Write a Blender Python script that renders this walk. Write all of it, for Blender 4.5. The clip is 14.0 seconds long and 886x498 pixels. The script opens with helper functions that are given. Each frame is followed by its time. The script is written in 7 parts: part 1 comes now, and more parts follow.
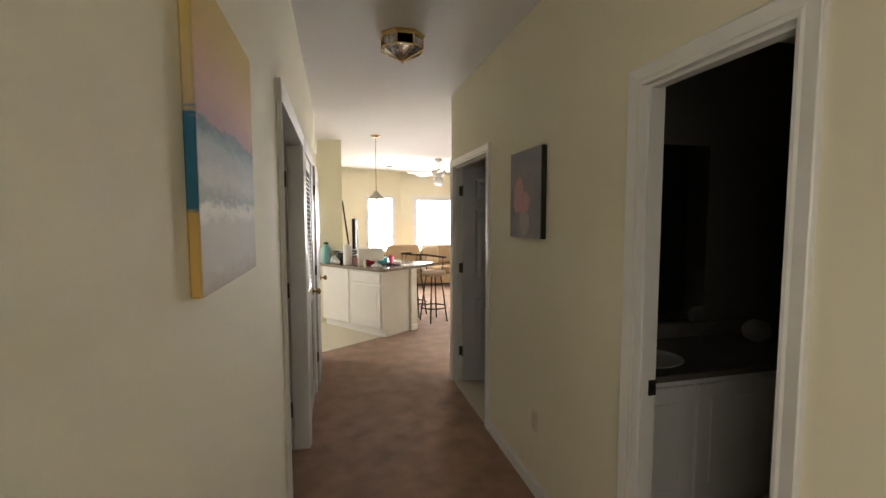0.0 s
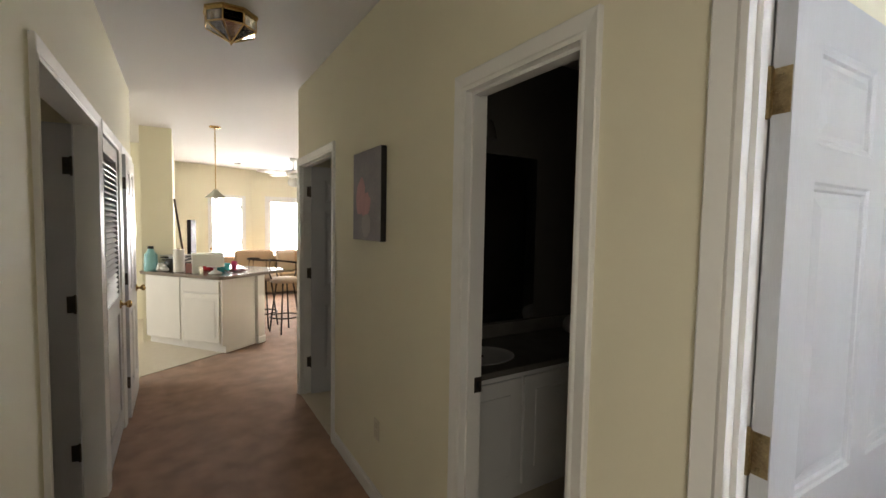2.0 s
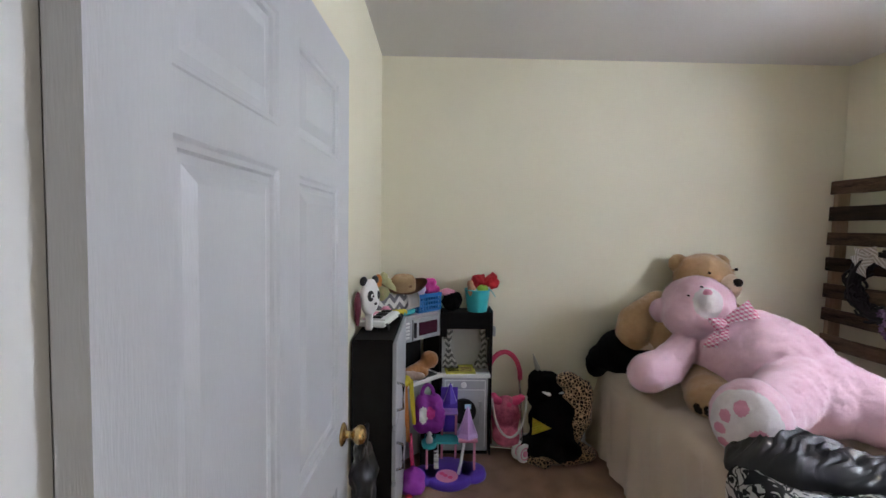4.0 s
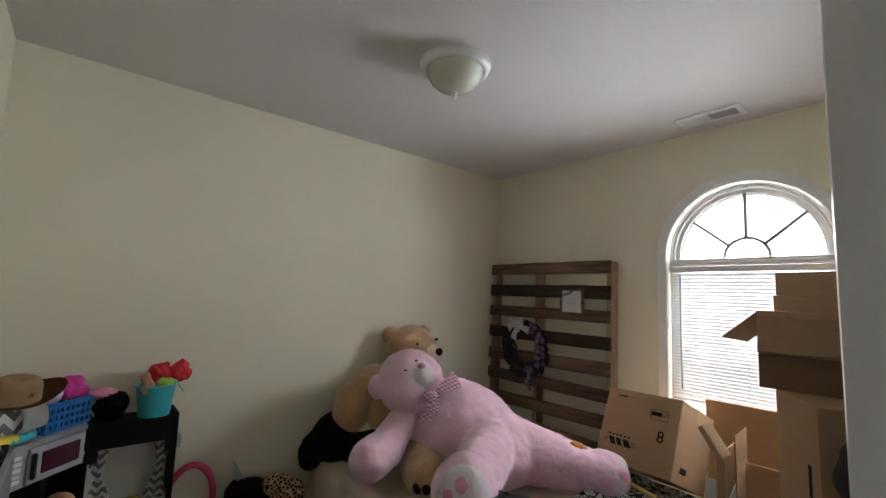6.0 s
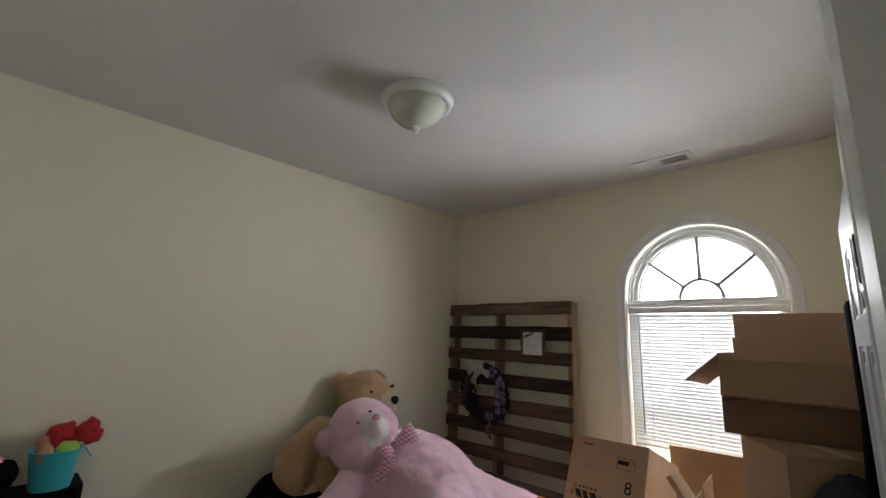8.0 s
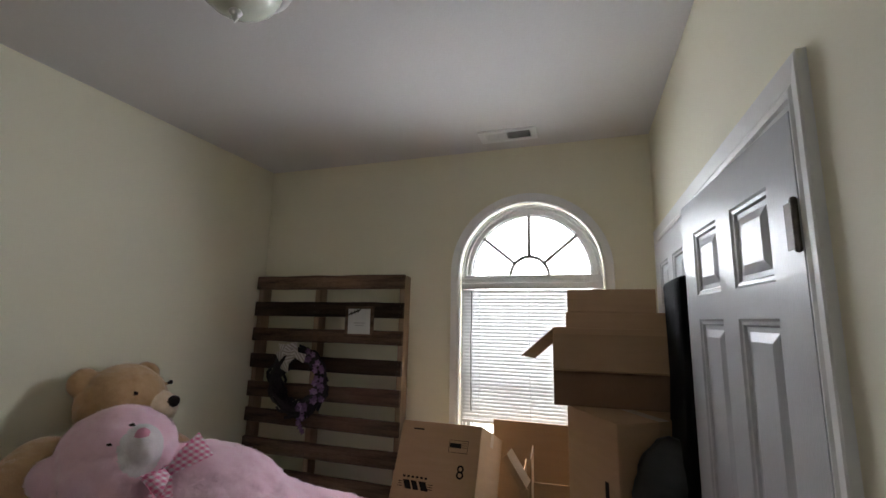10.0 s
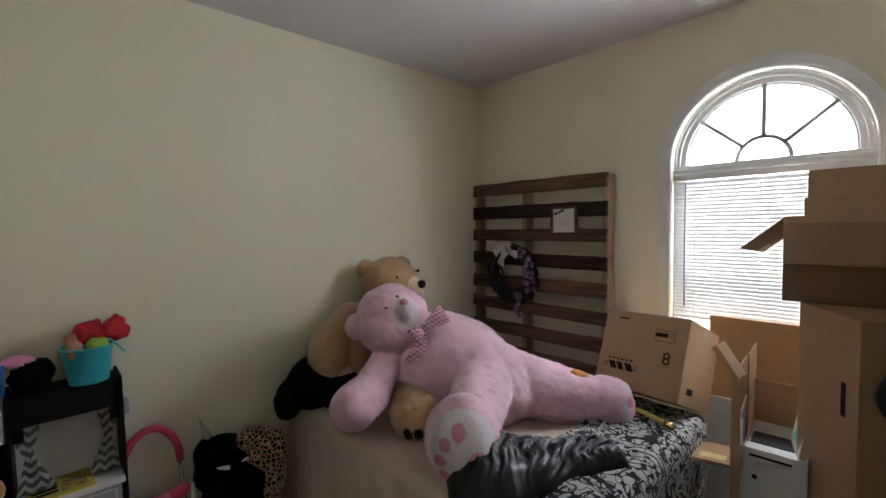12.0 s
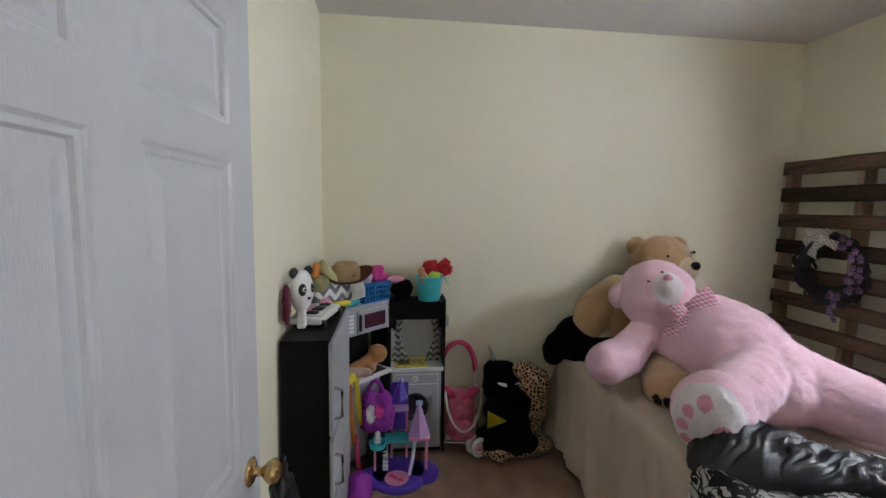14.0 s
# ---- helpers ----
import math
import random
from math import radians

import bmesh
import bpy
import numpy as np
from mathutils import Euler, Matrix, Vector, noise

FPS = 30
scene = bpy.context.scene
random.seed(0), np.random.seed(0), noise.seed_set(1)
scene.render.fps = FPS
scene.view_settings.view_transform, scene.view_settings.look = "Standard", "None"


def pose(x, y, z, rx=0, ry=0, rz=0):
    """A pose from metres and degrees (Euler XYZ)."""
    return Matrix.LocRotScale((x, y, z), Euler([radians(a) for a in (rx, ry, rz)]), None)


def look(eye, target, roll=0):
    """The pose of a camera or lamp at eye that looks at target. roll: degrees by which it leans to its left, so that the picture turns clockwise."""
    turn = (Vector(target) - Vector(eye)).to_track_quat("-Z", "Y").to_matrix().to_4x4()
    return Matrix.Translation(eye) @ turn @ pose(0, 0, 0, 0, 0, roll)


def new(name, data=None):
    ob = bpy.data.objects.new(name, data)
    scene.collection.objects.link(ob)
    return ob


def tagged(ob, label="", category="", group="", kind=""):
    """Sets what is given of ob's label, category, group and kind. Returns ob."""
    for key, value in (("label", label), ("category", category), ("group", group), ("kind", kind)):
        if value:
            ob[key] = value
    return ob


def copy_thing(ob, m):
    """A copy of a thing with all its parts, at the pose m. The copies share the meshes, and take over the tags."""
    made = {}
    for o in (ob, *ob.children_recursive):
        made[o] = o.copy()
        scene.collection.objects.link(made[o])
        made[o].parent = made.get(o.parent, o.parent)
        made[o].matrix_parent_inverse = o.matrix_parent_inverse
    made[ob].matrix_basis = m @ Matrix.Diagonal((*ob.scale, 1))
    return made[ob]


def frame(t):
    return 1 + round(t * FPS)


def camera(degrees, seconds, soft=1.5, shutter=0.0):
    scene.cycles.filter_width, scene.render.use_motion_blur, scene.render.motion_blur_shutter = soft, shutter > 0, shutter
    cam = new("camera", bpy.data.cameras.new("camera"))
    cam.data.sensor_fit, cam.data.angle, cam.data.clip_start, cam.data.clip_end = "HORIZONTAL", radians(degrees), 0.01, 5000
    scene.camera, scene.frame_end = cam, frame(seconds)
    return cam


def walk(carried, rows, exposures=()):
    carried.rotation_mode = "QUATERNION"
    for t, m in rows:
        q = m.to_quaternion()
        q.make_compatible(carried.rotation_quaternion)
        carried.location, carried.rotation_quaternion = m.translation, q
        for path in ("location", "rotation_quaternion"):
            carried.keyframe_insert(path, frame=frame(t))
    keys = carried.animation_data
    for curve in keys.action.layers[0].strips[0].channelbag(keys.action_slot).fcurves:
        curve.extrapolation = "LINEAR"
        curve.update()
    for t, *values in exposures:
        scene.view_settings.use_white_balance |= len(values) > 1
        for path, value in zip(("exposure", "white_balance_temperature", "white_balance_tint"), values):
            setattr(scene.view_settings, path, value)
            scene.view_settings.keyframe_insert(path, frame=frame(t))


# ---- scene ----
cam = camera(92.0, 14.0)
PATH = [
    (0, (0.81, 1.359, 1.564), (1.292, 3.294, 1.418), -0.1),
    (0.5, (0.825, 1.35, 1.563), (1.269, 3.294, 1.414), 0.2),
    (1, (0.848, 1.335, 1.565), (1.286, 3.281, 1.423), 0.4),
    (1.5, (0.877, 1.343, 1.558), (1.486, 3.244, 1.429), 0.5),
    (1.9, (0.919, 1.382, 1.546), (1.9, 3.121, 1.43), 0.8),
    (2, (0.972, 1.377, 1.544), (2.019, 3.077, 1.43), 1.0),
    (2.5, (1.134, 1.469, 1.542), (2.609, 2.817, 1.444), 1.0),
    (3, (1.275, 1.518, 1.535), (3.057, 2.422, 1.431), 0.1),
    (3.5, (1.422, 1.483, 1.528), (3.375, 1.898, 1.421), 0.4),
    (4, (1.588, 1.434, 1.543), (3.586, 1.403, 1.442), 0.9),
    (4.2, (1.628, 1.418, 1.541), (3.618, 1.229, 1.456), 1.2),
    (6.5, (1.911, 1.512, 1.657), (3.338, 0.141, 1.95), 1.3),
    (6.8, (1.904, 1.526, 1.675), (3.322, 0.161, 2.031), 1.1),
    (7, (1.889, 1.526, 1.664), (3.309, 0.173, 2.053), 1.3),
    (9.3, (2.254, 1.196, 1.627), (3.209, -0.524, 1.982), 1.8),
    (9.5, (2.289, 1.178, 1.636), (3.104, -0.615, 1.985), 1.3),
    (10, (2.349, 1.162, 1.633), (2.968, -0.712, 1.953), 1.0),
    (10.5, (2.342, 1.171, 1.626), (2.949, -0.727, 1.788), 0.5),
    (11, (2.279, 1.191, 1.617), (3.11, -0.628, 1.644), 0.1),
    (11.5, (2.219, 1.226, 1.6), (3.422, -0.371, 1.539), -0.7),
    (12, (2.178, 1.274, 1.594), (3.631, -0.096, 1.481), -1.2),
    (12.5, (2.121, 1.337, 1.579), (3.705, 0.125, 1.433), -0.4),
    (13, (1.993, 1.359, 1.584), (3.708, 0.345, 1.404), 0.2),
    (13.3, (1.946, 1.379, 1.562), (3.744, 0.521, 1.386), 1.1),
    (13.5, (1.924, 1.366, 1.596), (3.78, 0.651, 1.388), 1.5),
    (14, (1.823, 1.367, 1.557), (3.801, 1.143, 1.364), 0.9),
]
walk(cam, [(t, look(eye, target, roll)) for t, eye, target, roll in PATH],
     exposures=[(0.0, 1.02, 6600, 13), (1.5, 1.06, 6550, 12), (2.0, 0.98, 6450, 12), (2.5, 0.84, 6300, 12), (3.0, 0.64, 6200, 13), (3.5, 0.68, 6100, 15), (4.0, 0.55, 6150, 15), (6.5, -0.26, 6500, 13), (7.0, -0.28, 6500, 12), (9.5, -0.58, 6450, 13), (10.5, -0.60, 6450, 13),
                (11.5, -0.44, 6350, 13), (12.0, -0.22, 6350, 13), (12.5, -0.02, 6350, 14), (13.0, -0.04, 6350, 14), (14.0, 0.36, 6250, 13)])

# ---- plan, in metres ----
HALL_L, HALL_R = 0.60, 1.875            # faces of the hall's two long walls
WEST, EAST, SOUTH, NORTH = 1.965, 4.56, -1.405, 1.82   # bedroom faces
CEIL = 2.70
DOOR_H = 2.03

# ---- world and large lights ----
world = bpy.data.worlds.new("World")
scene.world = world
world.use_nodes = True
wn = world.node_tree
sky = wn.nodes.new("ShaderNodeTexSky")
sky.sky_type, sky.sun_disc = "NISHITA", False
sky.sun_elevation, sky.sun_rotation = radians(38), radians(160)
wn.links.new(sky.outputs[0], wn.nodes["Background"].inputs[0])
wn.nodes["Background"].inputs[1].default_value = 0.12


def area(name, m, w, h, watts, colour=(1, 1, 1)):
    """A lamp in an opening, for the sky's light and for the hall's added fill."""
    d = bpy.data.lights.new(name, "AREA")
    d.shape, d.size, d.size_y, d.energy, d.color = "RECTANGLE", w, h, watts, colour
    ob = new(name, d)
    ob.matrix_world = m
    return ob


area("sky_light_bedroom", look((2.46, SOUTH - 0.56, 2.08), (3.30, 1.2, 0.45)), 1.70, 1.50, 345, (0.87, 0.935, 1.02))
area("sky_light_living", look((3.81, 12.12, 1.35), (3.2, 8, 0.5)), 2.15, 1.38, 72, (1.0, 0.96, 0.89))
area("sky_light_patio_door", look((1.80, 11.95, 1.05), (2.3, 7, 1.0)), 0.62, 1.9, 28, (1.0, 0.98, 0.94))
area("sky_light_kitchen", look((-2.53, 7.9, 1.55), (1.4, 7.2, 0.6)), 1.4, 1.1, 29, (1.0, 0.97, 0.92))
# fill lamp in an added, unseen doorway, brightens the hall's right wall
area("fill_light_hall", look((0.53, 0.72, 1.25), (1.6, 3.3, 1.15)), 0.72, 1.6, 5.6, (1.0, 0.92, 0.78))


# ---- materials ----
def nodes_of(name):
    m = bpy.data.materials.new(name)
    m.use_nodes = True
    return m, m.node_tree, m.node_tree.nodes["Principled BSDF"]


def surface(name, a, b=None, scale=8.0, rough=0.6, bump=0.0, bump_scale=120.0, metal=0.0, coat=0.0,
            sheen=0.0, fine=0.35, stretch=(1, 1, 1), spread=0.25, island=False, per_object=0.0):
    """A paint, cloth, wood or metal: two base colours mixed by noise at two sizes, with relief."""
    m, nt, p = nodes_of(name)
    b = b or tuple(c * 0.88 for c in a)
    n, l = nt.nodes, nt.links
    co = n.new("ShaderNodeTexCoord")
    mp = n.new("ShaderNodeMapping")
    mp.inputs["Scale"].default_value = stretch
    l.new(co.outputs["Object"], mp.inputs[0])
    big = n.new("ShaderNodeTexNoise")
    big.inputs["Scale"].default_value, big.inputs["Detail"].default_value = scale, 4
    small = n.new("ShaderNodeTexNoise")
    small.inputs["Scale"].default_value, small.inputs["Detail"].default_value = bump_scale, 3
    l.new(mp.outputs[0], big.inputs["Vector"])
    l.new(mp.outputs[0], small.inputs["Vector"])
    blend = n.new("ShaderNodeMix")
    blend.inputs[0].default_value = fine
    l.new(big.outputs[0], blend.inputs[2])
    l.new(small.outputs[0], blend.inputs[3])
    ramp = n.new("ShaderNodeValToRGB")
    ramp.color_ramp.elements[0].position, ramp.color_ramp.elements[1].position = 0.5 - spread, 0.5 + spread
    ramp.color_ramp.elements[0].color, ramp.color_ramp.elements[1].color = (*b, 1), (*a, 1)
    l.new(blend.outputs[0], ramp.inputs[0])
    colour = ramp.outputs[0]
    if per_object or island:
        src = n.new("ShaderNodeNewGeometry").outputs["Random Per Island"] if island else n.new("ShaderNodeObjectInfo").outputs["Random"]
        amount = n.new("ShaderNodeMapRange")
        k = per_object or 0.4
        amount.inputs[3].default_value, amount.inputs[4].default_value = 1 - k, 1 + k * 0.5
        l.new(src, amount.inputs[0])
        hsv = n.new("ShaderNodeHueSaturation")
        l.new(amount.outputs[0], hsv.inputs["Value"])
        l.new(colour, hsv.inputs["Color"])
        colour = hsv.outputs[0]
    l.new(colour, p.inputs["Base Color"])
    p.inputs["Roughness"].default_value, p.inputs["Metallic"].default_value = rough, metal
    p.inputs["Coat Weight"].default_value, p.inputs["Sheen Weight"].default_value = coat, sheen
    if bump:
        bp = n.new("ShaderNodeBump")
        bp.inputs["Strength"].default_value, bp.inputs["Distance"].default_value = bump, 0.004
        l.new(blend.outputs[0], bp.inputs["Height"])
        l.new(bp.outputs[0], p.inputs["Normal"])
    return m


def glow(name, colour, strength):
    m, nt, p = nodes_of(name)
    p.inputs["Base Color"].default_value = (*colour, 1)
    p.inputs["Emission Color"].default_value = (*colour, 1)
    p.inputs["Emission Strength"].default_value = strength
    return m


def clear(name, tint=(1, 1, 1), rough=0.0, ior=1.45):
    m, nt, p = nodes_of(name)
    p.inputs["Base Color"].default_value = (*tint, 1)
    p.inputs["Transmission Weight"].default_value = 1
    p.inputs["Roughness"].default_value, p.inputs["IOR"].default_value = rough, ior
    return m


WALL = surface("cream_wall_paint", (0.82, 0.780, 0.615), (0.78, 0.740, 0.575), 2.0, 0.8, 0.10, 260, fine=0.3)
# dark wall colour that holds the unlit bathroom's shade
BATHWALL = surface("shaded_bathroom_wall", (0.13, 0.12, 0.105), (0.11, 0.10, 0.088), 2.0, 0.8, 0.1, 200)
CEILING = surface("white_ceiling_paint", (0.70, 0.68, 0.655), (0.65, 0.63, 0.605), 1.6, 0.9, 0.5, 90, fine=0.5)
TRIM = surface("white_gloss_trim", (0.80, 0.80, 0.78), (0.75, 0.75, 0.73), 6, 0.28, 0.03, 90)
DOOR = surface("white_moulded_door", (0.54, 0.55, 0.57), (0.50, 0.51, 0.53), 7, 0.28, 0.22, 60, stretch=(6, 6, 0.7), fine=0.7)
CARPET = surface("tan_carpet", (0.42, 0.245, 0.158), (0.19, 0.108, 0.068), 6, 0.98, 1.0, 420, sheen=0.3, fine=0.45, spread=0.15)
VINYL = surface("pale_vinyl_floor", (0.62, 0.56, 0.45), (0.55, 0.49, 0.38), 14, 0.4, 0.03, 60)
BRASS = surface("worn_brass", (0.72, 0.52, 0.24), (0.45, 0.31, 0.13), 60, 0.26, 0.05, 200, metal=1.0)
AGED = surface("tarnished_brass", (0.42, 0.32, 0.17), (0.16, 0.115, 0.06), 45, 0.38, 0.1, 200, metal=0.9)
BRONZE = surface("dark_bronze", (0.10, 0.085, 0.07), (0.05, 0.04, 0.035), 50, 0.4, 0.05, 200, metal=0.8)
CHROME = surface("chrome", (0.7, 0.7, 0.7), (0.6, 0.6, 0.6), 30, 0.15, 0.0, 100, metal=1.0)
GLASS = clear("window_glass")
FROSTED = clear("frosted_glass", (0.90, 0.93, 0.86), 0.45)
BLIND = surface("white_blind_slat", (0.82, 0.82, 0.80), (0.78, 0.78, 0.76), 20, 0.5)
BLACK = surface("black_plastic", (0.010, 0.010, 0.011), (0.006, 0.006, 0.006), 30, 0.4, 0.03, 200)
DARKWOOD = surface("black_painted_wood", (0.008, 0.007, 0.007), (0.005, 0.004, 0.004), 20, 0.6, 0.05, 150)
GARDEN = glow("pale_ground_backdrop", (0.90, 0.93, 0.88), 1.8)
DAY = glow("overcast_sky_backdrop", (0.94, 0.97, 1.0), 6.0)


def translucent(mat, colour, weight):
    """Lets light through a thin sheet."""
    nt = mat.node_tree
    p, out = nt.nodes["Principled BSDF"], nt.nodes["Material Output"]
    t = nt.nodes.new("ShaderNodeBsdfTranslucent")
    t.inputs[0].default_value = (*colour, 1)
    mix = nt.nodes.new("ShaderNodeMixShader")
    mix.inputs[0].default_value = weight
    nt.links.new(p.outputs[0], mix.inputs[1])
    nt.links.new(t.outputs[0], mix.inputs[2])
    nt.links.new(mix.outputs[0], out.inputs[0])


translucent(BLIND, (0.92, 0.92, 0.90), 0.09)


# ---- mesh helpers ----
def box(bm, x0, x1, y0, y1, z0, z1, bevel=0.0, seg=1, m=None, mi=0):
    """A box with rounded edges, added to bm."""
    r = bmesh.ops.create_cube(bm, size=1.0)
    vs = r["verts"]
    bmesh.ops.scale(bm, vec=(x1 - x0, y1 - y0, z1 - z0), verts=vs)
    bmesh.ops.translate(bm, vec=((x0 + x1) / 2, (y0 + y1) / 2, (z0 + z1) / 2), verts=vs)
    if bevel:
        es = list({e for v in vs for e in v.link_edges})
        out = bmesh.ops.bevel(bm, geom=es, offset=bevel, segments=seg, affect="EDGES", profile=0.5)
        vs = list({v for f in out["faces"] for v in f.verts} | {v for v in vs if v.is_valid})
    if m is not None:
        bmesh.ops.transform(bm, matrix=m, verts=vs)
    if mi:
        for f in {f for v in vs for f in v.link_faces}:
            f.material_index = mi
    return bm


def boxes(*specs, bevel=0.0, seg=1):
    bm = bmesh.new()
    for s in specs:
        box(bm, *s, bevel=bevel, seg=seg)
    return bm


def lathe(bm, profile, n=24, m=None, caps=True):
    """A turned shape: (radius, height) pairs round the z axis."""
    rings = []
    for r, z in profile:
        rings.append([bm.verts.new((r * math.cos(2 * math.pi * i / n), r * math.sin(2 * math.pi * i / n), z)) for i in range(n)])
    for a, b in zip(rings, rings[1:]):
        for i in range(n):
            bm.faces.new((a[i], a[(i + 1) % n], b[(i + 1) % n], b[i]))
    if caps:
        bm.faces.new(rings[0][::-1])
        bm.faces.new(rings[-1])
    if m is not None:
        bmesh.ops.transform(bm, matrix=m, verts=[v for r in rings for v in r])
    return bm


def tube(bm, pts, r, n=8, closed=False):
    """A round bar along a line of points."""
    pts = [Vector(p) for p in pts]
    rings = []
    for i, p in enumerate(pts):
        if closed:
            d = pts[(i + 1) % len(pts)] - pts[i - 1]
        else:
            d = pts[min(i + 1, len(pts) - 1)] - pts[max(i - 1, 0)]
        q = d.to_track_quat("Z", "Y")
        rad = r[i] if isinstance(r, (list, tuple)) else r
        rings.append([bm.verts.new(p + q @ Vector((rad * math.cos(2 * math.pi * k / n), rad * math.sin(2 * math.pi * k / n), 0))) for k in range(n)])
    pairs = list(zip(rings, rings[1:])) + ([(rings[-1], rings[0])] if closed else [])
    for a, b in pairs:
        for k in range(n):
            bm.faces.new((a[k], a[(k + 1) % n], b[(k + 1) % n], b[k]))
    if not closed:
        bm.faces.new(rings[0][::-1])
        bm.faces.new(rings[-1])
    return bm


def part(name, bm, material, parent=None, label="", smooth=False):
    """Links a bmesh as one mesh object under a thing or under a part."""
    bmesh.ops.recalc_face_normals(bm, faces=bm.faces)
    me = bpy.data.meshes.new(name)
    bm.to_mesh(me)
    bm.free()
    mats = material if isinstance(material, (list, tuple)) else [material]
    for mm in mats:
        me.materials.append(mm)
    if smooth:
        me.polygons.foreach_set("use_smooth", [True] * len(me.polygons))
    ob = new(name, me)
    ob.parent = parent
    if label:
        ob["label"] = label
    return ob


def thing(name, x, y, z, label, category, rz=0.0, group="", rx=0.0, ry=0.0):
    """An Empty at a thing's base, which parents its parts."""
    ob = new(name)
    ob.empty_display_size = 0.05
    ob.matrix_world = pose(x, y, z, rx, ry, rz)
    return tagged(ob, label, category, group)


def structure(name, bm, material, label, category="", smooth=False):
    ob = part(name, bm, material, None, "", smooth)
    return tagged(ob, label, category or name.split("_")[0], "", "structure")


def sweep(bm, path, profile, origin, ux, uy, uz):
    """A moulding: profile (outwards, proud) along a flat path of (point, outward normal), in the plane ux, uy, proud along uz."""
    rows = []
    for (a, b), (na, nb) in path:
        rows.append([bm.verts.new(origin + ux * (a + na * d) + uy * (b + nb * d) + uz * h) for d, h in profile])
    for r, s in zip(rows, rows[1:]):
        for i in range(len(r) - 1):
            bm.faces.new((r[i], r[i + 1], s[i + 1], s[i]))
    return bm


CASING = [(0.0, 0.0), (0.0, 0.010), (0.012, 0.013), (0.020, 0.010), (0.046, 0.016), (0.059, 0.019), (0.063, 0.016), (0.063, 0.0)]


def casing(name, y0, y1, z1, x, out):
    """Door casing on a wall whose face is at x; out is +1 or -1, the way that the face looks."""
    path = [((y0, 0.0), (-1, 0)), ((y0, z1), (-1, 1)), ((y1, z1), (1, 1)), ((y1, 0.0), (1, 0))]
    bm = sweep(bmesh.new(), path, CASING, Vector((x, 0, 0)), Vector((0, 1, 0)), Vector((0, 0, 1)), Vector((out, 0, 0)))
    return structure(name, bm, TRIM, "white painted moulded door casing on the wall", "trim")


def jamb(name, y0, y1, z1, xa, xb, stop=None):
    """Door lining through the wall, 20 mm thick, with a stop."""
    t = 0.02
    s = [(xa, xb, y0 - t, y0, 0, z1 + t), (xa, xb, y1, y1 + t, 0, z1 + t), (xa, xb, y0, y1, z1, z1 + t)]
    bm = boxes(*s)
    if stop:
        for b in ((stop, stop + 0.03, y0, y0 + 0.011, 0, z1), (stop, stop + 0.03, y1 - 0.011, y1, 0, z1), (stop, stop + 0.03, y0 + 0.011, y1 - 0.011, z1 - 0.011, z1)):
            box(bm, *b)
    return structure(name, bm, TRIM, "white painted wooden door lining", "trim")


# ---- floor and ceilings ----
structure("floor", boxes((-3.0, 7.5, -1.8, 12.6, -0.12, 0.0)), CARPET, "worn tan cut-pile carpet", "floor")
structure("ceiling", boxes((-3.0, 7.5, -1.8, 12.6, CEIL, CEIL + 0.12)), CEILING, "off-white textured ceiling", "ceiling")

# ---- walls of the hall and the bedroom ----
t20 = 0.02
BED = (0.835, 1.774)       # bedroom door
BATH = (2.166, 2.69)       # bathroom door
ROOM2 = (4.31, 5.225)      # door beside the hall's end
CLOSET = (-1.27, 0.255)   # closet doors in the bedroom
LEFT = (3.18, 4.30)       # door opposite the bathroom
LOUV = (4.45, 5.22)       # louvred cupboard
PANTRY = (5.36, 6.08)
FILL_DOOR = (0.30, 1.12)      # unseen doorway added for the hall's fill lamp, behind the start of the walk


def long_wall(name, xa, xb, ya, yb, openings, label):
    """A wall along y with door openings through it."""
    bm = bmesh.new()
    y = ya
    for a, b in sorted(openings):
        box(bm, xa, xb, y, a - t20, 0, CEIL)
        box(bm, xa, xb, a - t20, b + t20, DOOR_H + t20, CEIL)
        y = b + t20
    box(bm, xa, xb, y, yb, 0, CEIL)
    return structure(name, bm, WALL, label, "wall")


long_wall("wall_hall_bedroom", HALL_R, WEST, SOUTH - 0.12, 5.30, [CLOSET, BED, BATH, ROOM2], "cream painted wall with doorways")
long_wall("wall_hall_left", HALL_L - 0.10, HALL_L, 0.2, 6.22, [FILL_DOOR, LEFT, LOUV, PANTRY], "cream painted hall wall with doorways")
structure("wall_hall_end", boxes((HALL_L - 0.1, HALL_R, 0.1, 0.2, 0, CEIL)), WALL, "cream painted hall end wall", "wall")
structure("wall_bedroom_east", boxes((EAST, EAST + 0.12, SOUTH - 0.12, 5.52, 0, CEIL)), WALL, "cream painted bedroom wall", "wall")
structure("wall_bedroom_north", boxes((WEST, EAST, NORTH, NORTH + 0.1, 0, CEIL)), WALL, "cream painted bedroom wall", "wall")
structure("wall_bath_north", boxes((WEST, EAST, 3.62, 3.72, 0, CEIL)), BATHWALL, "bathroom wall with shade put into its dark colour", "wall")
# thin panels added to carry the same shade colour
structure("wall_bath_lining", boxes((WEST, EAST, NORTH + 0.1, NORTH + 0.108, 0, CEIL), (EAST - 0.008, EAST, NORTH + 0.108, 3.62, 0, CEIL)), BATHWALL, "thin added bathroom wall panels, coloured dark for shade", "wall")
structure("wall_room_end", boxes((WEST, EAST, 5.24, 5.30, 0, CEIL)), WALL, "cream painted wall", "wall")
structure("wall_closet", boxes((0.62, 0.72, SOUTH - 0.12, 0.1, 0, CEIL), (0.72, HALL_R, SOUTH - 0.12, SOUTH - 0.02, 0, CEIL)), WALL, "closet back wall", "wall")
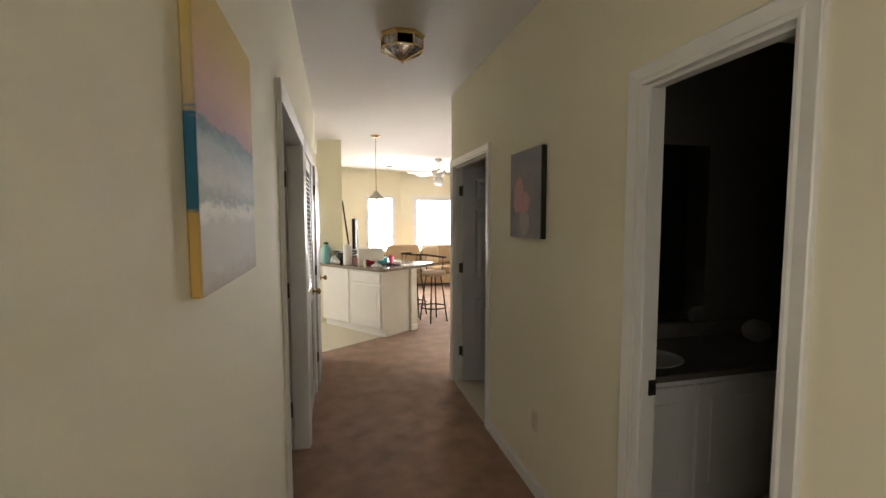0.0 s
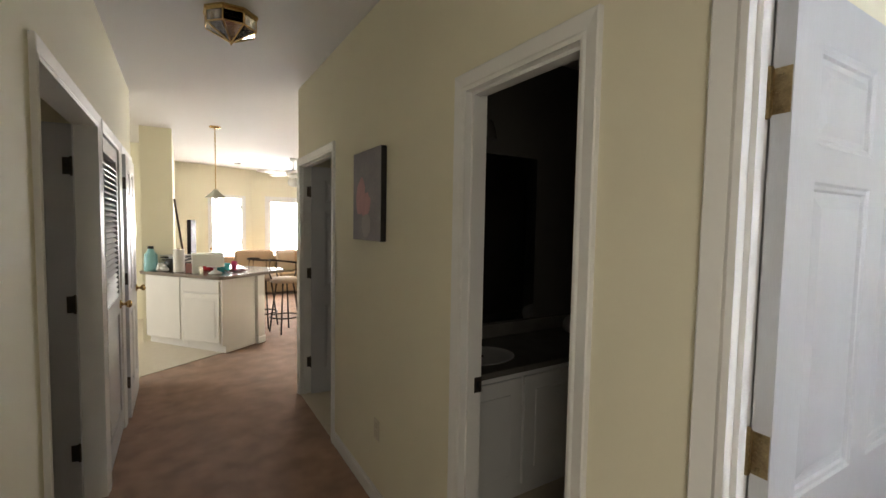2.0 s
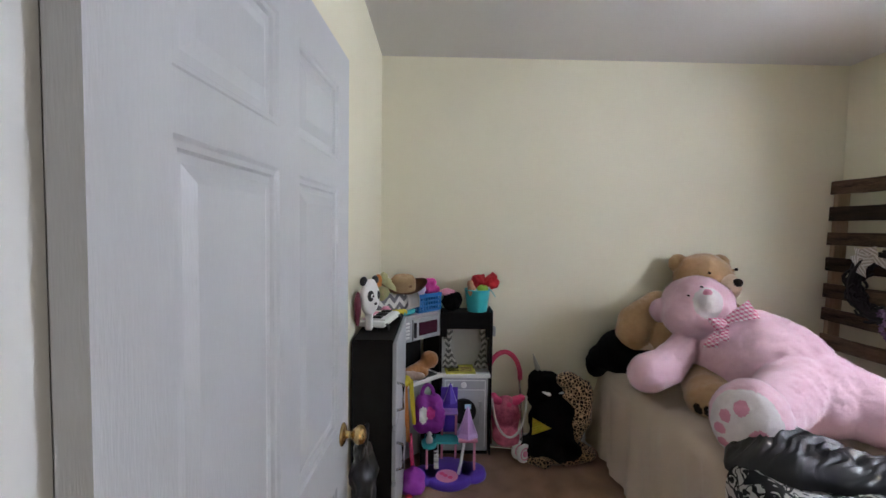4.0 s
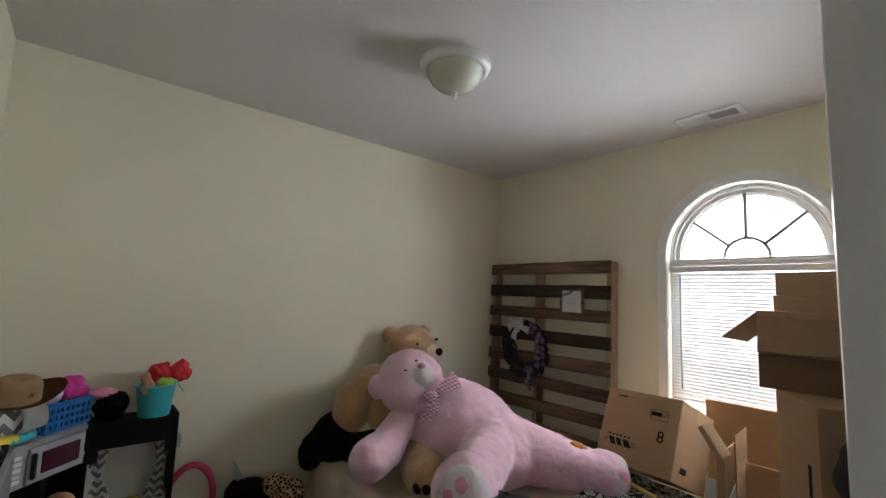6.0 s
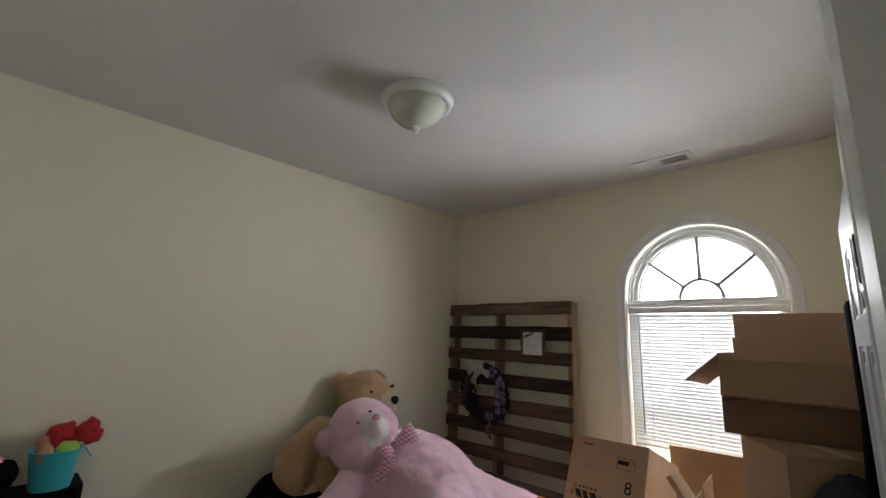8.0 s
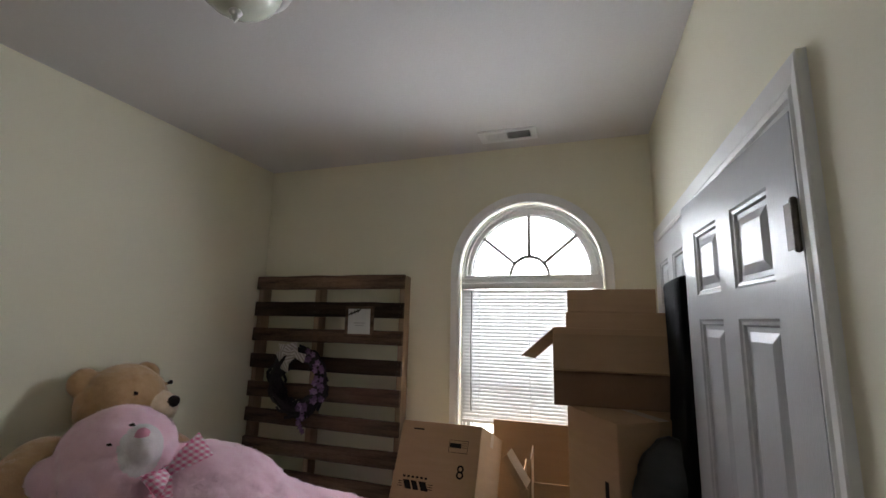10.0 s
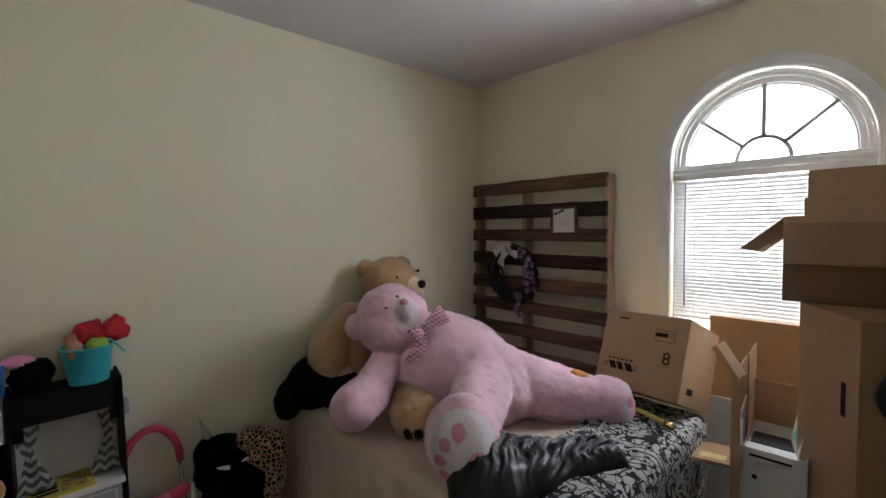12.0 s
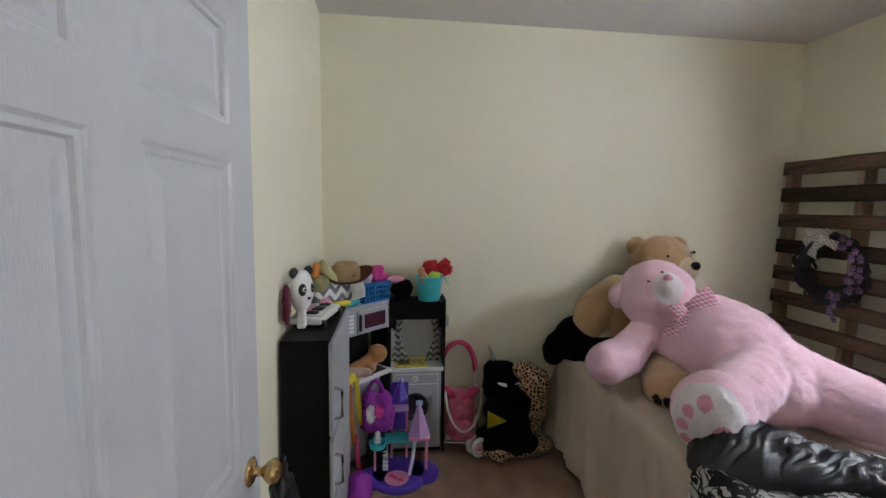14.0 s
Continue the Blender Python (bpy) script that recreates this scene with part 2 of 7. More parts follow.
# the piece along y 0.1 is unseen, added to keep the sky out
structure("wall_left_rooms", boxes((-2.6, -2.5, 0.1, 7.2, 0, CEIL), (-2.6, -2.5, 8.6, 12.4, 0, CEIL), (-2.6, -2.5, 7.2, 8.6, 0, 1.0), (-2.6, -2.5, 7.2, 8.6, 2.1, CEIL), (-2.5, HALL_L - 0.1, 0.1, 0.2, 0, CEIL), (-2.5, HALL_L - 0.1, 2.8, 2.9, 0, CEIL), (-2.5, HALL_L - 0.1, 4.36, 4.42, 0, CEIL),
                                   (-0.1, -0.05, 4.42, 6.22, 0, CEIL), (-2.5, HALL_L - 0.1, 6.12, 6.22, 0, CEIL)), WALL, "cream painted inner walls", "wall")
for nm, (a, b) in (("bedroom", BED), ("bathroom", BATH), ("room_two", ROOM2)):
    casing("trim_casing_" + nm, a, b, DOOR_H, HALL_R, -1)
    jamb("trim_lining_" + nm, a, b, DOOR_H, HALL_R, WEST, HALL_R + 0.02)
casing("trim_casing_bedroom_inside", BED[0], BED[1] - 0.024, DOOR_H, WEST, 1)
casing("trim_casing_closet", CLOSET[0], CLOSET[1], DOOR_H + 0.02, WEST, 1)
jamb("trim_lining_closet", CLOSET[0], CLOSET[1], DOOR_H, HALL_R, WEST)
for nm, (a, b) in (("entry", FILL_DOOR), ("left_room", LEFT), ("louvre", LOUV), ("pantry", PANTRY)):
    casing("trim_casing_" + nm, a, b, DOOR_H, HALL_L, 1)
    jamb("trim_lining_" + nm, a, b, DOOR_H, HALL_L - 0.10, HALL_L)

# ---- window wall of the bedroom, with its arched opening ----
WX, WR, WZ, WB = 2.66, 0.42, 1.92, 0.72   # centre, radius, springing and bottom


def arch_wall():
    bm = bmesh.new()
    ya, yb = SOUTH - 0.12, SOUTH
    box(bm, HALL_R, WX - WR, ya, yb, 0, CEIL)
    box(bm, WX + WR, EAST + 0.12, ya, yb, 0, CEIL)
    box(bm, WX - WR, WX + WR, ya, yb, 0, WB)
    n = 40
    xs = [WX - WR * math.cos(math.pi * i / n) for i in range(n + 1)]
    zs = [WZ + WR * math.sin(math.pi * i / n) for i in range(n + 1)]
    for y, flip in ((ya, False), (yb, True)):
        top = [bm.verts.new((x, y, CEIL)) for x in xs]
        low = [bm.verts.new((x, y, z)) for x, z in zip(xs, zs)]
        for i in range(n):
            bm.faces.new((top[i], top[i + 1], low[i + 1], low[i]))
    a = [bm.verts.new((x, ya, z)) for x, z in zip(xs, zs)]
    b = [bm.verts.new((x, yb, z)) for x, z in zip(xs, zs)]
    for i in range(n):
        bm.faces.new((a[i], a[i + 1], b[i + 1], b[i]))
    return bm


structure("wall_bedroom_south", arch_wall(), WALL, "cream painted bedroom window wall", "wall")

# ---- living-room shell ----
FAR_A, FAR_B = (0.90, 11.40), (2.37, 11.95)     # ends of the slanted far wall


def slab(bm, p, q, z0, z1, t):
    """A wall piece from p to q in plan, t thick to its far side."""
    d = Vector((q[0] - p[0], q[1] - p[1], 0))
    m = Matrix.Translation((p[0], p[1], 0)) @ Matrix.Rotation(math.atan2(d.y, d.x), 4, "Z")
    return box(bm, 0, d.length, 0, t, z0, z1, m=m)


def on_line(p, q, s):
    return (p[0] + (q[0] - p[0]) * s, p[1] + (q[1] - p[1]) * s)


def far_wall():
    bm = bmesh.new()
    a, b = on_line(FAR_A, FAR_B, 0.44), on_line(FAR_A, FAR_B, 0.86)
    slab(bm, FAR_A, a, 0, CEIL, 0.12)
    slab(bm, b, FAR_B, 0, CEIL, 0.12)
    slab(bm, a, b, 2.04, CEIL, 0.12)
    slab(bm, FAR_B, (2.72, 11.95), 0, CEIL, 0.12)
    slab(bm, (4.9, 11.95), (7.2, 11.95), 0, CEIL, 0.12)
    slab(bm, (2.72, 11.95), (4.9, 11.95), 0, 0.65, 0.12)
    slab(bm, (2.72, 11.95), (4.9, 11.95), 2.05, CEIL, 0.12)
    return bm


structure("wall_living_far", far_wall(), WALL, "cream painted living-room wall with window and patio door openings", "wall")
structure("wall_living_left", boxes((0.72, 0.90, 7.9, 11.52, 0, CEIL), (0.56, 0.72, 7.9, 8.3, 0, CEIL)), WALL, "cream painted living-room side wall", "wall")
structure("wall_kitchen_back", boxes((-2.5, 0.72, 9.4, 9.5, 0, CEIL)), WALL, "cream painted kitchen wall", "wall")
structure("wall_living_right", boxes((7.2, 7.32, 5.4, 12.07, 0, CEIL), (EAST + 0.12, 7.2, 5.42, 5.52, 0, CEIL)), WALL, "cream painted living-room wall", "wall")
structure("backdrop_living", boxes((1.2, 7.0, 13.2, 13.25, -0.5, 3.5)), DAY, "bright overcast sky outside", "backdrop")
structure("backdrop_bedroom", boxes((1.2, 4.2, SOUTH - 1.5, SOUTH - 1.45, 1.55, 4.0)), DAY, "bright overcast sky outside", "backdrop")
structure("backdrop_garden", boxes((1.2, 4.2, SOUTH - 1.5, SOUTH - 1.45, 0.0, 1.546)), GARDEN, "pale ground outside the window", "backdrop")


# ---- baseboards ----
def baseboard(name, runs):
    """Runs of (x0, y0, x1, y1): the wall's foot, with the board to the left of the run."""
    bm = bmesh.new()
    for x0, y0, x1, y1 in runs:
        d = Vector((x1 - x0, y1 - y0, 0))
        m = Matrix.Translation((x0, y0, 0)) @ Matrix.Rotation(math.atan2(d.y, d.x), 4, "Z")
        box(bm, 0, d.length, 0, 0.013, 0, 0.075, m=m)
        box(bm, 0, d.length, 0, 0.008, 0.075, 0.088, m=m)
    return structure(name, bm, TRIM, "white painted baseboard", "trim")


c = 0.063
baseboard("baseboard_hall_right", [(HALL_R, 0.2, HALL_R, BED[0] - c), (HALL_R, BED[1] + c, HALL_R, BATH[0] - c), (HALL_R, BATH[1] + c, HALL_R, ROOM2[0] - c), (HALL_R, 5.30, WEST, 5.30)])
baseboard("baseboard_hall_left", [(HALL_L, LEFT[0] - c, HALL_L, FILL_DOOR[1] + c), (HALL_L, LOUV[0] - c, HALL_L, LEFT[1] + c), (HALL_L, PANTRY[0] - c, HALL_L, LOUV[1] + c), (HALL_L, 6.22, HALL_L, PANTRY[1] + c)])
baseboard("baseboard_bedroom", [(EAST, SOUTH, EAST, NORTH), (EAST, NORTH, WEST, NORTH), (WEST, BED[0] - c, WEST, CLOSET[1] + c), (WEST, SOUTH, EAST, SOUTH)])


# ---- doors ----
def round_knob(parent, x, y, z, sign, mat=BRASS):
    """A ball knob with its rose; sign is the side of the leaf."""
    bm = bmesh.new()
    turn = Matrix.Translation((x, y, z)) @ Matrix.Rotation(radians(90 if sign < 0 else -90), 4, "X")
    lathe(bm, [(0.001, 0.0), (0.032, 0.0), (0.033, 0.004), (0.026, 0.009), (0.012, 0.012), (0.010, 0.028), (0.018, 0.036),
               (0.026, 0.045), (0.028, 0.054), (0.024, 0.064), (0.014, 0.070), (0.001, 0.071)], 20, turn, caps=False)
    return part("door_knob", bm, mat, parent, "round polished brass knob", True)


def hinge(parent, x, y, z, mat, flip=1):
    bm = bmesh.new()
    lathe(bm, [(0.001, -0.052), (0.005, -0.05), (0.0065, -0.045), (0.0065, 0.045), (0.005, 0.05), (0.001, 0.052)], 10, Matrix.Translation((x, y, z)), caps=False)
    for k in (-1, 1):
        box(bm, x, x + flip * 0.036, y - 0.002, y + 0.0005, z - 0.044, z + 0.044)
    for dz in (-0.03, -0.008, 0.014, 0.034):
        lathe(bm, [(0.004, 0), (0.004, 0.002), (0.001, 0.0025)], 8, Matrix.Translation((x + flip * (0.016 + 0.008 * (dz > 0)), y - 0.002, z + dz)) @ Matrix.Rotation(radians(90), 4, "X"))
    return part("hinge", bm, mat, parent, "door hinge with screws")


def edge_hinge(parent, z, mat):
    """A hinge on an open leaf: one plate on the leaf's edge, one on the lining, and the barrel between them."""
    bm = boxes((-0.0025, 0.0, -0.033, 0.0, z - 0.044, z + 0.044), (-0.040, -0.006, 0.004, 0.0065, z - 0.044, z + 0.044))
    lathe(bm, [(0.001, -0.052), (0.005, -0.05), (0.007, -0.045), (0.007, 0.045), (0.005, 0.05), (0.001, 0.052)], 10, Matrix.Translation((-0.004, 0.004, z)), caps=False)
    for dz in (-0.03, 0.0, 0.03):
        lathe(bm, [(0.004, 0), (0.004, 0.0015), (0.001, 0.002)], 8, Matrix.Translation((-0.0025, -0.016 + 0.006 * (dz == 0), z + dz)) @ Matrix.Rotation(radians(-90), 4, "Y"))
    return part("hinge", bm, mat, parent, "door hinge with screws")


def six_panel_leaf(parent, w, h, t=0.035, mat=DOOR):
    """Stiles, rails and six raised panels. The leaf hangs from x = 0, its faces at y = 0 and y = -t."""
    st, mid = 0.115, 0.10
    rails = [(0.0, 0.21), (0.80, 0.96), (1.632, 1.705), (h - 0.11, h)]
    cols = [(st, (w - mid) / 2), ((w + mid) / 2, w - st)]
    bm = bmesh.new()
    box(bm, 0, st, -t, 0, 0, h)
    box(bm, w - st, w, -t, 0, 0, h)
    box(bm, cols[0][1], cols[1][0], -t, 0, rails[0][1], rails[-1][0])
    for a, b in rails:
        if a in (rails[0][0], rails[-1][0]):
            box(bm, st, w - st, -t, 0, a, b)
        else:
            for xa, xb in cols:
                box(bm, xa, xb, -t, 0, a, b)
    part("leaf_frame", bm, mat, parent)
    for xa, xb in cols:
        for (_, za), (zb, _) in zip(rails, rails[1:]):
            bm = bmesh.new()
            for s, y0 in ((1, 0.0), (-1, -t)):
                # sunk moulding, groove and raised field
                steps = [(0.0, 0.0), (0.006, 0.004), (0.014, 0.005), (0.018, 0.011), (0.030, 0.011), (0.052, 0.004)]
                rows = []
                for d, deep in steps:
                    y = y0 - s * deep
                    rows.append([bm.verts.new(p) for p in ((xa + d, y, za + d), (xb - d, y, za + d), (xb - d, y, zb - d), (xa + d, y, zb - d))])
                for r, q in zip(rows, rows[1:]):
                    for i in range(4):
                        bm.faces.new((r[i], r[(i + 1) % 4], q[(i + 1) % 4], q[i]))
                bm.faces.new(rows[-1])
            part("door_panel", bm, mat, parent)


def door(name, hx, hy, angle, w, label, hinge_mat, knobs=True, h=2.015, mirror=False, knob_mat=BRASS, zs=(1.80, 1.08, 0.28)):
    """A leaf hinged at (hx, hy); angle is the way that the leaf points from its hinge, in degrees from x."""
    d = thing(name, hx, hy, 0.012, label, "door", angle)
    d["kind"] = "structure"
    six_panel_leaf(d, w, h)
    if knobs:
        for s, y in ((1, 0.0), (-1, -0.035)):
            round_knob(d, w - 0.065, y, 0.925, s, knob_mat)
        box_bm = boxes((w - 0.001, w + 0.0015, -0.029, -0.006, 0.87, 0.98))
        part("latch_plate", box_bm, BRASS, d)
    for z in zs:
        if mirror:
            hinge(d, 0.004, 0.006, z, hinge_mat)
        else:
            edge_hinge(d, z, hinge_mat)
    return d


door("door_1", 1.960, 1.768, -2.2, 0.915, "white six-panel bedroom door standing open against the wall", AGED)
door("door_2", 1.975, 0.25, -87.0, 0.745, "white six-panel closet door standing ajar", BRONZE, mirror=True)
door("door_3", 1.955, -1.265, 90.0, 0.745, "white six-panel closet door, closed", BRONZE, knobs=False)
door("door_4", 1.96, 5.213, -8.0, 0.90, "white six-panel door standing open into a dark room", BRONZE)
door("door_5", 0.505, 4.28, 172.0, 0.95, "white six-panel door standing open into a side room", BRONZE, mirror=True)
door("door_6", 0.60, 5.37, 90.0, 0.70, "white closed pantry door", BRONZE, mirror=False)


def louvre_door():
    d = thing("door_7", 0.60, 4.46, 0.012, "white louvred cupboard door with a brass knob", "door", 90)
    d["kind"] = "structure"
    w, h = 0.755, 2.01
    part("leaf_frame", boxes((0, 0.07, 0, 0.034, 0, h), (w - 0.07, w, 0, 0.034, 0, h), (0.07, w - 0.07, 0, 0.034, 0, 0.16), (0.07, w - 0.07, 0, 0.034, 0.86, 0.99),
                             (0.07, w - 0.07, 0, 0.034, h - 0.09, h), bevel=0.002), DOOR, d)
    part("door_panel", boxes((0.07, w - 0.07, 0.010, 0.024, 0.16, 0.86)), DOOR, d)
    me = None
    for i in range(26):
        z = 1.01 + i * 0.0345
        bm = boxes((0.07, w - 0.07, -0.020, 0.020, -0.003, 0.003))
        bmesh.ops.rotate(bm, verts=bm.verts, cent=(0, 0, 0), matrix=Matrix.Rotation(radians(38), 3, "X"))
        s = part("slat", bm, DOOR, d) if me is None else new("slat", me)
        me = s.data
        s.parent, s.location = d, (0, 0.017, z)
    round_knob(d, w - 0.04, 0.0, 0.92, -1)
    for z in (1.75, 0.3):
        hinge(d, 0.002, -0.006, z, BRONZE)


louvre_door()


# ---- arched window ----
def arch_path(cx, r, zs, zb, n=32):
    p = [((cx - r, zb), (-1, 0)), ((cx - r, zs), (-1, 0))]
    p += [((cx - r * math.cos(math.pi * i / n), zs + r * math.sin(math.pi * i / n)), (-math.cos(math.pi * i / n), math.sin(math.pi * i / n))) for i in range(1, n)]
    return p + [((cx + r, zs), (1, 0)), ((cx + r, zb), (1, 0))]


X, Z = Vector((1, 0, 0)), Vector((0, 0, 1))
win = thing("window_1", WX, SOUTH, 0, "white arched window with a fanlight above a lowered blind", "window")
win["kind"] = "structure"


def win_part(name, path, profile, y, mat=None, label=""):
    bm = sweep(bmesh.new(), path, profile, Vector((-WX, y - SOUTH, 0)), X, Z, Vector((0, 1, 0)))
    return part(name, bm, mat or TRIM, win, label)


win_part("window_casing", arch_path(WX, WR, WZ, WB), [(0.0, 0.0), (0.0, 0.012), (0.008, 0.016), (0.016, 0.013), (0.045, 0.018), (0.055, 0.020), (0.058, 0.0)], SOUTH)
FRAME = [(-0.0, 0.075), (-0.012, 0.075), (-0.016, 0.066), (-0.030, 0.066), (-0.034, 0.054), (-0.058, 0.050), (-0.062, 0.036), (-0.070, 0.036), (-0.070, 0.0)]
win_part("window_frame", arch_path(WX, WR - 0.001, WZ, WB), FRAME, SOUTH - 0.105)
part("window_sill", boxes((-WR - 0.05, WR + 0.05, -0.10, 0.035, WB - 0.025, WB), bevel=0.004), TRIM, win)
part("transom", boxes((-WR, WR, -0.09, -0.035, 1.855, 1.90), (-WR, WR, -0.09, -0.028, 1.868, 1.885), bevel=0.003), TRIM, win)
GR = WR - 0.07


def fan_bars():
    bm = bmesh.new()
    y, z0 = -0.066, 1.90
    hub = 0.115
    path = [((hub * -math.cos(math.pi * i / 16), z0 + hub * math.sin(math.pi * i / 16)), (-math.cos(math.pi * i / 16), math.sin(math.pi * i / 16))) for i in range(17)]
    sweep(bm, path, [(-0.010, -0.006), (-0.010, 0.010), (0.010, 0.010), (0.010, -0.006), (-0.010, -0.006)], Vector((0, y, 0)), X, Z, Vector((0, 1, 0)))
    for a in (40, 90, 140):
        dx, dz = math.cos(radians(a)), math.sin(radians(a))
        top = (WZ - z0) * dz + math.sqrt(max(GR ** 2 - ((WZ - z0) * dx) ** 2, 0))
        m = Matrix.Translation((0, y, z0)) @ Matrix.Rotation(radians(90 - a), 4, "Y")
        box(bm, -0.010, 0.010, -0.006, 0.010, hub, top + 0.01, m=m)
    return bm


part("glazing_bars", fan_bars(), surface("grey_glazing_bar", (0.62, 0.62, 0.60), None, 20, 0.4), win)


def arch_pane():
    bm = bmesh.new()
    n = 32
    r = GR + 0.01
    pts = [(-r * math.cos(math.pi * i / n), WZ + r * math.sin(math.pi * i / n)) for i in range(n + 1)] + [(r, 1.88), (-r, 1.88)]
    a = [bm.verts.new((x, -0.078, z)) for x, z in pts]
    b = [bm.verts.new((x, -0.074, z)) for x, z in pts]
    bm.faces.new(a)
    bm.faces.new(b[::-1])
    for i in range(len(pts)):
        j = (i + 1) % len(pts)
        bm.faces.new((a[i], a[j], b[j], b[i]))
    return bm


part("fanlight_pane", arch_pane(), GLASS, win).visible_shadow = False
part("lower_pane", boxes((-GR - 0.01, GR + 0.01, -0.088, -0.084, WB + 0.05, 1.87)), GLASS, win).visible_shadow = False
part("sash_rail", boxes((-GR, GR, -0.095, -0.07, WB, WB + 0.06), (-GR, GR, -0.098, -0.075, 1.26, 1.30), bevel=0.003), TRIM, win)

blind = thing("window_blind", WX, SOUTH, 0, "white horizontal slatted window blind, lowered", "blind")
part("head_rail", boxes((-WR + 0.006, WR - 0.006, -0.045, -0.004, 1.815, 1.852), bevel=0.003), TRIM, blind)
me = None
for i in range(38):
    z = 1.800 - i * 0.0202
    if me is None:
        bm = bmesh.new()
        n = 4
        for k in range(n):
            x0, x1 = -WR + 0.012, WR - 0.012
            y0, y1 = -0.0125 + 0.025 * k / n, -0.0125 + 0.025 * (k + 1) / n
            zc = [0.002 * (1 - (y / 0.0125) ** 2) for y in (y0, y1)]
            box_v = [bm.verts.new(p) for p in ((x0, y0, zc[0]), (x1, y0, zc[0]), (x1, y1, zc[1]), (x0, y1, zc[1]))]
            bm.faces.new(box_v)
        bmesh.ops.remove_doubles(bm, verts=bm.verts, dist=1e-5)
        bmesh.ops.solidify(bm, geom=bm.faces, thickness=0.0008)
        bmesh.ops.rotate(bm, verts=bm.verts, cent=(0, 0, 0), matrix=Matrix.Rotation(radians(-63), 3, "X"))
        s = part("slat", bm, BLIND, blind)
        me = s.data
    else:
        s = new("slat", me)
        s.parent = blind
    s.location = (0, -0.026, z)
part("bottom_rail", boxes((-WR + 0.012, WR - 0.012, -0.040, -0.012, 1.030, 1.048), bevel=0.003), TRIM, blind)
for x in (-0.30, 0.0, 0.30):
    part("ladder_cord", tube(bmesh.new(), [(x, -0.012, 1.815), (x, -0.012, 1.04)], 0.0012, 5), BLIND, blind)
part("tilt_wand", tube(bmesh.new(), [(0.345, -0.002, 1.80), (0.348, 0.0, 1.45), (0.345, 0.0, 1.10)], 0.004, 6), surface("clear_grey_plastic", (0.30, 0.30, 0.28), None, 20, 0.3), blind)


# ---- patterned and soft materials ----
def patterned(name, dark, light, build, rough=0.7, sheen=0.0, bump=0.0):
    """A two-colour printed cloth; build(nodes, links, coords) gives the mask socket."""
    m, nt, p = nodes_of(name)
    n, l = nt.nodes, nt.links
    co = n.new("ShaderNodeTexCoord").outputs["Object"]
    mask = build(n, l, co)
    mix = n.new("ShaderNodeMix")
    mix.data_type = "RGBA"
    l.new(mask, mix.inputs[0])
    mix.inputs[6].default_value, mix.inputs[7].default_value = (*dark, 1), (*light, 1)
    l.new(mix.outputs[2], p.inputs["Base Color"])
    p.inputs["Roughness"].default_value, p.inputs["Sheen Weight"].default_value = rough, sheen
    if bump:
        weave = n.new("ShaderNodeTexNoise")
        weave.inputs["Scale"].default_value = 180
        l.new(co, weave.inputs["Vector"])
        bp = n.new("ShaderNodeBump")
        bp.inputs["Strength"].default_value, bp.inputs["Distance"].default_value = bump, 0.003
        l.new(weave.outputs[0], bp.inputs["Height"])
        l.new(bp.outputs[0], p.inputs["Normal"])
    return m


def maths(n, l, op, a, b=None):
    k = n.new("ShaderNodeMath")
    k.operation = op
    for i, v in enumerate((a, b)):
        if v is None:
            continue
        if isinstance(v, (int, float)):
            k.inputs[i].default_value = v
        else:
            l.new(v, k.inputs[i])
    return k.outputs[0]


def scrolls(n, l, co):
    """Leafy scrollwork: thin curls along the level lines of two warped noises."""
    masks = []
    for scale, dist, width, off in ((8.5, 1.5, 0.040, 0.0), (15.0, 2.0, 0.055, 7.3)):
        mp = n.new("ShaderNodeMapping")
        mp.inputs["Location"].default_value = (off, off, off)
        l.new(co, mp.inputs[0])
        t = n.new("ShaderNodeTexNoise")
        t.inputs["Scale"].default_value, t.inputs["Detail"].default_value, t.inputs["Distortion"].default_value = scale, 0.0, dist
        l.new(mp.outputs[0], t.inputs["Vector"])
        d = maths(n, l, "ABSOLUTE", maths(n, l, "SUBTRACT", t.outputs[0], 0.5))
        masks.append(maths(n, l, "GREATER_THAN", d, width))
    v = n.new("ShaderNodeTexVoronoi")
    v.inputs["Scale"].default_value = 22
    l.new(co, v.inputs["Vector"])
    masks.append(maths(n, l, "GREATER_THAN", v.outputs["Distance"], 0.27))
    return maths(n, l, "MULTIPLY", maths(n, l, "MULTIPLY", masks[0], masks[1]), masks[2])


def spots(n, l, co):
    v = n.new("ShaderNodeTexVoronoi")
    v.feature = "DISTANCE_TO_EDGE"
    v.inputs["Scale"].default_value = 48
    l.new(co, v.inputs["Vector"])
    return maths(n, l, "LESS_THAN", v.outputs["Distance"], 0.10)


def zigzag(across, up, period, pitch):
    def build(n, l, co):
        sep = n.new("ShaderNodeSeparateXYZ")
        l.new(co, sep.inputs[0])
        tri = maths(n, l, "PINGPONG", sep.outputs[across], period)
        v = maths(n, l, "ADD", sep.outputs[up], tri)
        f = maths(n, l, "FRACT", maths(n, l, "DIVIDE", v, pitch))
        return maths(n, l, "GREATER_THAN", f, 0.5)
    return build


def checks(n, l, co):
    sep = n.new("ShaderNodeSeparateXYZ")
    l.new(co, sep.inputs[0])
    a = maths(n, l, "GREATER_THAN", maths(n, l, "FRACT", maths(n, l, "MULTIPLY", maths(n, l, "ADD", sep.outputs[0], sep.outputs[2]), 40.0)), 0.5)
    b = maths(n, l, "GREATER_THAN", maths(n, l, "FRACT", maths(n, l, "MULTIPLY", maths(n, l, "SUBTRACT", sep.outputs[2], sep.outputs[1]), 40.0)), 0.5)
    return maths(n, l, "MULTIPLY", maths(n, l, "ADD", a, b), 0.5)


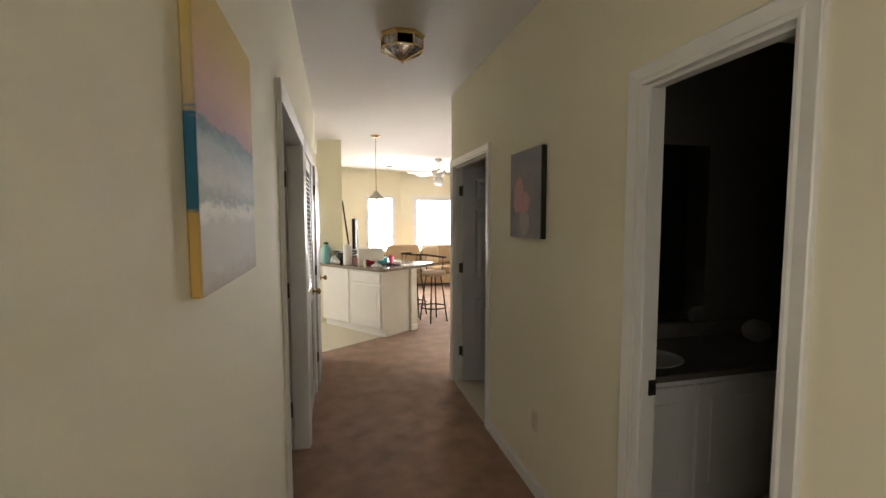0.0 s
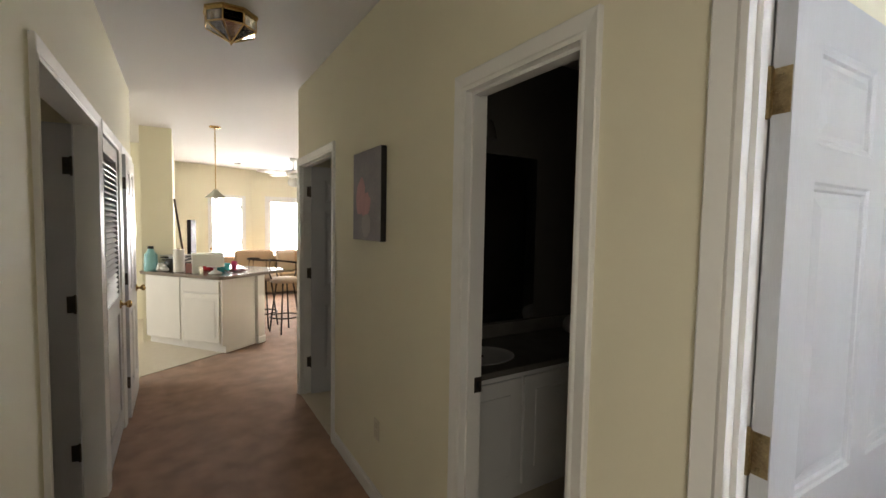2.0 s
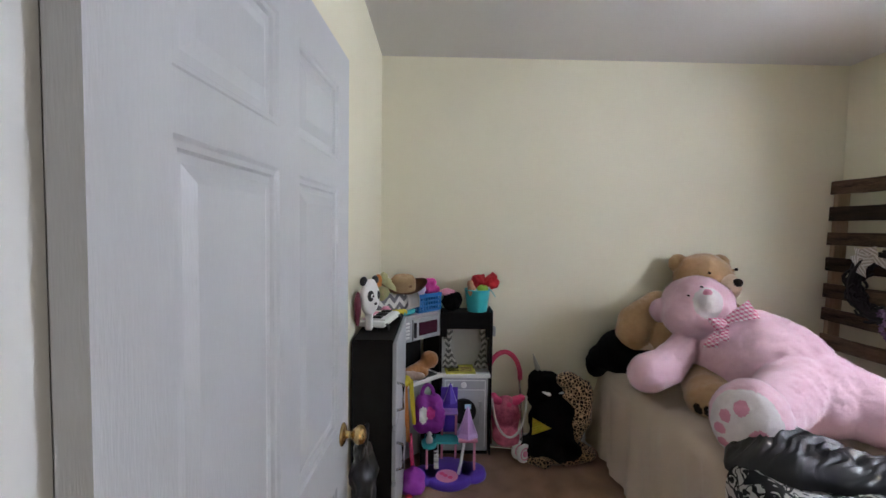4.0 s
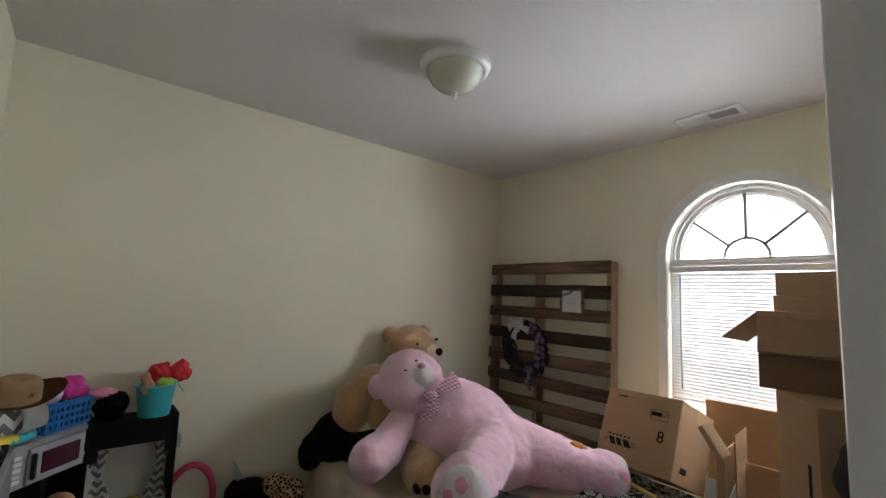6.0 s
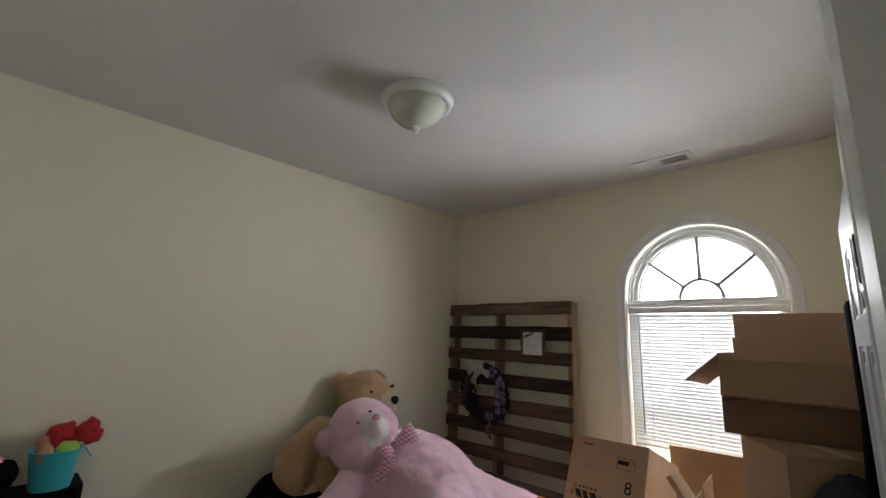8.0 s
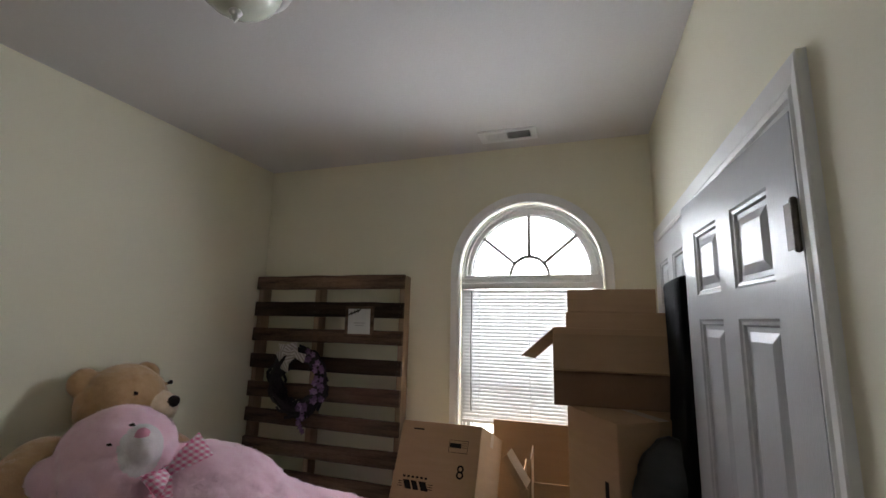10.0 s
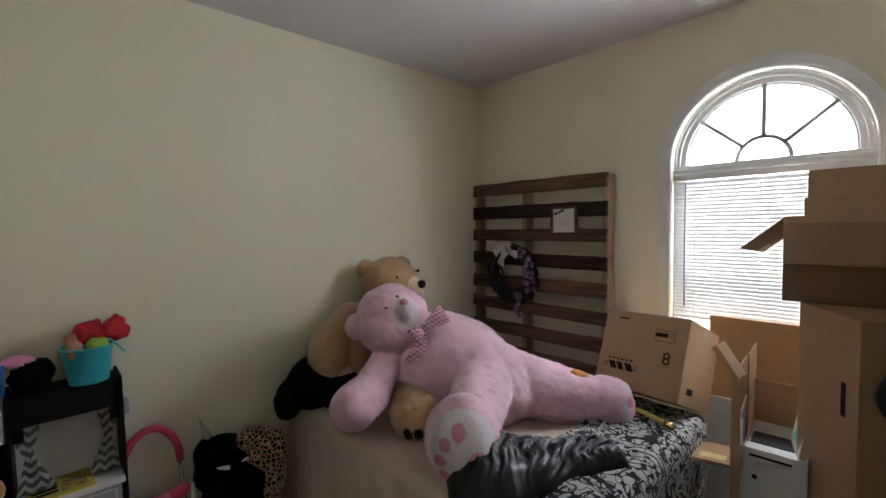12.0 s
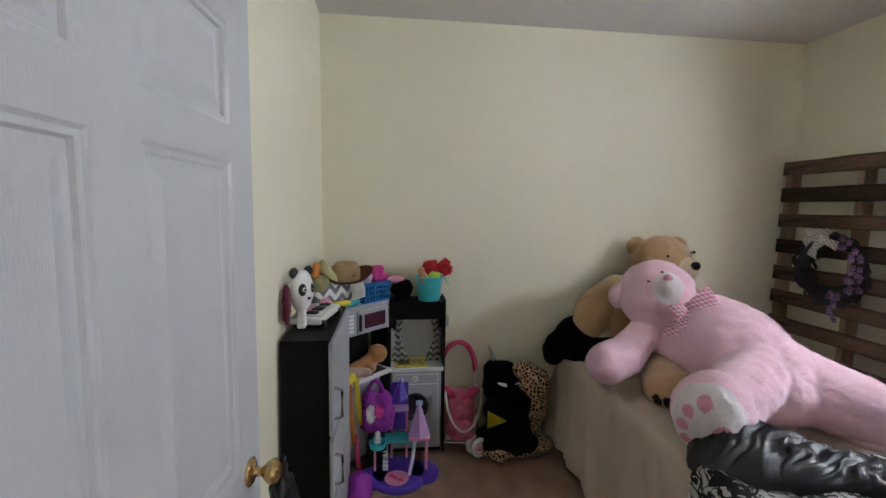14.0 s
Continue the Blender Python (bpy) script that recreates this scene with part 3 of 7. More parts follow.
PINKFUR = surface("pink_plush", (0.93, 0.64, 0.73), (0.87, 0.55, 0.655), 34, 0.95, 0.8, 320, sheen=0.5, fine=0.55)
WHITEFUR = surface("white_plush", (0.80, 0.74, 0.74), (0.68, 0.60, 0.61), 30, 0.95, 0.8, 240, sheen=0.4, fine=0.5)
PADPINK = surface("pink_felt_pad", (0.72, 0.31, 0.42), (0.64, 0.27, 0.37), 40, 0.9, 0.3, 300)
TANFUR = surface("tan_plush", (0.60, 0.38, 0.20), (0.42, 0.25, 0.12), 26, 0.95, 1.0, 260, sheen=0.4, fine=0.55)
PALEFUR = surface("cream_plush", (0.72, 0.56, 0.40), (0.60, 0.45, 0.30), 30, 0.95, 0.8, 240, sheen=0.4)
DARKFELT = surface("dark_brown_felt", (0.030, 0.020, 0.016), (0.018, 0.012, 0.010), 40, 0.7, 0.2, 200)
SHEET = surface("beige_bedsheet", (0.58, 0.475, 0.37), (0.52, 0.425, 0.325), 3, 0.85, 0.25, 350, sheen=0.2)
DAMASK = patterned("black_and_white_scroll_print", (0.012, 0.012, 0.013), (0.72, 0.70, 0.66), scrolls, 0.75, 0.2, 0.2)
SATIN = surface("black_satin", (0.008, 0.008, 0.009), (0.004, 0.004, 0.005), 10, 0.36, 0.2, 70)
BLACKCLOTH = surface("black_fleece", (0.005, 0.005, 0.005), (0.003, 0.003, 0.003), 20, 0.98, 0.6, 200)
LEOPARD = patterned("leopard_print_cloth", (0.014, 0.009, 0.007), (0.58, 0.38, 0.22), spots, 0.85, 0.3, 0.2)
CHEVRON = patterned("grey_chevron_cloth", (0.20, 0.20, 0.22), (0.74, 0.73, 0.71), zigzag(0, 2, 0.042, 0.066), 0.85)
CHEVRON_Y = patterned("grey_chevron_curtain", (0.22, 0.22, 0.21), (0.74, 0.73, 0.70), zigzag(1, 2, 0.022, 0.040), 0.85)
GINGHAM = patterned("pink_gingham_ribbon", (0.86, 0.26, 0.44), (0.98, 0.92, 0.94), checks, 0.6)
PALLET = surface("weathered_pallet_wood", (0.185, 0.120, 0.080), (0.020, 0.013, 0.009), 5, 0.8, 0.7, 45, stretch=(0.6, 6, 6), spread=0.16, per_object=0.7)
PALEWOOD = surface("raw_pine", (0.42, 0.31, 0.21), (0.25, 0.17, 0.11), 6, 0.8, 0.5, 45, stretch=(5, 5, 0.5), spread=0.2)
CARD = surface("brown_cardboard", (0.46, 0.30, 0.175), (0.40, 0.255, 0.145), 5, 0.85, 0.18, 90, stretch=(1, 1, 8))
CARD_IN = surface("cardboard_inside", (0.36, 0.235, 0.135), (0.31, 0.20, 0.115), 5, 0.9, 0.18, 90, stretch=(1, 1, 8))
INK = surface("black_print", (0.020, 0.016, 0.014), None, 30, 0.8)
WHITECARD = surface("white_card", (0.70, 0.70, 0.67), (0.62, 0.62, 0.59), 7, 0.7, 0.1, 90)
WHITE = surface("white_plastic", (0.78, 0.78, 0.77), (0.73, 0.73, 0.72), 20, 0.35)
GREY = surface("silver_grey_board", (0.42, 0.43, 0.45), (0.37, 0.38, 0.40), 10, 0.5, 0.05, 100)
TEAL = surface("turquoise_metal", (0.05, 0.50, 0.56), (0.04, 0.43, 0.49), 12, 0.35, 0.03, 80)
BLUE = surface("blue_plastic", (0.012, 0.15, 0.42), (0.010, 0.12, 0.36), 14, 0.4)
RED = surface("red_cloth", (0.48, 0.012, 0.02), (0.34, 0.008, 0.014), 22, 0.85, 0.5, 150)
PURPLE = surface("purple_cloth", (0.33, 0.03, 0.38), (0.24, 0.02, 0.29), 16, 0.7, 0.3, 120)
MAGENTA = surface("magenta_plush", (0.75, 0.06, 0.36), (0.58, 0.04, 0.27), 25, 0.8, 0.5, 150)
VIOLET = surface("violet_plastic", (0.105, 0.045, 0.46), (0.085, 0.035, 0.39), 10, 0.3)
LILAC = surface("lilac_plastic", (0.50, 0.30, 0.60), (0.44, 0.26, 0.54), 12, 0.4)
PINKPL = surface("pink_plastic", (0.78, 0.30, 0.45), (0.70, 0.25, 0.39), 12, 0.4)
YELLOW = surface("yellow_cloth", (0.78, 0.66, 0.06), (0.66, 0.54, 0.04), 14, 0.8, 0.3, 120)
ORANGE = surface("orange_cloth", (0.66, 0.24, 0.05), (0.52, 0.18, 0.04), 14, 0.8, 0.3, 120)
GREEN = surface("lime_plush", (0.34, 0.60, 0.08), None, 20, 0.8)
STROLLER = surface("pink_print_cloth", (0.74, 0.18, 0.28), (0.52, 0.11, 0.19), 30, 0.8, 0.3, 140, spread=0.1)
HOTPINK = surface("hot_pink_fabric", (0.80, 0.10, 0.24), (0.68, 0.07, 0.19), 15, 0.75, 0.3, 140)
FOAM = surface("raspberry_foam", (0.56, 0.045, 0.11), (0.47, 0.035, 0.09), 18, 0.8, 0.3, 140)
STRAW = surface("tan_felt_hat", (0.36, 0.24, 0.12), (0.27, 0.17, 0.08), 20, 0.9, 0.5, 160)
BROWNHAT = surface("brown_hat_brim", (0.20, 0.085, 0.035), (0.14, 0.06, 0.025), 20, 0.8, 0.4, 160)

# matt cloth, raw board and flat black paint hardly shine
for m in (BLACKCLOTH, LEOPARD, DAMASK, PALLET, PALEWOOD, CARD, CARD_IN, CARPET, DARKWOOD, INK, DARKFELT, CHEVRON, CHEVRON_Y):
    m.node_tree.nodes["Principled BSDF"].inputs["Specular IOR Level"].default_value = 0.12


# ---- soft shapes ----
def world_part(name, bm, mat, parent, label="", smooth=False):
    """A part whose mesh is given in the room's own metres."""
    ob = part(name, bm, mat, parent, label, smooth)
    up = parent.matrix_basis.inverted()
    if parent.parent:
        up = up @ parent.parent.matrix_basis.inverted()
    ob.matrix_parent_inverse = up
    return ob


def egg(c, r, rot=(0, 0, 0), mi=0):
    return (Vector(c), Vector(r if isinstance(r, (tuple, list)) else (r, r, r)), Euler([radians(a) for a in rot]).to_matrix(), mi)


def limb(p, q, r0, r1, mi=0, n=5):
    """A row of balls from p to q."""
    p, q = Vector(p), Vector(q)
    return [egg(p.lerp(q, i / (n - 1)), r0 + (r1 - r0) * i / (n - 1), (0, 0, 0), mi) for i in range(n)]


def aimed(c, direction, r_side, r_along, mi=0, r_other=None):
    """An egg whose long axis points along a direction."""
    q = Vector(direction).to_track_quat("Z", "Y").to_matrix()
    return (Vector(c), Vector((r_side, r_other or r_side, r_along)), q, mi)


def soft_mesh(name, prims, mats, voxel=0.014, smooth=6, rough=0.004, rough_scale=45.0, fold=0.0, fold_scale=6.0, fold_stretch=(1, 1, 1), dyed=()):
    """Overlapping eggs grown together into one stuffed skin, with fur-like relief and folds."""
    bm = bmesh.new()
    for c, r, q, mi in prims:
        s = bmesh.ops.create_icosphere(bm, subdivisions=3, radius=1.0)["verts"]
        bmesh.ops.transform(bm, matrix=Matrix.Translation(c) @ q.to_4x4() @ Matrix.Diagonal((*r, 1)), verts=s)
    tmp = bpy.data.meshes.new("tmp")
    bm.to_mesh(tmp)
    bm.free()
    ob = new("tmp", tmp)
    md = ob.modifiers.new("skin", "REMESH")
    md.mode, md.voxel_size = "VOXEL", voxel
    sm = ob.modifiers.new("soft", "SMOOTH")
    sm.factor, sm.iterations = 0.5, smooth
    dg = bpy.context.evaluated_depsgraph_get()
    me = bpy.data.meshes.new_from_object(ob.evaluated_get(dg))
    bpy.data.objects.remove(ob)
    me.name = name
    k = len(me.vertices)
    co, no = np.empty(k * 3), np.empty(k * 3)
    me.vertices.foreach_get("co", co)
    me.vertex_normals.foreach_get("vector", no)
    co, no = co.reshape(-1, 3), no.reshape(-1, 3)
    push = np.empty(k)
    for i in range(k):
        p = Vector(co[i])
        d = rough * noise.noise(p * rough_scale) + rough * 0.6 * noise.noise(p * rough_scale * 2.3)
        if fold:
            d += fold * noise.noise(Vector((p.x * fold_stretch[0], p.y * fold_stretch[1], p.z * fold_stretch[2])) * fold_scale)
        push[i] = d
    me.vertices.foreach_set("co", (co + no * push[:, None]).ravel())
    me.update()
    me.materials.clear()
    for m in mats:
        me.materials.append(m)
    if len(mats) > 1:
        cs = np.array([c for c, _, _, _ in prims])
        inv = np.array([np.array((q @ Matrix.Diagonal(r)).inverted()) for _, r, q, _ in prims])
        ids = np.array([mi for _, _, _, mi in prims])
        ce = np.array([f.center for f in me.polygons])
        dist = np.stack([np.linalg.norm((ce - cs[i]) @ inv[i].T, axis=1) for i in range(len(prims))])
        pick = ids[dist.argmin(axis=0)].astype(np.int32)
        for c, r, q, mi in dyed:
            f = np.array((q @ Matrix.Diagonal(r)).inverted())
            pick[np.linalg.norm((ce - np.array(c)) @ f.T, axis=1) < 1] = mi
        me.polygons.foreach_set("material_index", pick)
    me.polygons.foreach_set("use_smooth", [True] * len(me.polygons))
    return me


def soft_thing(name, prims, mats, label, category, group="", **kw):
    ob = new(name, soft_mesh(name, prims, mats, **kw))
    return tagged(ob, label, category, group)


def soft_part(name, prims, mats, parent, label="", **kw):
    ob = new(name, soft_mesh(name, prims, mats, **kw))
    ob.parent = parent
    ob.matrix_parent_inverse = parent.matrix_basis.inverted()
    if label:
        ob["label"] = label
    return ob


def draped(bm, x0, x1, y0, y1, height, nx, ny):
    """A cloth sheet: height(x, y) gives (x, y, z)."""
    g = [[bm.verts.new(height(x0 + (x1 - x0) * i / nx, y0 + (y1 - y0) * j / ny)) for j in range(ny + 1)] for i in range(nx + 1)]
    for i in range(nx):
        for j in range(ny):
            bm.faces.new((g[i][j], g[i + 1][j], g[i + 1][j + 1], g[i][j + 1]))
    return bm


# ---- bed ----
BX0, BX1, BY0, BY1, BTOP = 2.80, 4.53, -1.02, 0.27, 0.60
bed = thing("bed", 3.66, -0.37, 0, "low bed covered in a beige sheet and a printed comforter", "bed")
world_part("box_spring", boxes((BX0 + 0.04, BX1 - 0.02, BY0 + 0.04, BY1 - 0.04, 0.06, 0.33), bevel=0.02, seg=2), BLACKCLOTH, bed)
world_part("mattress", boxes((BX0 + 0.02, BX1 - 0.01, BY0 + 0.02, BY1 - 0.02, 0.33, 0.575), bevel=0.04, seg=3), WHITECARD, bed)
for x in (BX0 + 0.10, BX1 - 0.10):
    for y in (BY0 + 0.10, BY1 - 0.10):
        world_part("leg", lathe(bmesh.new(), [(0.02, 0.0), (0.025, 0.07)], 10, Matrix.Translation((x, y, 0))), BLACK, bed)


def sheet_height(u, v):
    """u runs along the bed; v from the far side over the near edge and down to the floor."""
    edge = BY1 + 0.005
    fold = 0.030 * noise.noise(Vector((u * 5.5 + v * 1.5, v * 0.8, 3.1))) + 0.014 * (1 - 2 * abs(noise.noise(Vector((u * 9 + v * 3.0, v * 1.2, 8.0)))))
    if v < edge - 0.05:
        return (u, v, BTOP + 0.012 + 0.5 * fold)
    s = v - (edge - 0.05)
    if s < 0.12:
        a = s / 0.12 * math.pi / 2
        return (u, edge - 0.05 + 0.06 * math.sin(a) + 0.3 * fold, BTOP - 0.045 + 0.057 * math.cos(a) + 0.3 * fold)
    drop = s - 0.12
    swing = 0.5 + drop * 1.6
    return (u + 0.02 * noise.noise(Vector((u * 3, drop * 4, 0))), edge + 0.010 + fold * swing * 1.7 + drop * 0.10, BTOP - 0.045 - drop)


bm = draped(bmesh.new(), 3.02, BX1 + 0.01, -0.60, BY1 + 0.565, sheet_height, 70, 84)
world_part("bedsheet", bm, SHEET, bed, "rumpled beige cotton sheet hanging to the floor", True)


def comforter_height(u, v):
    puff = 0.030 * noise.noise(Vector((u * 4, v * 4, 1.7))) + 0.012 * noise.noise(Vector((u * 11, v * 11, 5.0)))
    x, y, z = u, v, BTOP + 0.050 + puff
    for over, sign, axis in ((BX0 + 0.03 - u, -1, 0), (v - (BY1 - 0.02), 1, 1)):
        if over > 0:
            a = min(over / 0.10, 1.0) * math.pi / 2
            out = 0.05 * math.sin(a) + 0.6 * puff * min(1, over * 6)
            down = 0.06 * (1 - math.cos(a)) + max(over - 0.10, 0)
            if axis == 0:
                x = BX0 + 0.03 - out
            else:
                y = BY1 - 0.02 + out
            z = min(z, BTOP + 0.05 - down + 0.3 * puff)
    return (x, y, z)


bm = draped(bmesh.new(), BX0 - 0.38, 3.17, BY0, BY1 + 0.36, comforter_height, 64, 84)
for f in bm.faces:
    f.smooth = True
bmesh.ops.solidify(bm, geom=bm.faces, thickness=0.02)
world_part("comforter", bm, DAMASK, bed, "black and white scroll-print comforter", True)

# ---- plush bears ----
HEAD = Vector((4.008, -0.074, 1.117))
FACE_X, FACE_Y, FACE_Z = Vector((-0.624, -0.782, 0.0)), Vector((0.120, -0.095, 0.988)), Vector((-0.772, 0.616, 0.156))


def face(u, v, w):
    """A spot on the pink bear's head: across, up and out of its face."""
    return HEAD + FACE_X * u + FACE_Y * v + FACE_Z * w


pink = [egg(HEAD, (0.186, 0.190, 0.172)), egg(face(0.0, -0.06, 0.03), (0.180, 0.180, 0.150)), aimed(face(0.064, 0.020, 0.122), face(0.066, 0.05, 1) - HEAD, 0.066, 0.086, 1, 0.082),
        egg(face(-0.192, -0.052, 0.02), (0.060, 0.050, 0.072)), egg((4.20, -0.20, 1.17), (0.055, 0.065, 0.055)),
        aimed((3.80, -0.29, 0.850), (-0.5, -0.35, -0.18), 0.27, 0.36), egg((3.62, -0.38, 0.770), (0.27, 0.26, 0.215))]
pink += limb((3.95, -0.02, 0.935), (3.88, 0.17, 0.80), 0.084, 0.096, 0, 12) + limb((3.88, 0.17, 0.80), (3.855, 0.275, 0.775), 0.098, 0.102, 0, 8) + [egg((3.855, 0.280, 0.765), (0.112, 0.102, 0.096))]
pink += limb((4.02, -0.48, 0.93), (4.15, -0.62, 0.78), 0.105, 0.115, 0, 4)
pink += limb((3.54, -0.27, 0.82), (3.345, 0.06, 0.745), 0.148, 0.118, 0, 16)
SOLE = Vector((-0.64, 0.72, 0.10)).normalized()
FOOT = Vector((3.290, 0.152, 0.752))
pink += [aimed(FOOT + Vector((0.046, -0.052, 0.004)), SOLE, 0.150, 0.125, 0, 0.168), aimed(FOOT, SOLE, 0.128, 0.080, 1, 0.146)]
pink += limb((3.52, -0.46, 0.78), (3.19, -0.69, 0.700), 0.165, 0.118, 0, 16)
pink += [egg((3.145, -0.725, 0.700), (0.138, 0.126, 0.128)), aimed((3.085, -0.750, 0.695), (-1, -0.35, 0.0), 0.112, 0.068, 1)]
# pads of the near sole and of the other foot
dyed = [aimed(face(0.064, 0.018, 0.16), face(0.066, 0.03, 1) - HEAD, 0.070, 0.10, 1, 0.088), egg(face(0.062, 0.078, 0.192), (0.024, 0.024, 0.022), (0, 0, 0), 2)]
side = SOLE.cross(Vector((0, 0, 1))).normalized()
rise = side.cross(SOLE).normalized()
centre = FOOT + SOLE * 0.075
pads = [((0.058, 0.030), 0.023, 0.026), ((0.006, 0.075), 0.027, 0.031), ((0.076, -0.028), 0.025, 0.022), ((0.062, -0.080), 0.024, 0.018), ((-0.062, -0.038), 0.038, 0.050)]
for (u, v), ru, rv in pads:
    c = centre + side * u + rise * v - SOLE * (0.012 + 0.9 * (u * u + v * v))
    q = Matrix((side, rise, SOLE)).transposed()
    dyed.append((c, Vector((ru, rv, 0.07)), q, 3))
for dy, dz in ((0.055, 0.04), (0.03, -0.045), (-0.035, 0.03)):
    dyed.append(aimed((3.030, -0.770 + dy, 0.695 + dz), (-1, -0.35, 0), 0.024, 0.05, 3))
pink += [egg(face(0.062, 0.076, 0.188), (0.019, 0.019, 0.015), (0, 0, 0), 2)]
pink += [egg(face(u, v, w), 0.0085, (0, 0, 0), 4) for u, v, w in ((-0.026, 0.046, 0.172), (0.030, 0.104, 0.144))]


def furred(me, count, length, width, lay, seed, keep=(0, 1)):
    """Adds tapered tufts of pile to a stuffed skin, lying along one way and clumped by noise."""
    rng = np.random.default_rng(seed)
    k, m = len(me.vertices), len(me.polygons)
    co, no = np.empty(k * 3), np.empty(k * 3)
    me.vertices.foreach_get("co", co)
    me.vertex_normals.foreach_get("vector", no)
    co, no = co.reshape(-1, 3), no.reshape(-1, 3)
    mat, size = np.empty(m, np.int32), np.empty(m)
    me.polygons.foreach_get("material_index", mat)
    me.polygons.foreach_get("area", size)
    weight = size * np.isin(mat, keep)
    faces = [tuple(p.vertices) for p in me.polygons]
    pick = rng.choice(m, count, p=weight / weight.sum())
    new_mat = mat[pick]
    base = np.array([co[list(faces[i])].mean(axis=0) for i in pick]) + rng.normal(0, 0.002, (count, 3))
    n = np.array([no[faces[i][0]] for i in pick])
    clump = np.array([noise.noise_vector(Vector(p) * 16) for p in base])
    d = n * 0.30 + np.array(lay) * 0.5 + clump * 0.60 + rng.normal(0, 0.14, (count, 3))
    d /= np.linalg.norm(d, axis=1)[:, None]
    d -= n * np.clip((d * n).sum(axis=1) - 0.35, 0, None)[:, None]
    d += n * np.clip(0.12 - (d * n).sum(axis=1), 0, None)[:, None]
    across = np.cross(d, n + rng.normal(0, 0.1, (count, 3)))
    across /= np.linalg.norm(across, axis=1)[:, None] + 1e-6
    ln = length * rng.uniform(0.6, 1.25, (count, 1))
    root = base - n * 0.002
    blades = np.stack([root - across * width, root + across * width, root + d * ln], axis=1).reshape(-1, 3)
    bent = n + 0.25 * d + 0.34 * clump
    bent /= np.linalg.norm(bent, axis=1)[:, None]
    out = bpy.data.meshes.new(me.name)
    ids = np.arange(count * 3).reshape(-1, 3) + k
    out.from_pydata(np.concatenate([co, blades]).tolist(), [], faces + [tuple(t) for t in ids.tolist()])
    for mm in me.materials:
        out.materials.append(mm)
    out.polygons.foreach_set("material_index", np.concatenate([mat, new_mat]).astype(np.int32))
    out.polygons.foreach_set("use_smooth", [True] * len(out.polygons))
    out.update()
    out.normals_split_custom_set_from_vertices(np.concatenate([no, np.repeat(bent, 3, axis=0)]).tolist())
    return out


bear = soft_thing("teddy_bear", pink, [PINKFUR, WHITEFUR, PADPINK, PADPINK, DARKFELT], "huge pink plush teddy bear lying back on the bed", "teddy bear",
                  "plush bears on the bed", voxel=0.0070, smooth=7, rough=0.0026, rough_scale=30, fold=0.007, fold_scale=13, dyed=dyed)
bear.data = furred(bear.data, 100000, 0.0150, 0.0017, (-0.3, 0.1, -0.5), 3, (0,))

tan = [egg((4.385, -0.335, 1.225), (0.165, 0.185, 0.175)), egg((4.36, -0.345, 1.16), (0.160, 0.175, 0.140)), egg((4.455, -0.205, 1.325), (0.045, 0.060, 0.068)), egg((4.47, -0.50, 1.33), (0.05, 0.06, 0.06)),
       aimed((4.255, -0.405, 1.195), (-0.80, -0.35, 0.25), 0.080, 0.090, 1), aimed((4.178, -0.425, 1.232), (-0.3, 0.9, 0), 0.026, 0.034, 2),
       egg((4.30, -0.16, 0.86), (0.235, 0.27, 0.27)), egg((4.30, -0.42, 0.85), (0.22, 0.25, 0.25))]
tan += limb((4.37, -0.04, 1.02), (4.33, 0.11, 0.94), 0.125, 0.130, 0, 5) + [egg((4.31, 0.145, 0.895), (0.125, 0.112, 0.135)), egg((4.24, 0.09, 0.79), (0.06, 0.06, 0.06), (0, 0, 0), 1)]
tan += limb((4.05, -0.14, 0.72), (3.74, 0.010, 0.695), 0.12, 0.118, 0, 9) + [egg((3.700, 0.020, 0.690), (0.120, 0.124, 0.108))]
tan_dyed = [egg(p, (0.024, 0.024, 0.030), (0, 0, 0), 2) for p in ((3.650, 0.124, 0.662), (3.612, 0.094, 0.664), (3.588, 0.050, 0.668), (3.582, 0.004, 0.674))]
tan += [egg((4.245, -0.285, 1.280), 0.013, (0, 0, 0), 2), egg((4.270, -0.475, 1.305), 0.013, (0, 0, 0), 2)]
bear = soft_thing("teddy_bear", tan, [TANFUR, PALEFUR, DARKFELT], "large tan plush teddy bear sitting against the wall", "teddy bear",
                  "plush bears on the bed", voxel=0.0080, smooth=6, rough=0.0028, rough_scale=34, fold=0.006, fold_scale=11, dyed=tan_dyed)
bear.data = furred(bear.data, 50000, 0.0150, 0.0017, (-0.2, 0.1, -0.7), 4)


def ribbon(parent, name, centre, half):
    """A strip of cloth along a line of points, with a half-width vector at each."""
    bm = bmesh.new()
    rows = [[bm.verts.new(c - h), bm.verts.new(c), bm.verts.new(c + h)] for c, h in zip(centre, half)]
    for r, q in zip(rows, rows[1:]):
        for k in (0, 1):
            bm.faces.new((r[k], r[k + 1], q[k + 1], q[k]))
    bmesh.ops.solidify(bm, geom=bm.faces, thickness=0.0025)
    world_part(name, bm, GINGHAM, parent)


def outside(u, v):
    """The spot of the bear's coat that lies under a point of its face plane."""
    w = 0.5
    while w > 0.0:
        p = face(u, v, w)
        if any((Matrix.Diagonal([1 / c for c in r]) @ q.transposed() @ (p - m)).length < 1.0 for m, r, q, _ in pink):
            break
        w -= 0.004
    return w


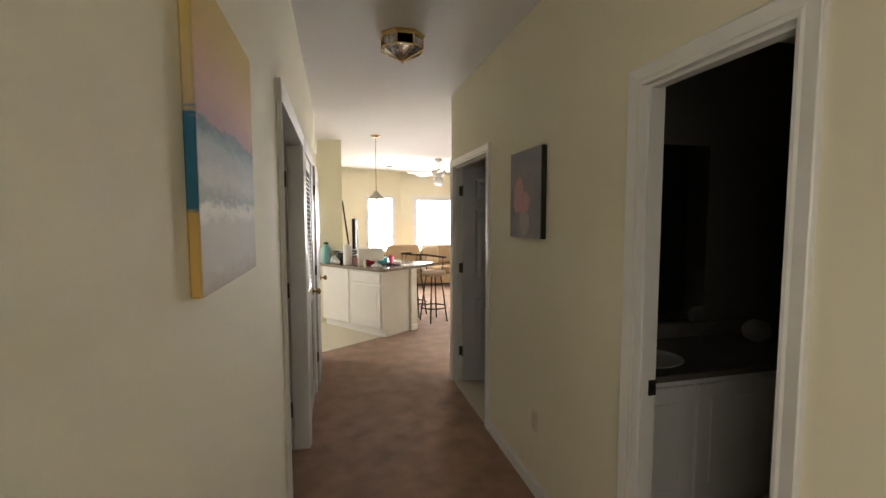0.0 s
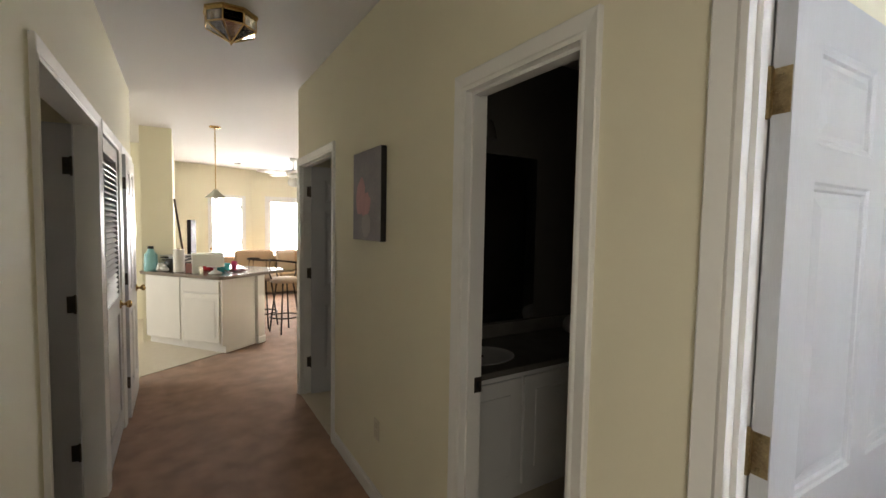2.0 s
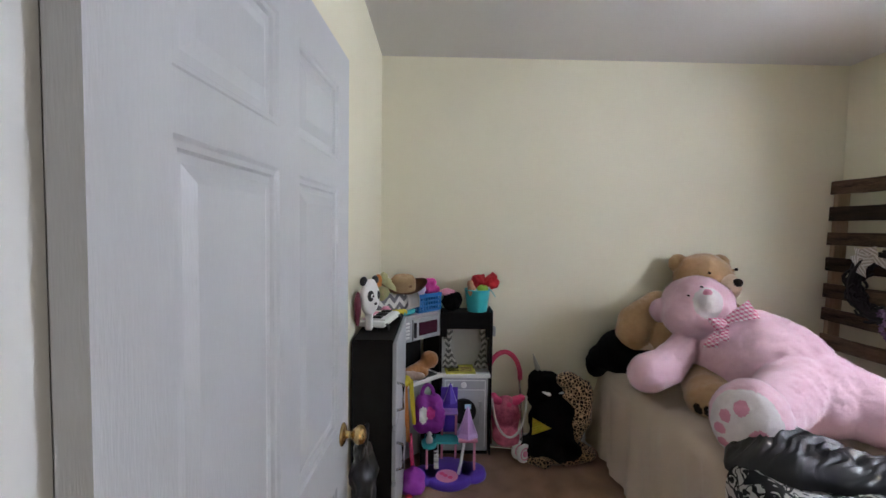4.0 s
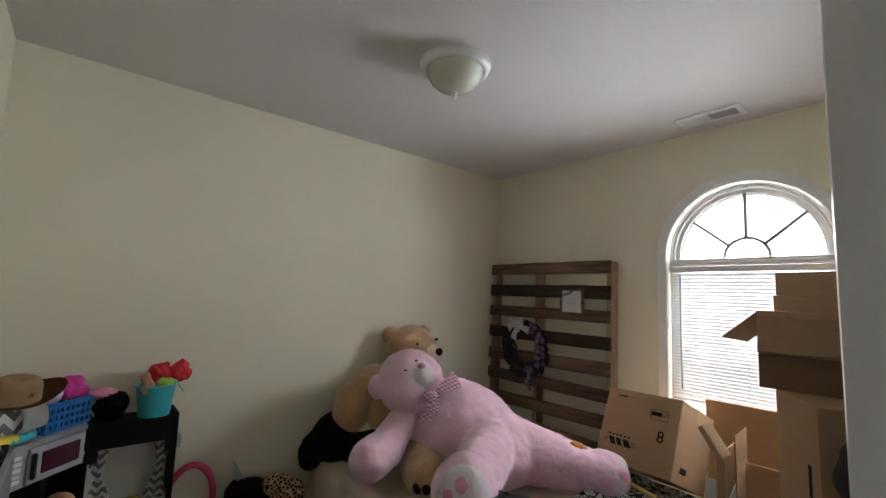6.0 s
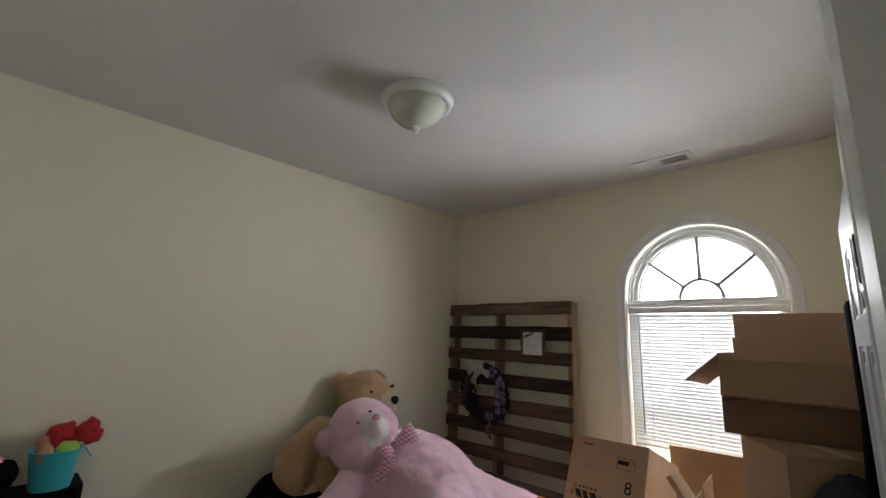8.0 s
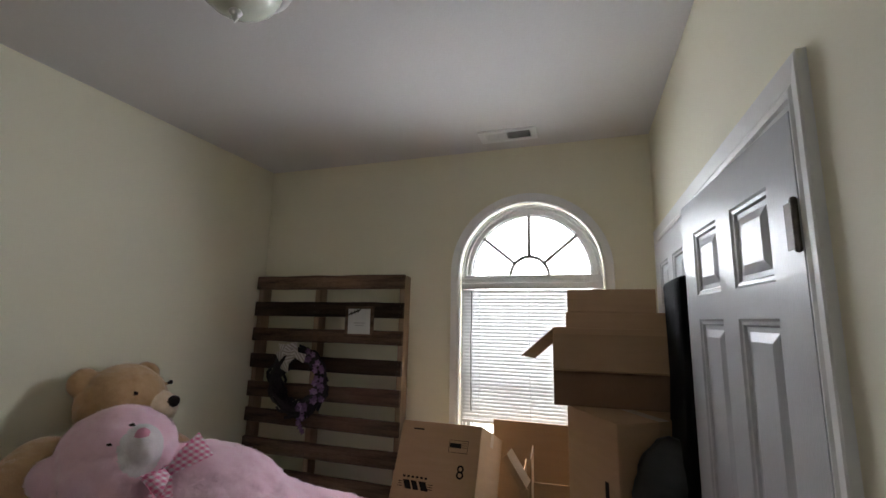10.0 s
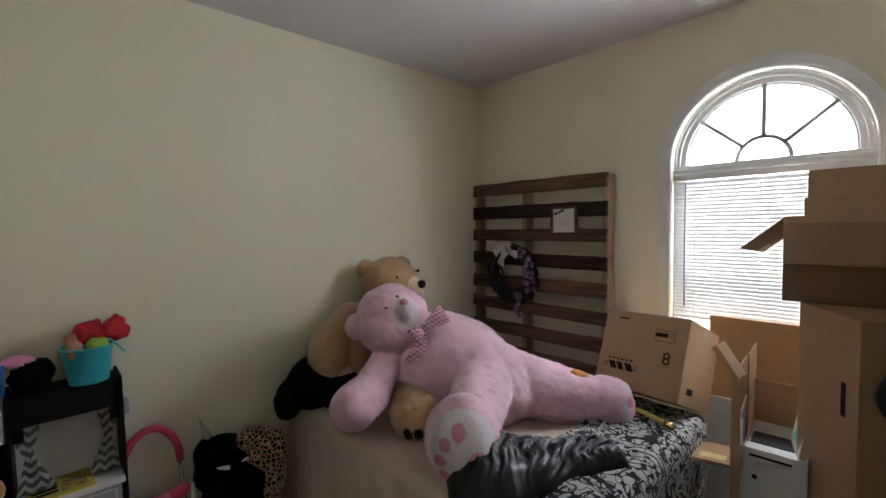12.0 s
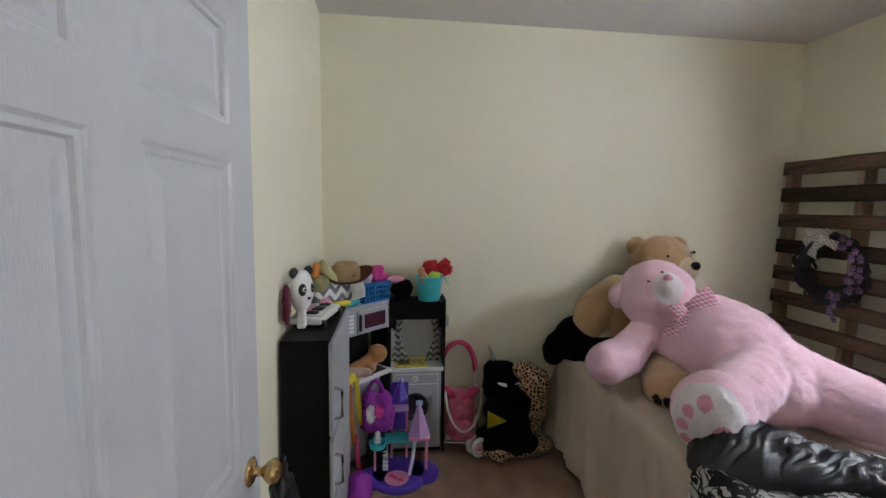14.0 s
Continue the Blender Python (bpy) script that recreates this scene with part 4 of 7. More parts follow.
def bow():
    k = face(0.150, -0.063, outside(0.150, -0.063) + 0.006)
    b = thing("ribbon_bow", k.x, k.y, k.z, "pink gingham ribbon bow round the bear's neck", "ribbon")
    for du, dv in ((0.118, 0.075), (-0.050, -0.040)):
        line, half = [], []
        for i in range(17):
            a = 2 * math.pi * i / 16
            r = (1 - math.cos(a)) / 2
            bulge = 0.026 * math.sin(a)
            u, v = 0.150 + du * r, -0.063 + dv * r
            line.append(face(u, v, max(outside(u, v) + 0.026, (k - HEAD).dot(FACE_Z)) + bulge + 0.020))
            half.append((FACE_Y * du - FACE_X * dv).normalized() * (0.015 + 0.036 * r))
        ribbon(b, "loop", line, half)
    for du, dv in ((-0.060, -0.150), (-0.012, -0.105)):
        line = [face(0.150 + du * t, -0.063 + dv * t, outside(0.150 + du * t, -0.063 + dv * t) + 0.030 + 0.005 * math.sin(9 * t)) for t in [i / 10 for i in range(11)]]
        ribbon(b, "tail", line, [FACE_X * (0.016 + 0.020 * t) + FACE_Y * 0.004 for t in [i / 10 for i in range(11)]])
    bm = bmesh.new()
    bmesh.ops.create_icosphere(bm, subdivisions=2, radius=0.021, matrix=Matrix.Translation(k + FACE_Z * 0.012))
    world_part("knot", bm, GINGHAM, b, "", True)


bow()


def satin_bag():
    """A limp bag: a low dome with long sharp creases that run across it."""
    p, q = Vector((3.325, 0.210, 0)), Vector((2.92, -0.38, 0))
    along = (q - p).normalized()
    across = Vector((-along.y, along.x, 0))
    length = (q - p).length

    def cloth(u, v):
        edge = max(0.0, 1 - abs(2 * u - 1) ** 5) ** 0.5
        w = (0.15 + 0.05 * math.sin(u * 5 + 0.6) + 0.02 * noise.noise(Vector((u * 6, 2, 0)))) * (0.55 + 0.45 * edge)
        dome = edge * max(0.0, 1 - abs(v) ** 2.4) ** 0.6
        s = u * 5.0 - 0.9 * v + 0.5 * noise.noise(Vector((u * 3, v * 2, 4)))
        crease = 0.018 * (1 - 2 * abs(noise.noise(Vector((s * 2.4, v * 0.8, 1)))) ** 0.7) + 0.014 * (1 - 2 * abs(noise.noise(Vector((s * 6.0, v * 1.5, 7)))) ** 0.8) + 0.007 * (1 - 2 * abs(noise.noise(Vector((s * 13.0, v * 3.0, 3)))) ** 0.8)
        z = 0.644 + dome * (0.086 + 0.02 * math.sin(u * 7) + crease)
        pt = p + along * (length * u) + across * (w * (v if v > 0 else 1.10 * v))
        over = max(0.0, pt.y - BY1 + 0.02)
        return (pt.x, min(pt.y, BY1 + 0.075) + 0.15 * over, z - 0.9 * over)

    bm = draped(bmesh.new(), 0, 1, -1, 1, cloth, 110, 56)
    ob = part("bag", bm, SATIN, None, "", True)
    return tagged(ob, "crumpled shiny black satin bag lying on the comforter", "bag")


satin_bag()
soft_thing("blanket", [egg((4.38, 0.20, 0.735), (0.15, 0.17, 0.14)), egg((4.24, 0.08, 0.69), (0.15, 0.15, 0.11)), egg((4.42, 0.31, 0.69), (0.10, 0.09, 0.09)), egg((4.46, 0.32, 0.62), (0.08, 0.09, 0.10))], [BLACKCLOTH],
           "bundled black fleece blanket at the bed's corner", "blanket", fold=0.03, fold_scale=6)
soft_thing("blanket", [egg((3.45, -0.62, 0.64), (0.28, 0.16, 0.05)), egg((3.62, -0.72, 0.65), (0.2, 0.16, 0.06))], [surface("pale_pink_blanket", (0.72, 0.52, 0.52), (0.60, 0.42, 0.43), 9, 0.9, 0.4, 120)],
           "rumpled pale pink blanket under the bear", "blanket", fold=0.02, fold_scale=9)

stick = thing("toy_stick", 2.95, -0.72, 0.67, "yellow wooden stick lying on the comforter", "stick")
world_part("rod", tube(bmesh.new(), [(3.12, -0.80, 0.695), (2.98, -0.76, 0.690), (2.86, -0.72, 0.685)], [0.011, 0.012, 0.011], 8), surface("yellow_wood", (0.50, 0.36, 0.09), (0.38, 0.26, 0.06), 15, 0.6), stick, "", True)
world_part("end_cap", tube(bmesh.new(), [(2.865, -0.7215, 0.685), (2.83, -0.710, 0.684)], [0.016, 0.017], 8), BRASS, stick, "", True)


# ---- pallet wall hanging, wreath and sign ----
pal = thing("wooden_pallet", 3.97, SOUTH + 0.066, 0, "tall dark-stained wooden pallet leaning against the wall", "pallet", rx=1.2)
PW = 0.56
me = None
slat_tops = [1.90 - i * 0.1755 for i in range(10)] + [0.145]
for i, z in enumerate(slat_tops):
    h = 0.092 + 0.006 * math.sin(i * 2.1)
    bm = boxes((-PW, PW, -0.011, 0.011, -h, 0.0), bevel=0.003)
    bmesh.ops.subdivide_edges(bm, edges=[e for e in bm.edges if abs(e.verts[0].co.x - e.verts[1].co.x) > 0.5], cuts=9)
    for v in bm.verts:
        v.co.z += 0.005 * noise.noise(Vector((v.co.x * 5, i * 3.0, v.co.z * 20)))
        v.co.x += 0.008 * noise.noise(Vector((i * 5.0, v.co.z * 9, 2)))
    s = part("slat", bm, PALLET, pal)
    s.location, s.rotation_euler = (0, 0.075, z), (0, radians(0.5 * math.sin(i * 3.3)), 0)
for x in (-PW + 0.02, 0.075, PW - 0.02):
    bm = boxes((x - 0.019, x + 0.019, -0.025, 0.063, 0.0, 1.895), bevel=0.004)
    part("upright", bm, PALEWOOD, pal)
for x in (-PW + 0.02, 0.075, PW - 0.02):
    for z in slat_tops[:8]:
        for dz in (-0.025, -0.065):
            part("nail", lathe(bmesh.new(), [(0.004, 0), (0.0035, 0.0015)], 6, Matrix.Translation((x, 0.0865, z + dz)) @ Matrix.Rotation(radians(-90), 4, "X")), BRONZE, pal)

wr = thing("wreath", 4.10, SOUTH + 0.165, 1.22, "dark twig wreath with purple flowers and a pale bow", "wreath")
bm = bmesh.new()
ring = bmesh.new()
for k in range(90):
    a0 = random.uniform(0, 2 * math.pi)
    pts = []
    rr, dy = random.uniform(0.125, 0.215), random.uniform(-0.03, 0.03)
    for j in range(7):
        a = a0 + j * 0.14
        r = rr + 0.012 * math.sin(j * 1.4 + k)
        pts.append((r * math.cos(a), dy + 0.008 * math.cos(j + k), r * math.sin(a)))
    tube(ring, pts, 0.009, 4)
core = [(0.172 * math.cos(2 * math.pi * i / 40), 0, 0.172 * math.sin(2 * math.pi * i / 40)) for i in range(41)]
tube(ring, core, 0.036, 10)
part("twig_ring", ring, surface("dark_twigs", (0.020, 0.014, 0.016), (0.010, 0.008, 0.009), 30, 0.8, 0.4, 100), wr)
FLOWER = surface("purple_petals", (0.40, 0.26, 0.42), (0.17, 0.075, 0.20), 40, 0.8, 0.3, 100, per_object=0.5)
for k in range(34):
    a = random.uniform(-1.35, 1.2)
    r = random.uniform(0.145, 0.225)
    bm = bmesh.new()
    for p in range(5):
        q = Matrix.Rotation(2 * math.pi * p / 5 + k, 4, "Y") @ Matrix.Translation((0.011, 0, 0)) @ Matrix.Rotation(radians(25), 4, "Z") @ Matrix.Diagonal((0.013, 0.003, 0.008, 1))
        bmesh.ops.create_icosphere(bm, subdivisions=1, radius=1.0, matrix=q)
    f = part("flower", bm, FLOWER, wr)
    f.location = (-r * math.cos(a), 0.04 + random.uniform(-0.01, 0.015), r * math.sin(a))
for k in range(5):
    bm = bmesh.new()
    for p in range(5):
        bmesh.ops.create_icosphere(bm, subdivisions=1, radius=1.0, matrix=Matrix.Rotation(2 * math.pi * p / 5 + k, 4, "Y") @ Matrix.Translation((0.010, 0, 0)) @ Matrix.Diagonal((0.012, 0.003, 0.007, 1)))
    f = part("flower", bm, FLOWER, wr)
    f.location = (-0.06 + 0.02 * math.sin(k), 0.03, -0.20 - 0.022 * k)
BURLAP = patterned("striped_burlap", (0.92, 0.90, 0.86), (0.62, 0.57, 0.50), zigzag(0, 2, 10.0, 0.020), 0.9)
for dx, dz, rot in ((0.035, 0.20, 25), (-0.03, 0.20, -25), (0.01, 0.15, 60), (0.02, 0.235, 5)):
    bm = bmesh.new()
    draped(bm, -0.05, 0.05, -0.022, 0.022, lambda u, v: (u, 0.012 * math.cos(u * 40) + 0.004 * math.sin(v * 90), v * (0.6 + abs(u) * 9)), 10, 4)
    bmesh.ops.solidify(bm, geom=bm.faces, thickness=0.002)
    f = part("bow_loop", bm, BURLAP, wr, "striped burlap bow", True)
    f.location, f.rotation_euler, f.scale = (dx * 1.3 + 0.005, 0.085, dz - 0.02), (0, radians(rot), 0), (1.35, 1.35, 1.35)

sg = thing("framed_sign", 3.70, SOUTH + 0.121, 1.605, "small white printed sign in a brown wooden frame", "sign")
part("frame", boxes((-0.098, 0.098, 0, 0.022, 0.078, 0.095), (-0.098, 0.098, 0, 0.022, -0.095, -0.078), (-0.098, -0.080, 0, 0.022, -0.078, 0.078), (0.080, 0.098, 0, 0.022, -0.078, 0.078), bevel=0.002), PALLET, sg)
part("print", boxes((-0.080, 0.080, 0.004, 0.012, -0.078, 0.078)), WHITECARD, sg)
bm = boxes((-0.04, 0.04, 0.0125, 0.0132, -0.012, -0.008), (-0.03, 0.03, 0.0125, 0.0132, -0.026, -0.023))
part("lettering", bm, surface("grey_print", (0.35, 0.34, 0.32), None, 30, 0.8), sg)
bm = bmesh.new()
for k in range(7):
    box(bm, -0.012, 0.012, 0.0125, 0.0132, -0.004, 0.004, m=Matrix.Translation((0.068 - k * 0.011, 0, 0.045 + k * 0.004)) @ Matrix.Rotation(radians(35 + 70 * (k % 2)), 4, "Y"))
part("leaf_spray", bm, INK, sg)


# ---- cartons ----
def carton(name, m, w, d, h, label, flaps=(), open_top=False, mats=(CARD, CARD_IN), t=0.006, tape=True, group="cardboard boxes"):
    """A corrugated carton, w by d by h, on its base's centre. flaps: (side, degrees outwards from upright, length)."""
    b = new(name)
    b.matrix_world = m
    tagged(b, label, "box", group)
    x, y = w / 2, d / 2
    part("wall_panel", boxes((-x, x, y - t, y, 0, h), bevel=0.0015), mats[0], b)
    part("wall_panel", boxes((-x, x, -y, -y + t, 0, h), bevel=0.0015), mats[0], b)
    part("wall_panel", boxes((-x, -x + t, -y + t, y - t, 0, h), bevel=0.0015), mats[0], b)
    part("wall_panel", boxes((x - t, x, -y + t, y - t, 0, h), bevel=0.0015), mats[0], b)
    part("bottom_panel", boxes((-x + t, x - t, -y + t, y - t, 0.001, t)), mats[1], b)
    if not open_top:
        bm = boxes((-x, x, -y, -0.001, h, h + t), (-x, x, 0.001, y, h, h + t), bevel=0.0015)
        part("lid", bm, mats[0], b)
        if tape:
            part("tape", boxes((-x - 0.0012, x + 0.0012, -0.025, 0.025, h + t, h + t + 0.0012), (x, x + 0.0012, -0.025, 0.025, h - 0.06, h + t), (-x - 0.0012, -x, -0.025, 0.025, h - 0.06, h + t)), surface("brown_tape", (0.38, 0.25, 0.13), None, 8, 0.3), b)
    for sd, ang, ln in flaps:
        bm = bmesh.new()
        if sd in "ns":
            box(bm, -x + 0.004, x - 0.004, 0, t * 0.8, 0, ln, bevel=0.0015)
            f = part("flap", bm, mats[1], b)
            f.location, f.rotation_euler = (0, y - t if sd == "n" else -y, h), (radians(-ang if sd == "n" else ang), 0, 0)
        else:
            box(bm, 0, t * 0.8, -y + 0.004, y - 0.004, 0, ln, bevel=0.0015)
            f = part("flap", bm, mats[1], b)
            f.location, f.rotation_euler = (x - t if sd == "e" else -x, 0, h), (0, radians(ang if sd == "e" else -ang), 0)
    return b


def words(name, text, size, parent, m, mat=INK, depth=0.0004):
    """Lettering in the built-in font, laid on a face."""
    c = bpy.data.curves.new(name, "FONT")
    c.body, c.size, c.extrude, c.align_x, c.align_y = text, size, depth, "CENTER", "CENTER"
    c.materials.append(mat)
    ob = new(name, c)
    ob.parent = parent
    ob.matrix_local = m
    return ob


# the large carton that leans on the bed, standing on its lid
big = carton("cardboard_box", pose(3.050, -1.015, 0.665, 24, 2.0, -7.0), 0.44, 0.34, 0.40, "tilted brown shipping carton with black print, upside down on the bed")
FACE = Matrix.Translation((0, 0.1712, 0)) @ Matrix.Rotation(radians(180), 4, "Z") @ Matrix.Rotation(radians(90), 4, "X")
words("printed_digit", "8", 0.085, big, Matrix.Translation((-0.135, 0, 0.190)) @ FACE)
bm = bmesh.new()
for i, w in enumerate((0.034, 0.030, 0.038)):
    vs = []
    x0 = 0.150 - i * 0.043
    for y in (0.1701, 0.1708):
        vs.append([bm.verts.new((x0 + dx, y, 0.112 + dz)) for dx, dz in ((-0.010, -0.019), (-0.010 - w, -0.019), (0.010 - w, 0.019), (0.010, 0.019))])
    bm.faces.new(vs[0])
    bm.faces.new(vs[1])
    for k in range(4):
        bm.faces.new((vs[0][k], vs[0][(k + 1) % 4], vs[1][(k + 1) % 4], vs[1][k]))
for dz in (-0.010, 0.0, 0.010):
    box(bm, -0.005, 0.022, 0.1701, 0.1707, 0.1105 + dz, 0.1135 + dz)
    box(bm, 0.162, 0.185, 0.1701, 0.1707, 0.1105 + dz, 0.1135 + dz)
part("printed_logo", bm, INK, big, "slanted black logo bars")
bm = boxes(*[(0.03 + 0.024 * i, 0.044 + 0.024 * i, 0.1701, 0.1707, 0.142, 0.151) for i in range(6)])
part("printed_line", bm, INK, big)
bm = boxes((-0.16, -0.06, 0.170, 0.1706, 0.275, 0.277), (-0.16, -0.06, 0.170, 0.1706, 0.330, 0.332), (-0.16, -0.158, 0.170, 0.1706, 0.277, 0.33), (-0.062, -0.06, 0.170, 0.1706, 0.277, 0.33), (-0.125, -0.065, 0.170, 0.1708, 0.297, 0.318),
           (-0.155, -0.13, 0.170, 0.1706, 0.30, 0.302), (-0.155, -0.13, 0.170, 0.1706, 0.31, 0.312), (-0.155, -0.13, 0.170, 0.1706, 0.32, 0.322))
part("printed_table", bm, INK, big)
part("printed_line", boxes((0.09, 0.15, 0.170, 0.1707, 0.365, 0.372)), INK, big)
part("printed_logo", boxes((-0.2208, -0.22, 0.04, 0.10, 0.055, 0.085)), INK, big)

# the stack beside the closet
carton("cardboard_box", pose(2.165, -0.92, 0, 0, 0, -58), 0.36, 0.42, 1.245, "tall brown carton with a hand hole standing on end", flaps=())
hole = thing("hand_hole", 2.2885, -0.7175, 0.962, "dark slotted hand hole in the tall carton", "hand hole", 32)
part("slot", boxes((0.0, 0.0015, -0.012, 0.012, -0.06, 0.06), bevel=0.0005), INK, hole)
# this carton's shade is put into a darker board colour
carton("cardboard_box", pose(2.24, -1.10, 1.253, 0, 0, 2), 0.52, 0.30, 0.145, "flat brown carton in the stack, coloured darker for shade", mats=(surface("shaded_cardboard", (0.20, 0.115, 0.062), (0.165, 0.095, 0.050), 5, 0.85, 0.15, 90), CARD_IN))
open_box = carton("cardboard_box", pose(2.245, -1.10, 1.405, 0, 0, 1), 0.505, 0.31, 0.195, "brown carton with its flaps hanging open", open_top=True, flaps=(("n", 168, 0.19),))
f = part("flap", boxes((0.0, 0.005, -0.27, 0.005, 0.0, 0.20), bevel=0.0015), CARD_IN, open_box)
f.location, f.rotation_euler = (0.249, 0.150, 0.193), (radians(-10), radians(132), radians(-15))
carton("cardboard_box", pose(2.215, -1.10, 1.412, 0, 0, 0), 0.44, 0.26, 0.255, "brown carton nested in the open one")
carton("cardboard_box", pose(2.235, -1.10, 1.674, 0, 0, 1), 0.385, 0.24, 0.10, "small brown carton on top of the stack")

# flattened carton under the window
flat = thing("cardboard_sheet", 2.62, SOUTH + 0.045, 0.0, "flattened brown carton leaning under the window", "cardboard")
part("sheet", boxes((-0.26, 0.24, 0.0, 0.012, 0.55, 1.075), (-0.26, 0.24, 0.0, 0.012, 0.0, 0.545), bevel=0.002), CARD, flat)
part("printed_code", boxes((-0.20, -0.135, 0.012, 0.0128, 0.66, 0.70)), INK, flat)

# carton part standing on edge between the bed and the white box
side_box = thing("cardboard_box", 2.70, -0.98, 0.0, "narrow open carton standing on its edge beside the bed", "box", 4, "cardboard boxes")
part("wall_panel", boxes((-0.060, -0.053, -0.20, 0.185, 0.0, 0.935), bevel=0.002), CARD, side_box)
part("wall_panel", boxes((-0.088, -0.053, 0.186, 0.193, 0.0, 0.930), bevel=0.002), CARD, side_box)
part("wall_panel", boxes((-0.052, 0.10, -0.206, -0.200, 0.0, 0.70), bevel=0.002), WHITECARD, side_box)
part("wall_panel", boxes((-0.094, -0.088, -0.21, 0.02, 0.0, 1.00), bevel=0.002), CARD_IN, side_box)
f = part("flap", boxes((0.0, 0.150, -0.04, 0.05, -0.003, 0.003), bevel=0.001), CARD_IN, side_box)
f.location, f.rotation_euler = (-0.086, 0.14, 0.932), (0, radians(-56), radians(-8))
part("flap_edge", boxes((0.0, 0.150, 0.050, 0.056, -0.022, 0.003), bevel=0.001), CARD, f)
f = part("flap", boxes((0.0, 0.155, -0.10, 0.08, -0.003, 0.003), bevel=0.001), CARD_IN, side_box)
f.location, f.rotation_euler = (-0.053, 0.11, 0.555), (0, radians(5), 0)
part("packing_tape", boxes((0.02, 0.12, 0.01, 0.06, 0.0032, 0.0042)), surface("clear_yellow_tape", (0.60, 0.50, 0.22), None, 9, 0.25), f)
part("flap_edge", boxes((0.0, 0.155, 0.078, 0.085, -0.012, 0.003), bevel=0.001), CARD, f)

white_box = carton("cardboard_box", pose(2.515, -1.00, 0, 0, 0, 3), 0.235, 0.32, 0.64, "tall white carton, open, with packing inside", open_top=True, mats=(WHITECARD, WHITECARD), flaps=())
part("back_flap", boxes((-0.112, 0.112, -0.158, -0.152, 0.64, 0.84), bevel=0.0015), CARD_IN, white_box)
part("packing_insert", boxes((-0.105, 0.105, -0.14, 0.12, 0.50, 0.605), bevel=0.004), WHITECARD, white_box)
part("packing_insert", boxes((-0.085, 0.085, -0.10, 0.02, 0.605, 0.609)), BLACK, white_box)
bm = bmesh.new()
for x in (0.112, 0.1165):
    bm.faces.new([bm.verts.new((x + dx, y, z)) for y, z, dx in ((-0.155, 0.642, 0), (0.155, 0.642, 0), (0.14, 0.675, 0.006), (-0.10, 0.745, 0.012), (-0.155, 0.755, 0.012))])
sides_ = list(bm.faces)
for k in range(5):
    a, b = sides_[0].verts, sides_[1].verts
    bm.faces.new((a[k], a[(k + 1) % 5], b[(k + 1) % 5], b[k]))
part("side_flap", bm, WHITECARD, white_box)
f = part("leaflet", boxes((-0.001, 0.001, -0.08, 0.08, 0, 0.22)), WHITECARD, white_box)
f.location, f.rotation_euler = (-0.065, 0.0, 0.61), (radians(-8), radians(-8), radians(14))
part("leaflet_mark", boxes((0.0012, 0.0018, -0.05, 0.03, 0.03, 0.075)), surface("mint_print", (0.20, 0.55, 0.38), None, 20, 0.8), f)
for x in (-0.112, 0.112):
    part("handle_tab", lathe(bmesh.new(), [(0.018, -0.004), (0.018, 0.004)], 14, Matrix.Translation((x, 0.02, 0.67)) @ Matrix.Rotation(radians(90), 4, "Y") @ Matrix.Diagonal((1.7, 1, 1, 1))), WHITE, white_box)
part("printed_line", boxes((-0.07, 0.07, 0.16, 0.1607, 0.605, 0.615)), INK, white_box)
part("printed_mark", lathe(bmesh.new(), [(0.010, 0), (0.010, 0.0007)], 12, Matrix.Translation((0.05, 0.16, 0.52)) @ Matrix.Rotation(radians(-90), 4, "X")), INK, white_box)

# black garment bag leaning beside the closet door
gb = thing("garment_bag", 2.03, -0.70, 0, "flat black garment bag leaning beside the closet door", "bag", ry=-1.2)
bm = boxes((-0.035, 0.035, -0.16, 0.15, 0.0, 1.80), bevel=0.02, seg=2)
bmesh.ops.subdivide_edges(bm, edges=bm.edges, cuts=4, use_grid_fill=True)
for v in bm.verts:
    v.co += 0.02 * noise.noise_vector(v.co * 4)
part("bag_cover", bm, BLACKCLOTH, gb, "", True)


soft_thing("plastic_bag", [egg((2.085, -0.62, z), (0.100 + 0.01 * math.sin(z * 7), 0.075, 0.20)) for z in (0.19, 0.40, 0.62, 0.84, 1.05)], [surface("black_bin_liner", (0.003, 0.003, 0.003), (0.002, 0.002, 0.002), 14, 0.6, 0.3, 60)],
           "tall black plastic bag standing beside the carton", "bag", voxel=0.014, fold=0.03, fold_scale=9)


# ---- toy kitchen in the corner ----
kit = thing("toy_kitchen", 4.05, 1.60, 0, "black and silver wooden corner play kitchen crowded with toys", "play kitchen")
FX0, FX1, FY = 3.48, 4.08, 1.605
world_part("fridge_body", boxes((FX0, FX1, FY + 0.018, 1.805, 0.03, 1.035), bevel=0.003), DARKWOOD, kit, "black painted cabinet side")
for za, zb in ((0.05, 0.36), (0.38, 0.62), (0.64, 1.02)):
    world_part("fridge_door", boxes((FX0 + 0.004, FX1 - 0.004, FY, FY + 0.018, za, zb), bevel=0.003), GREY, kit)
for z in (0.42, 0.70):
    world_part("handle", tube(bmesh.new(), [(FX0 + 0.035, FY, z), (FX0 + 0.035, FY - 0.03, z + 0.01), (FX0 + 0.035, FY - 0.03, z + 0.12), (FX0 + 0.035, FY, z + 0.13)], 0.007, 6), CHROME, kit, "", True)
# slanting middle bay
MID = Matrix.Translation((4.095, 1.680, 0)) @ Matrix.Rotation(radians(-45), 4, "Z")
ML = 0.40


def mid(name, spec, mat, label="", bevel=0.003):
    bm = boxes(*spec, bevel=bevel)
    bmesh.ops.transform(bm, matrix=MID, verts=bm.verts)
    return world_part(name, bm, mat, kit, label)


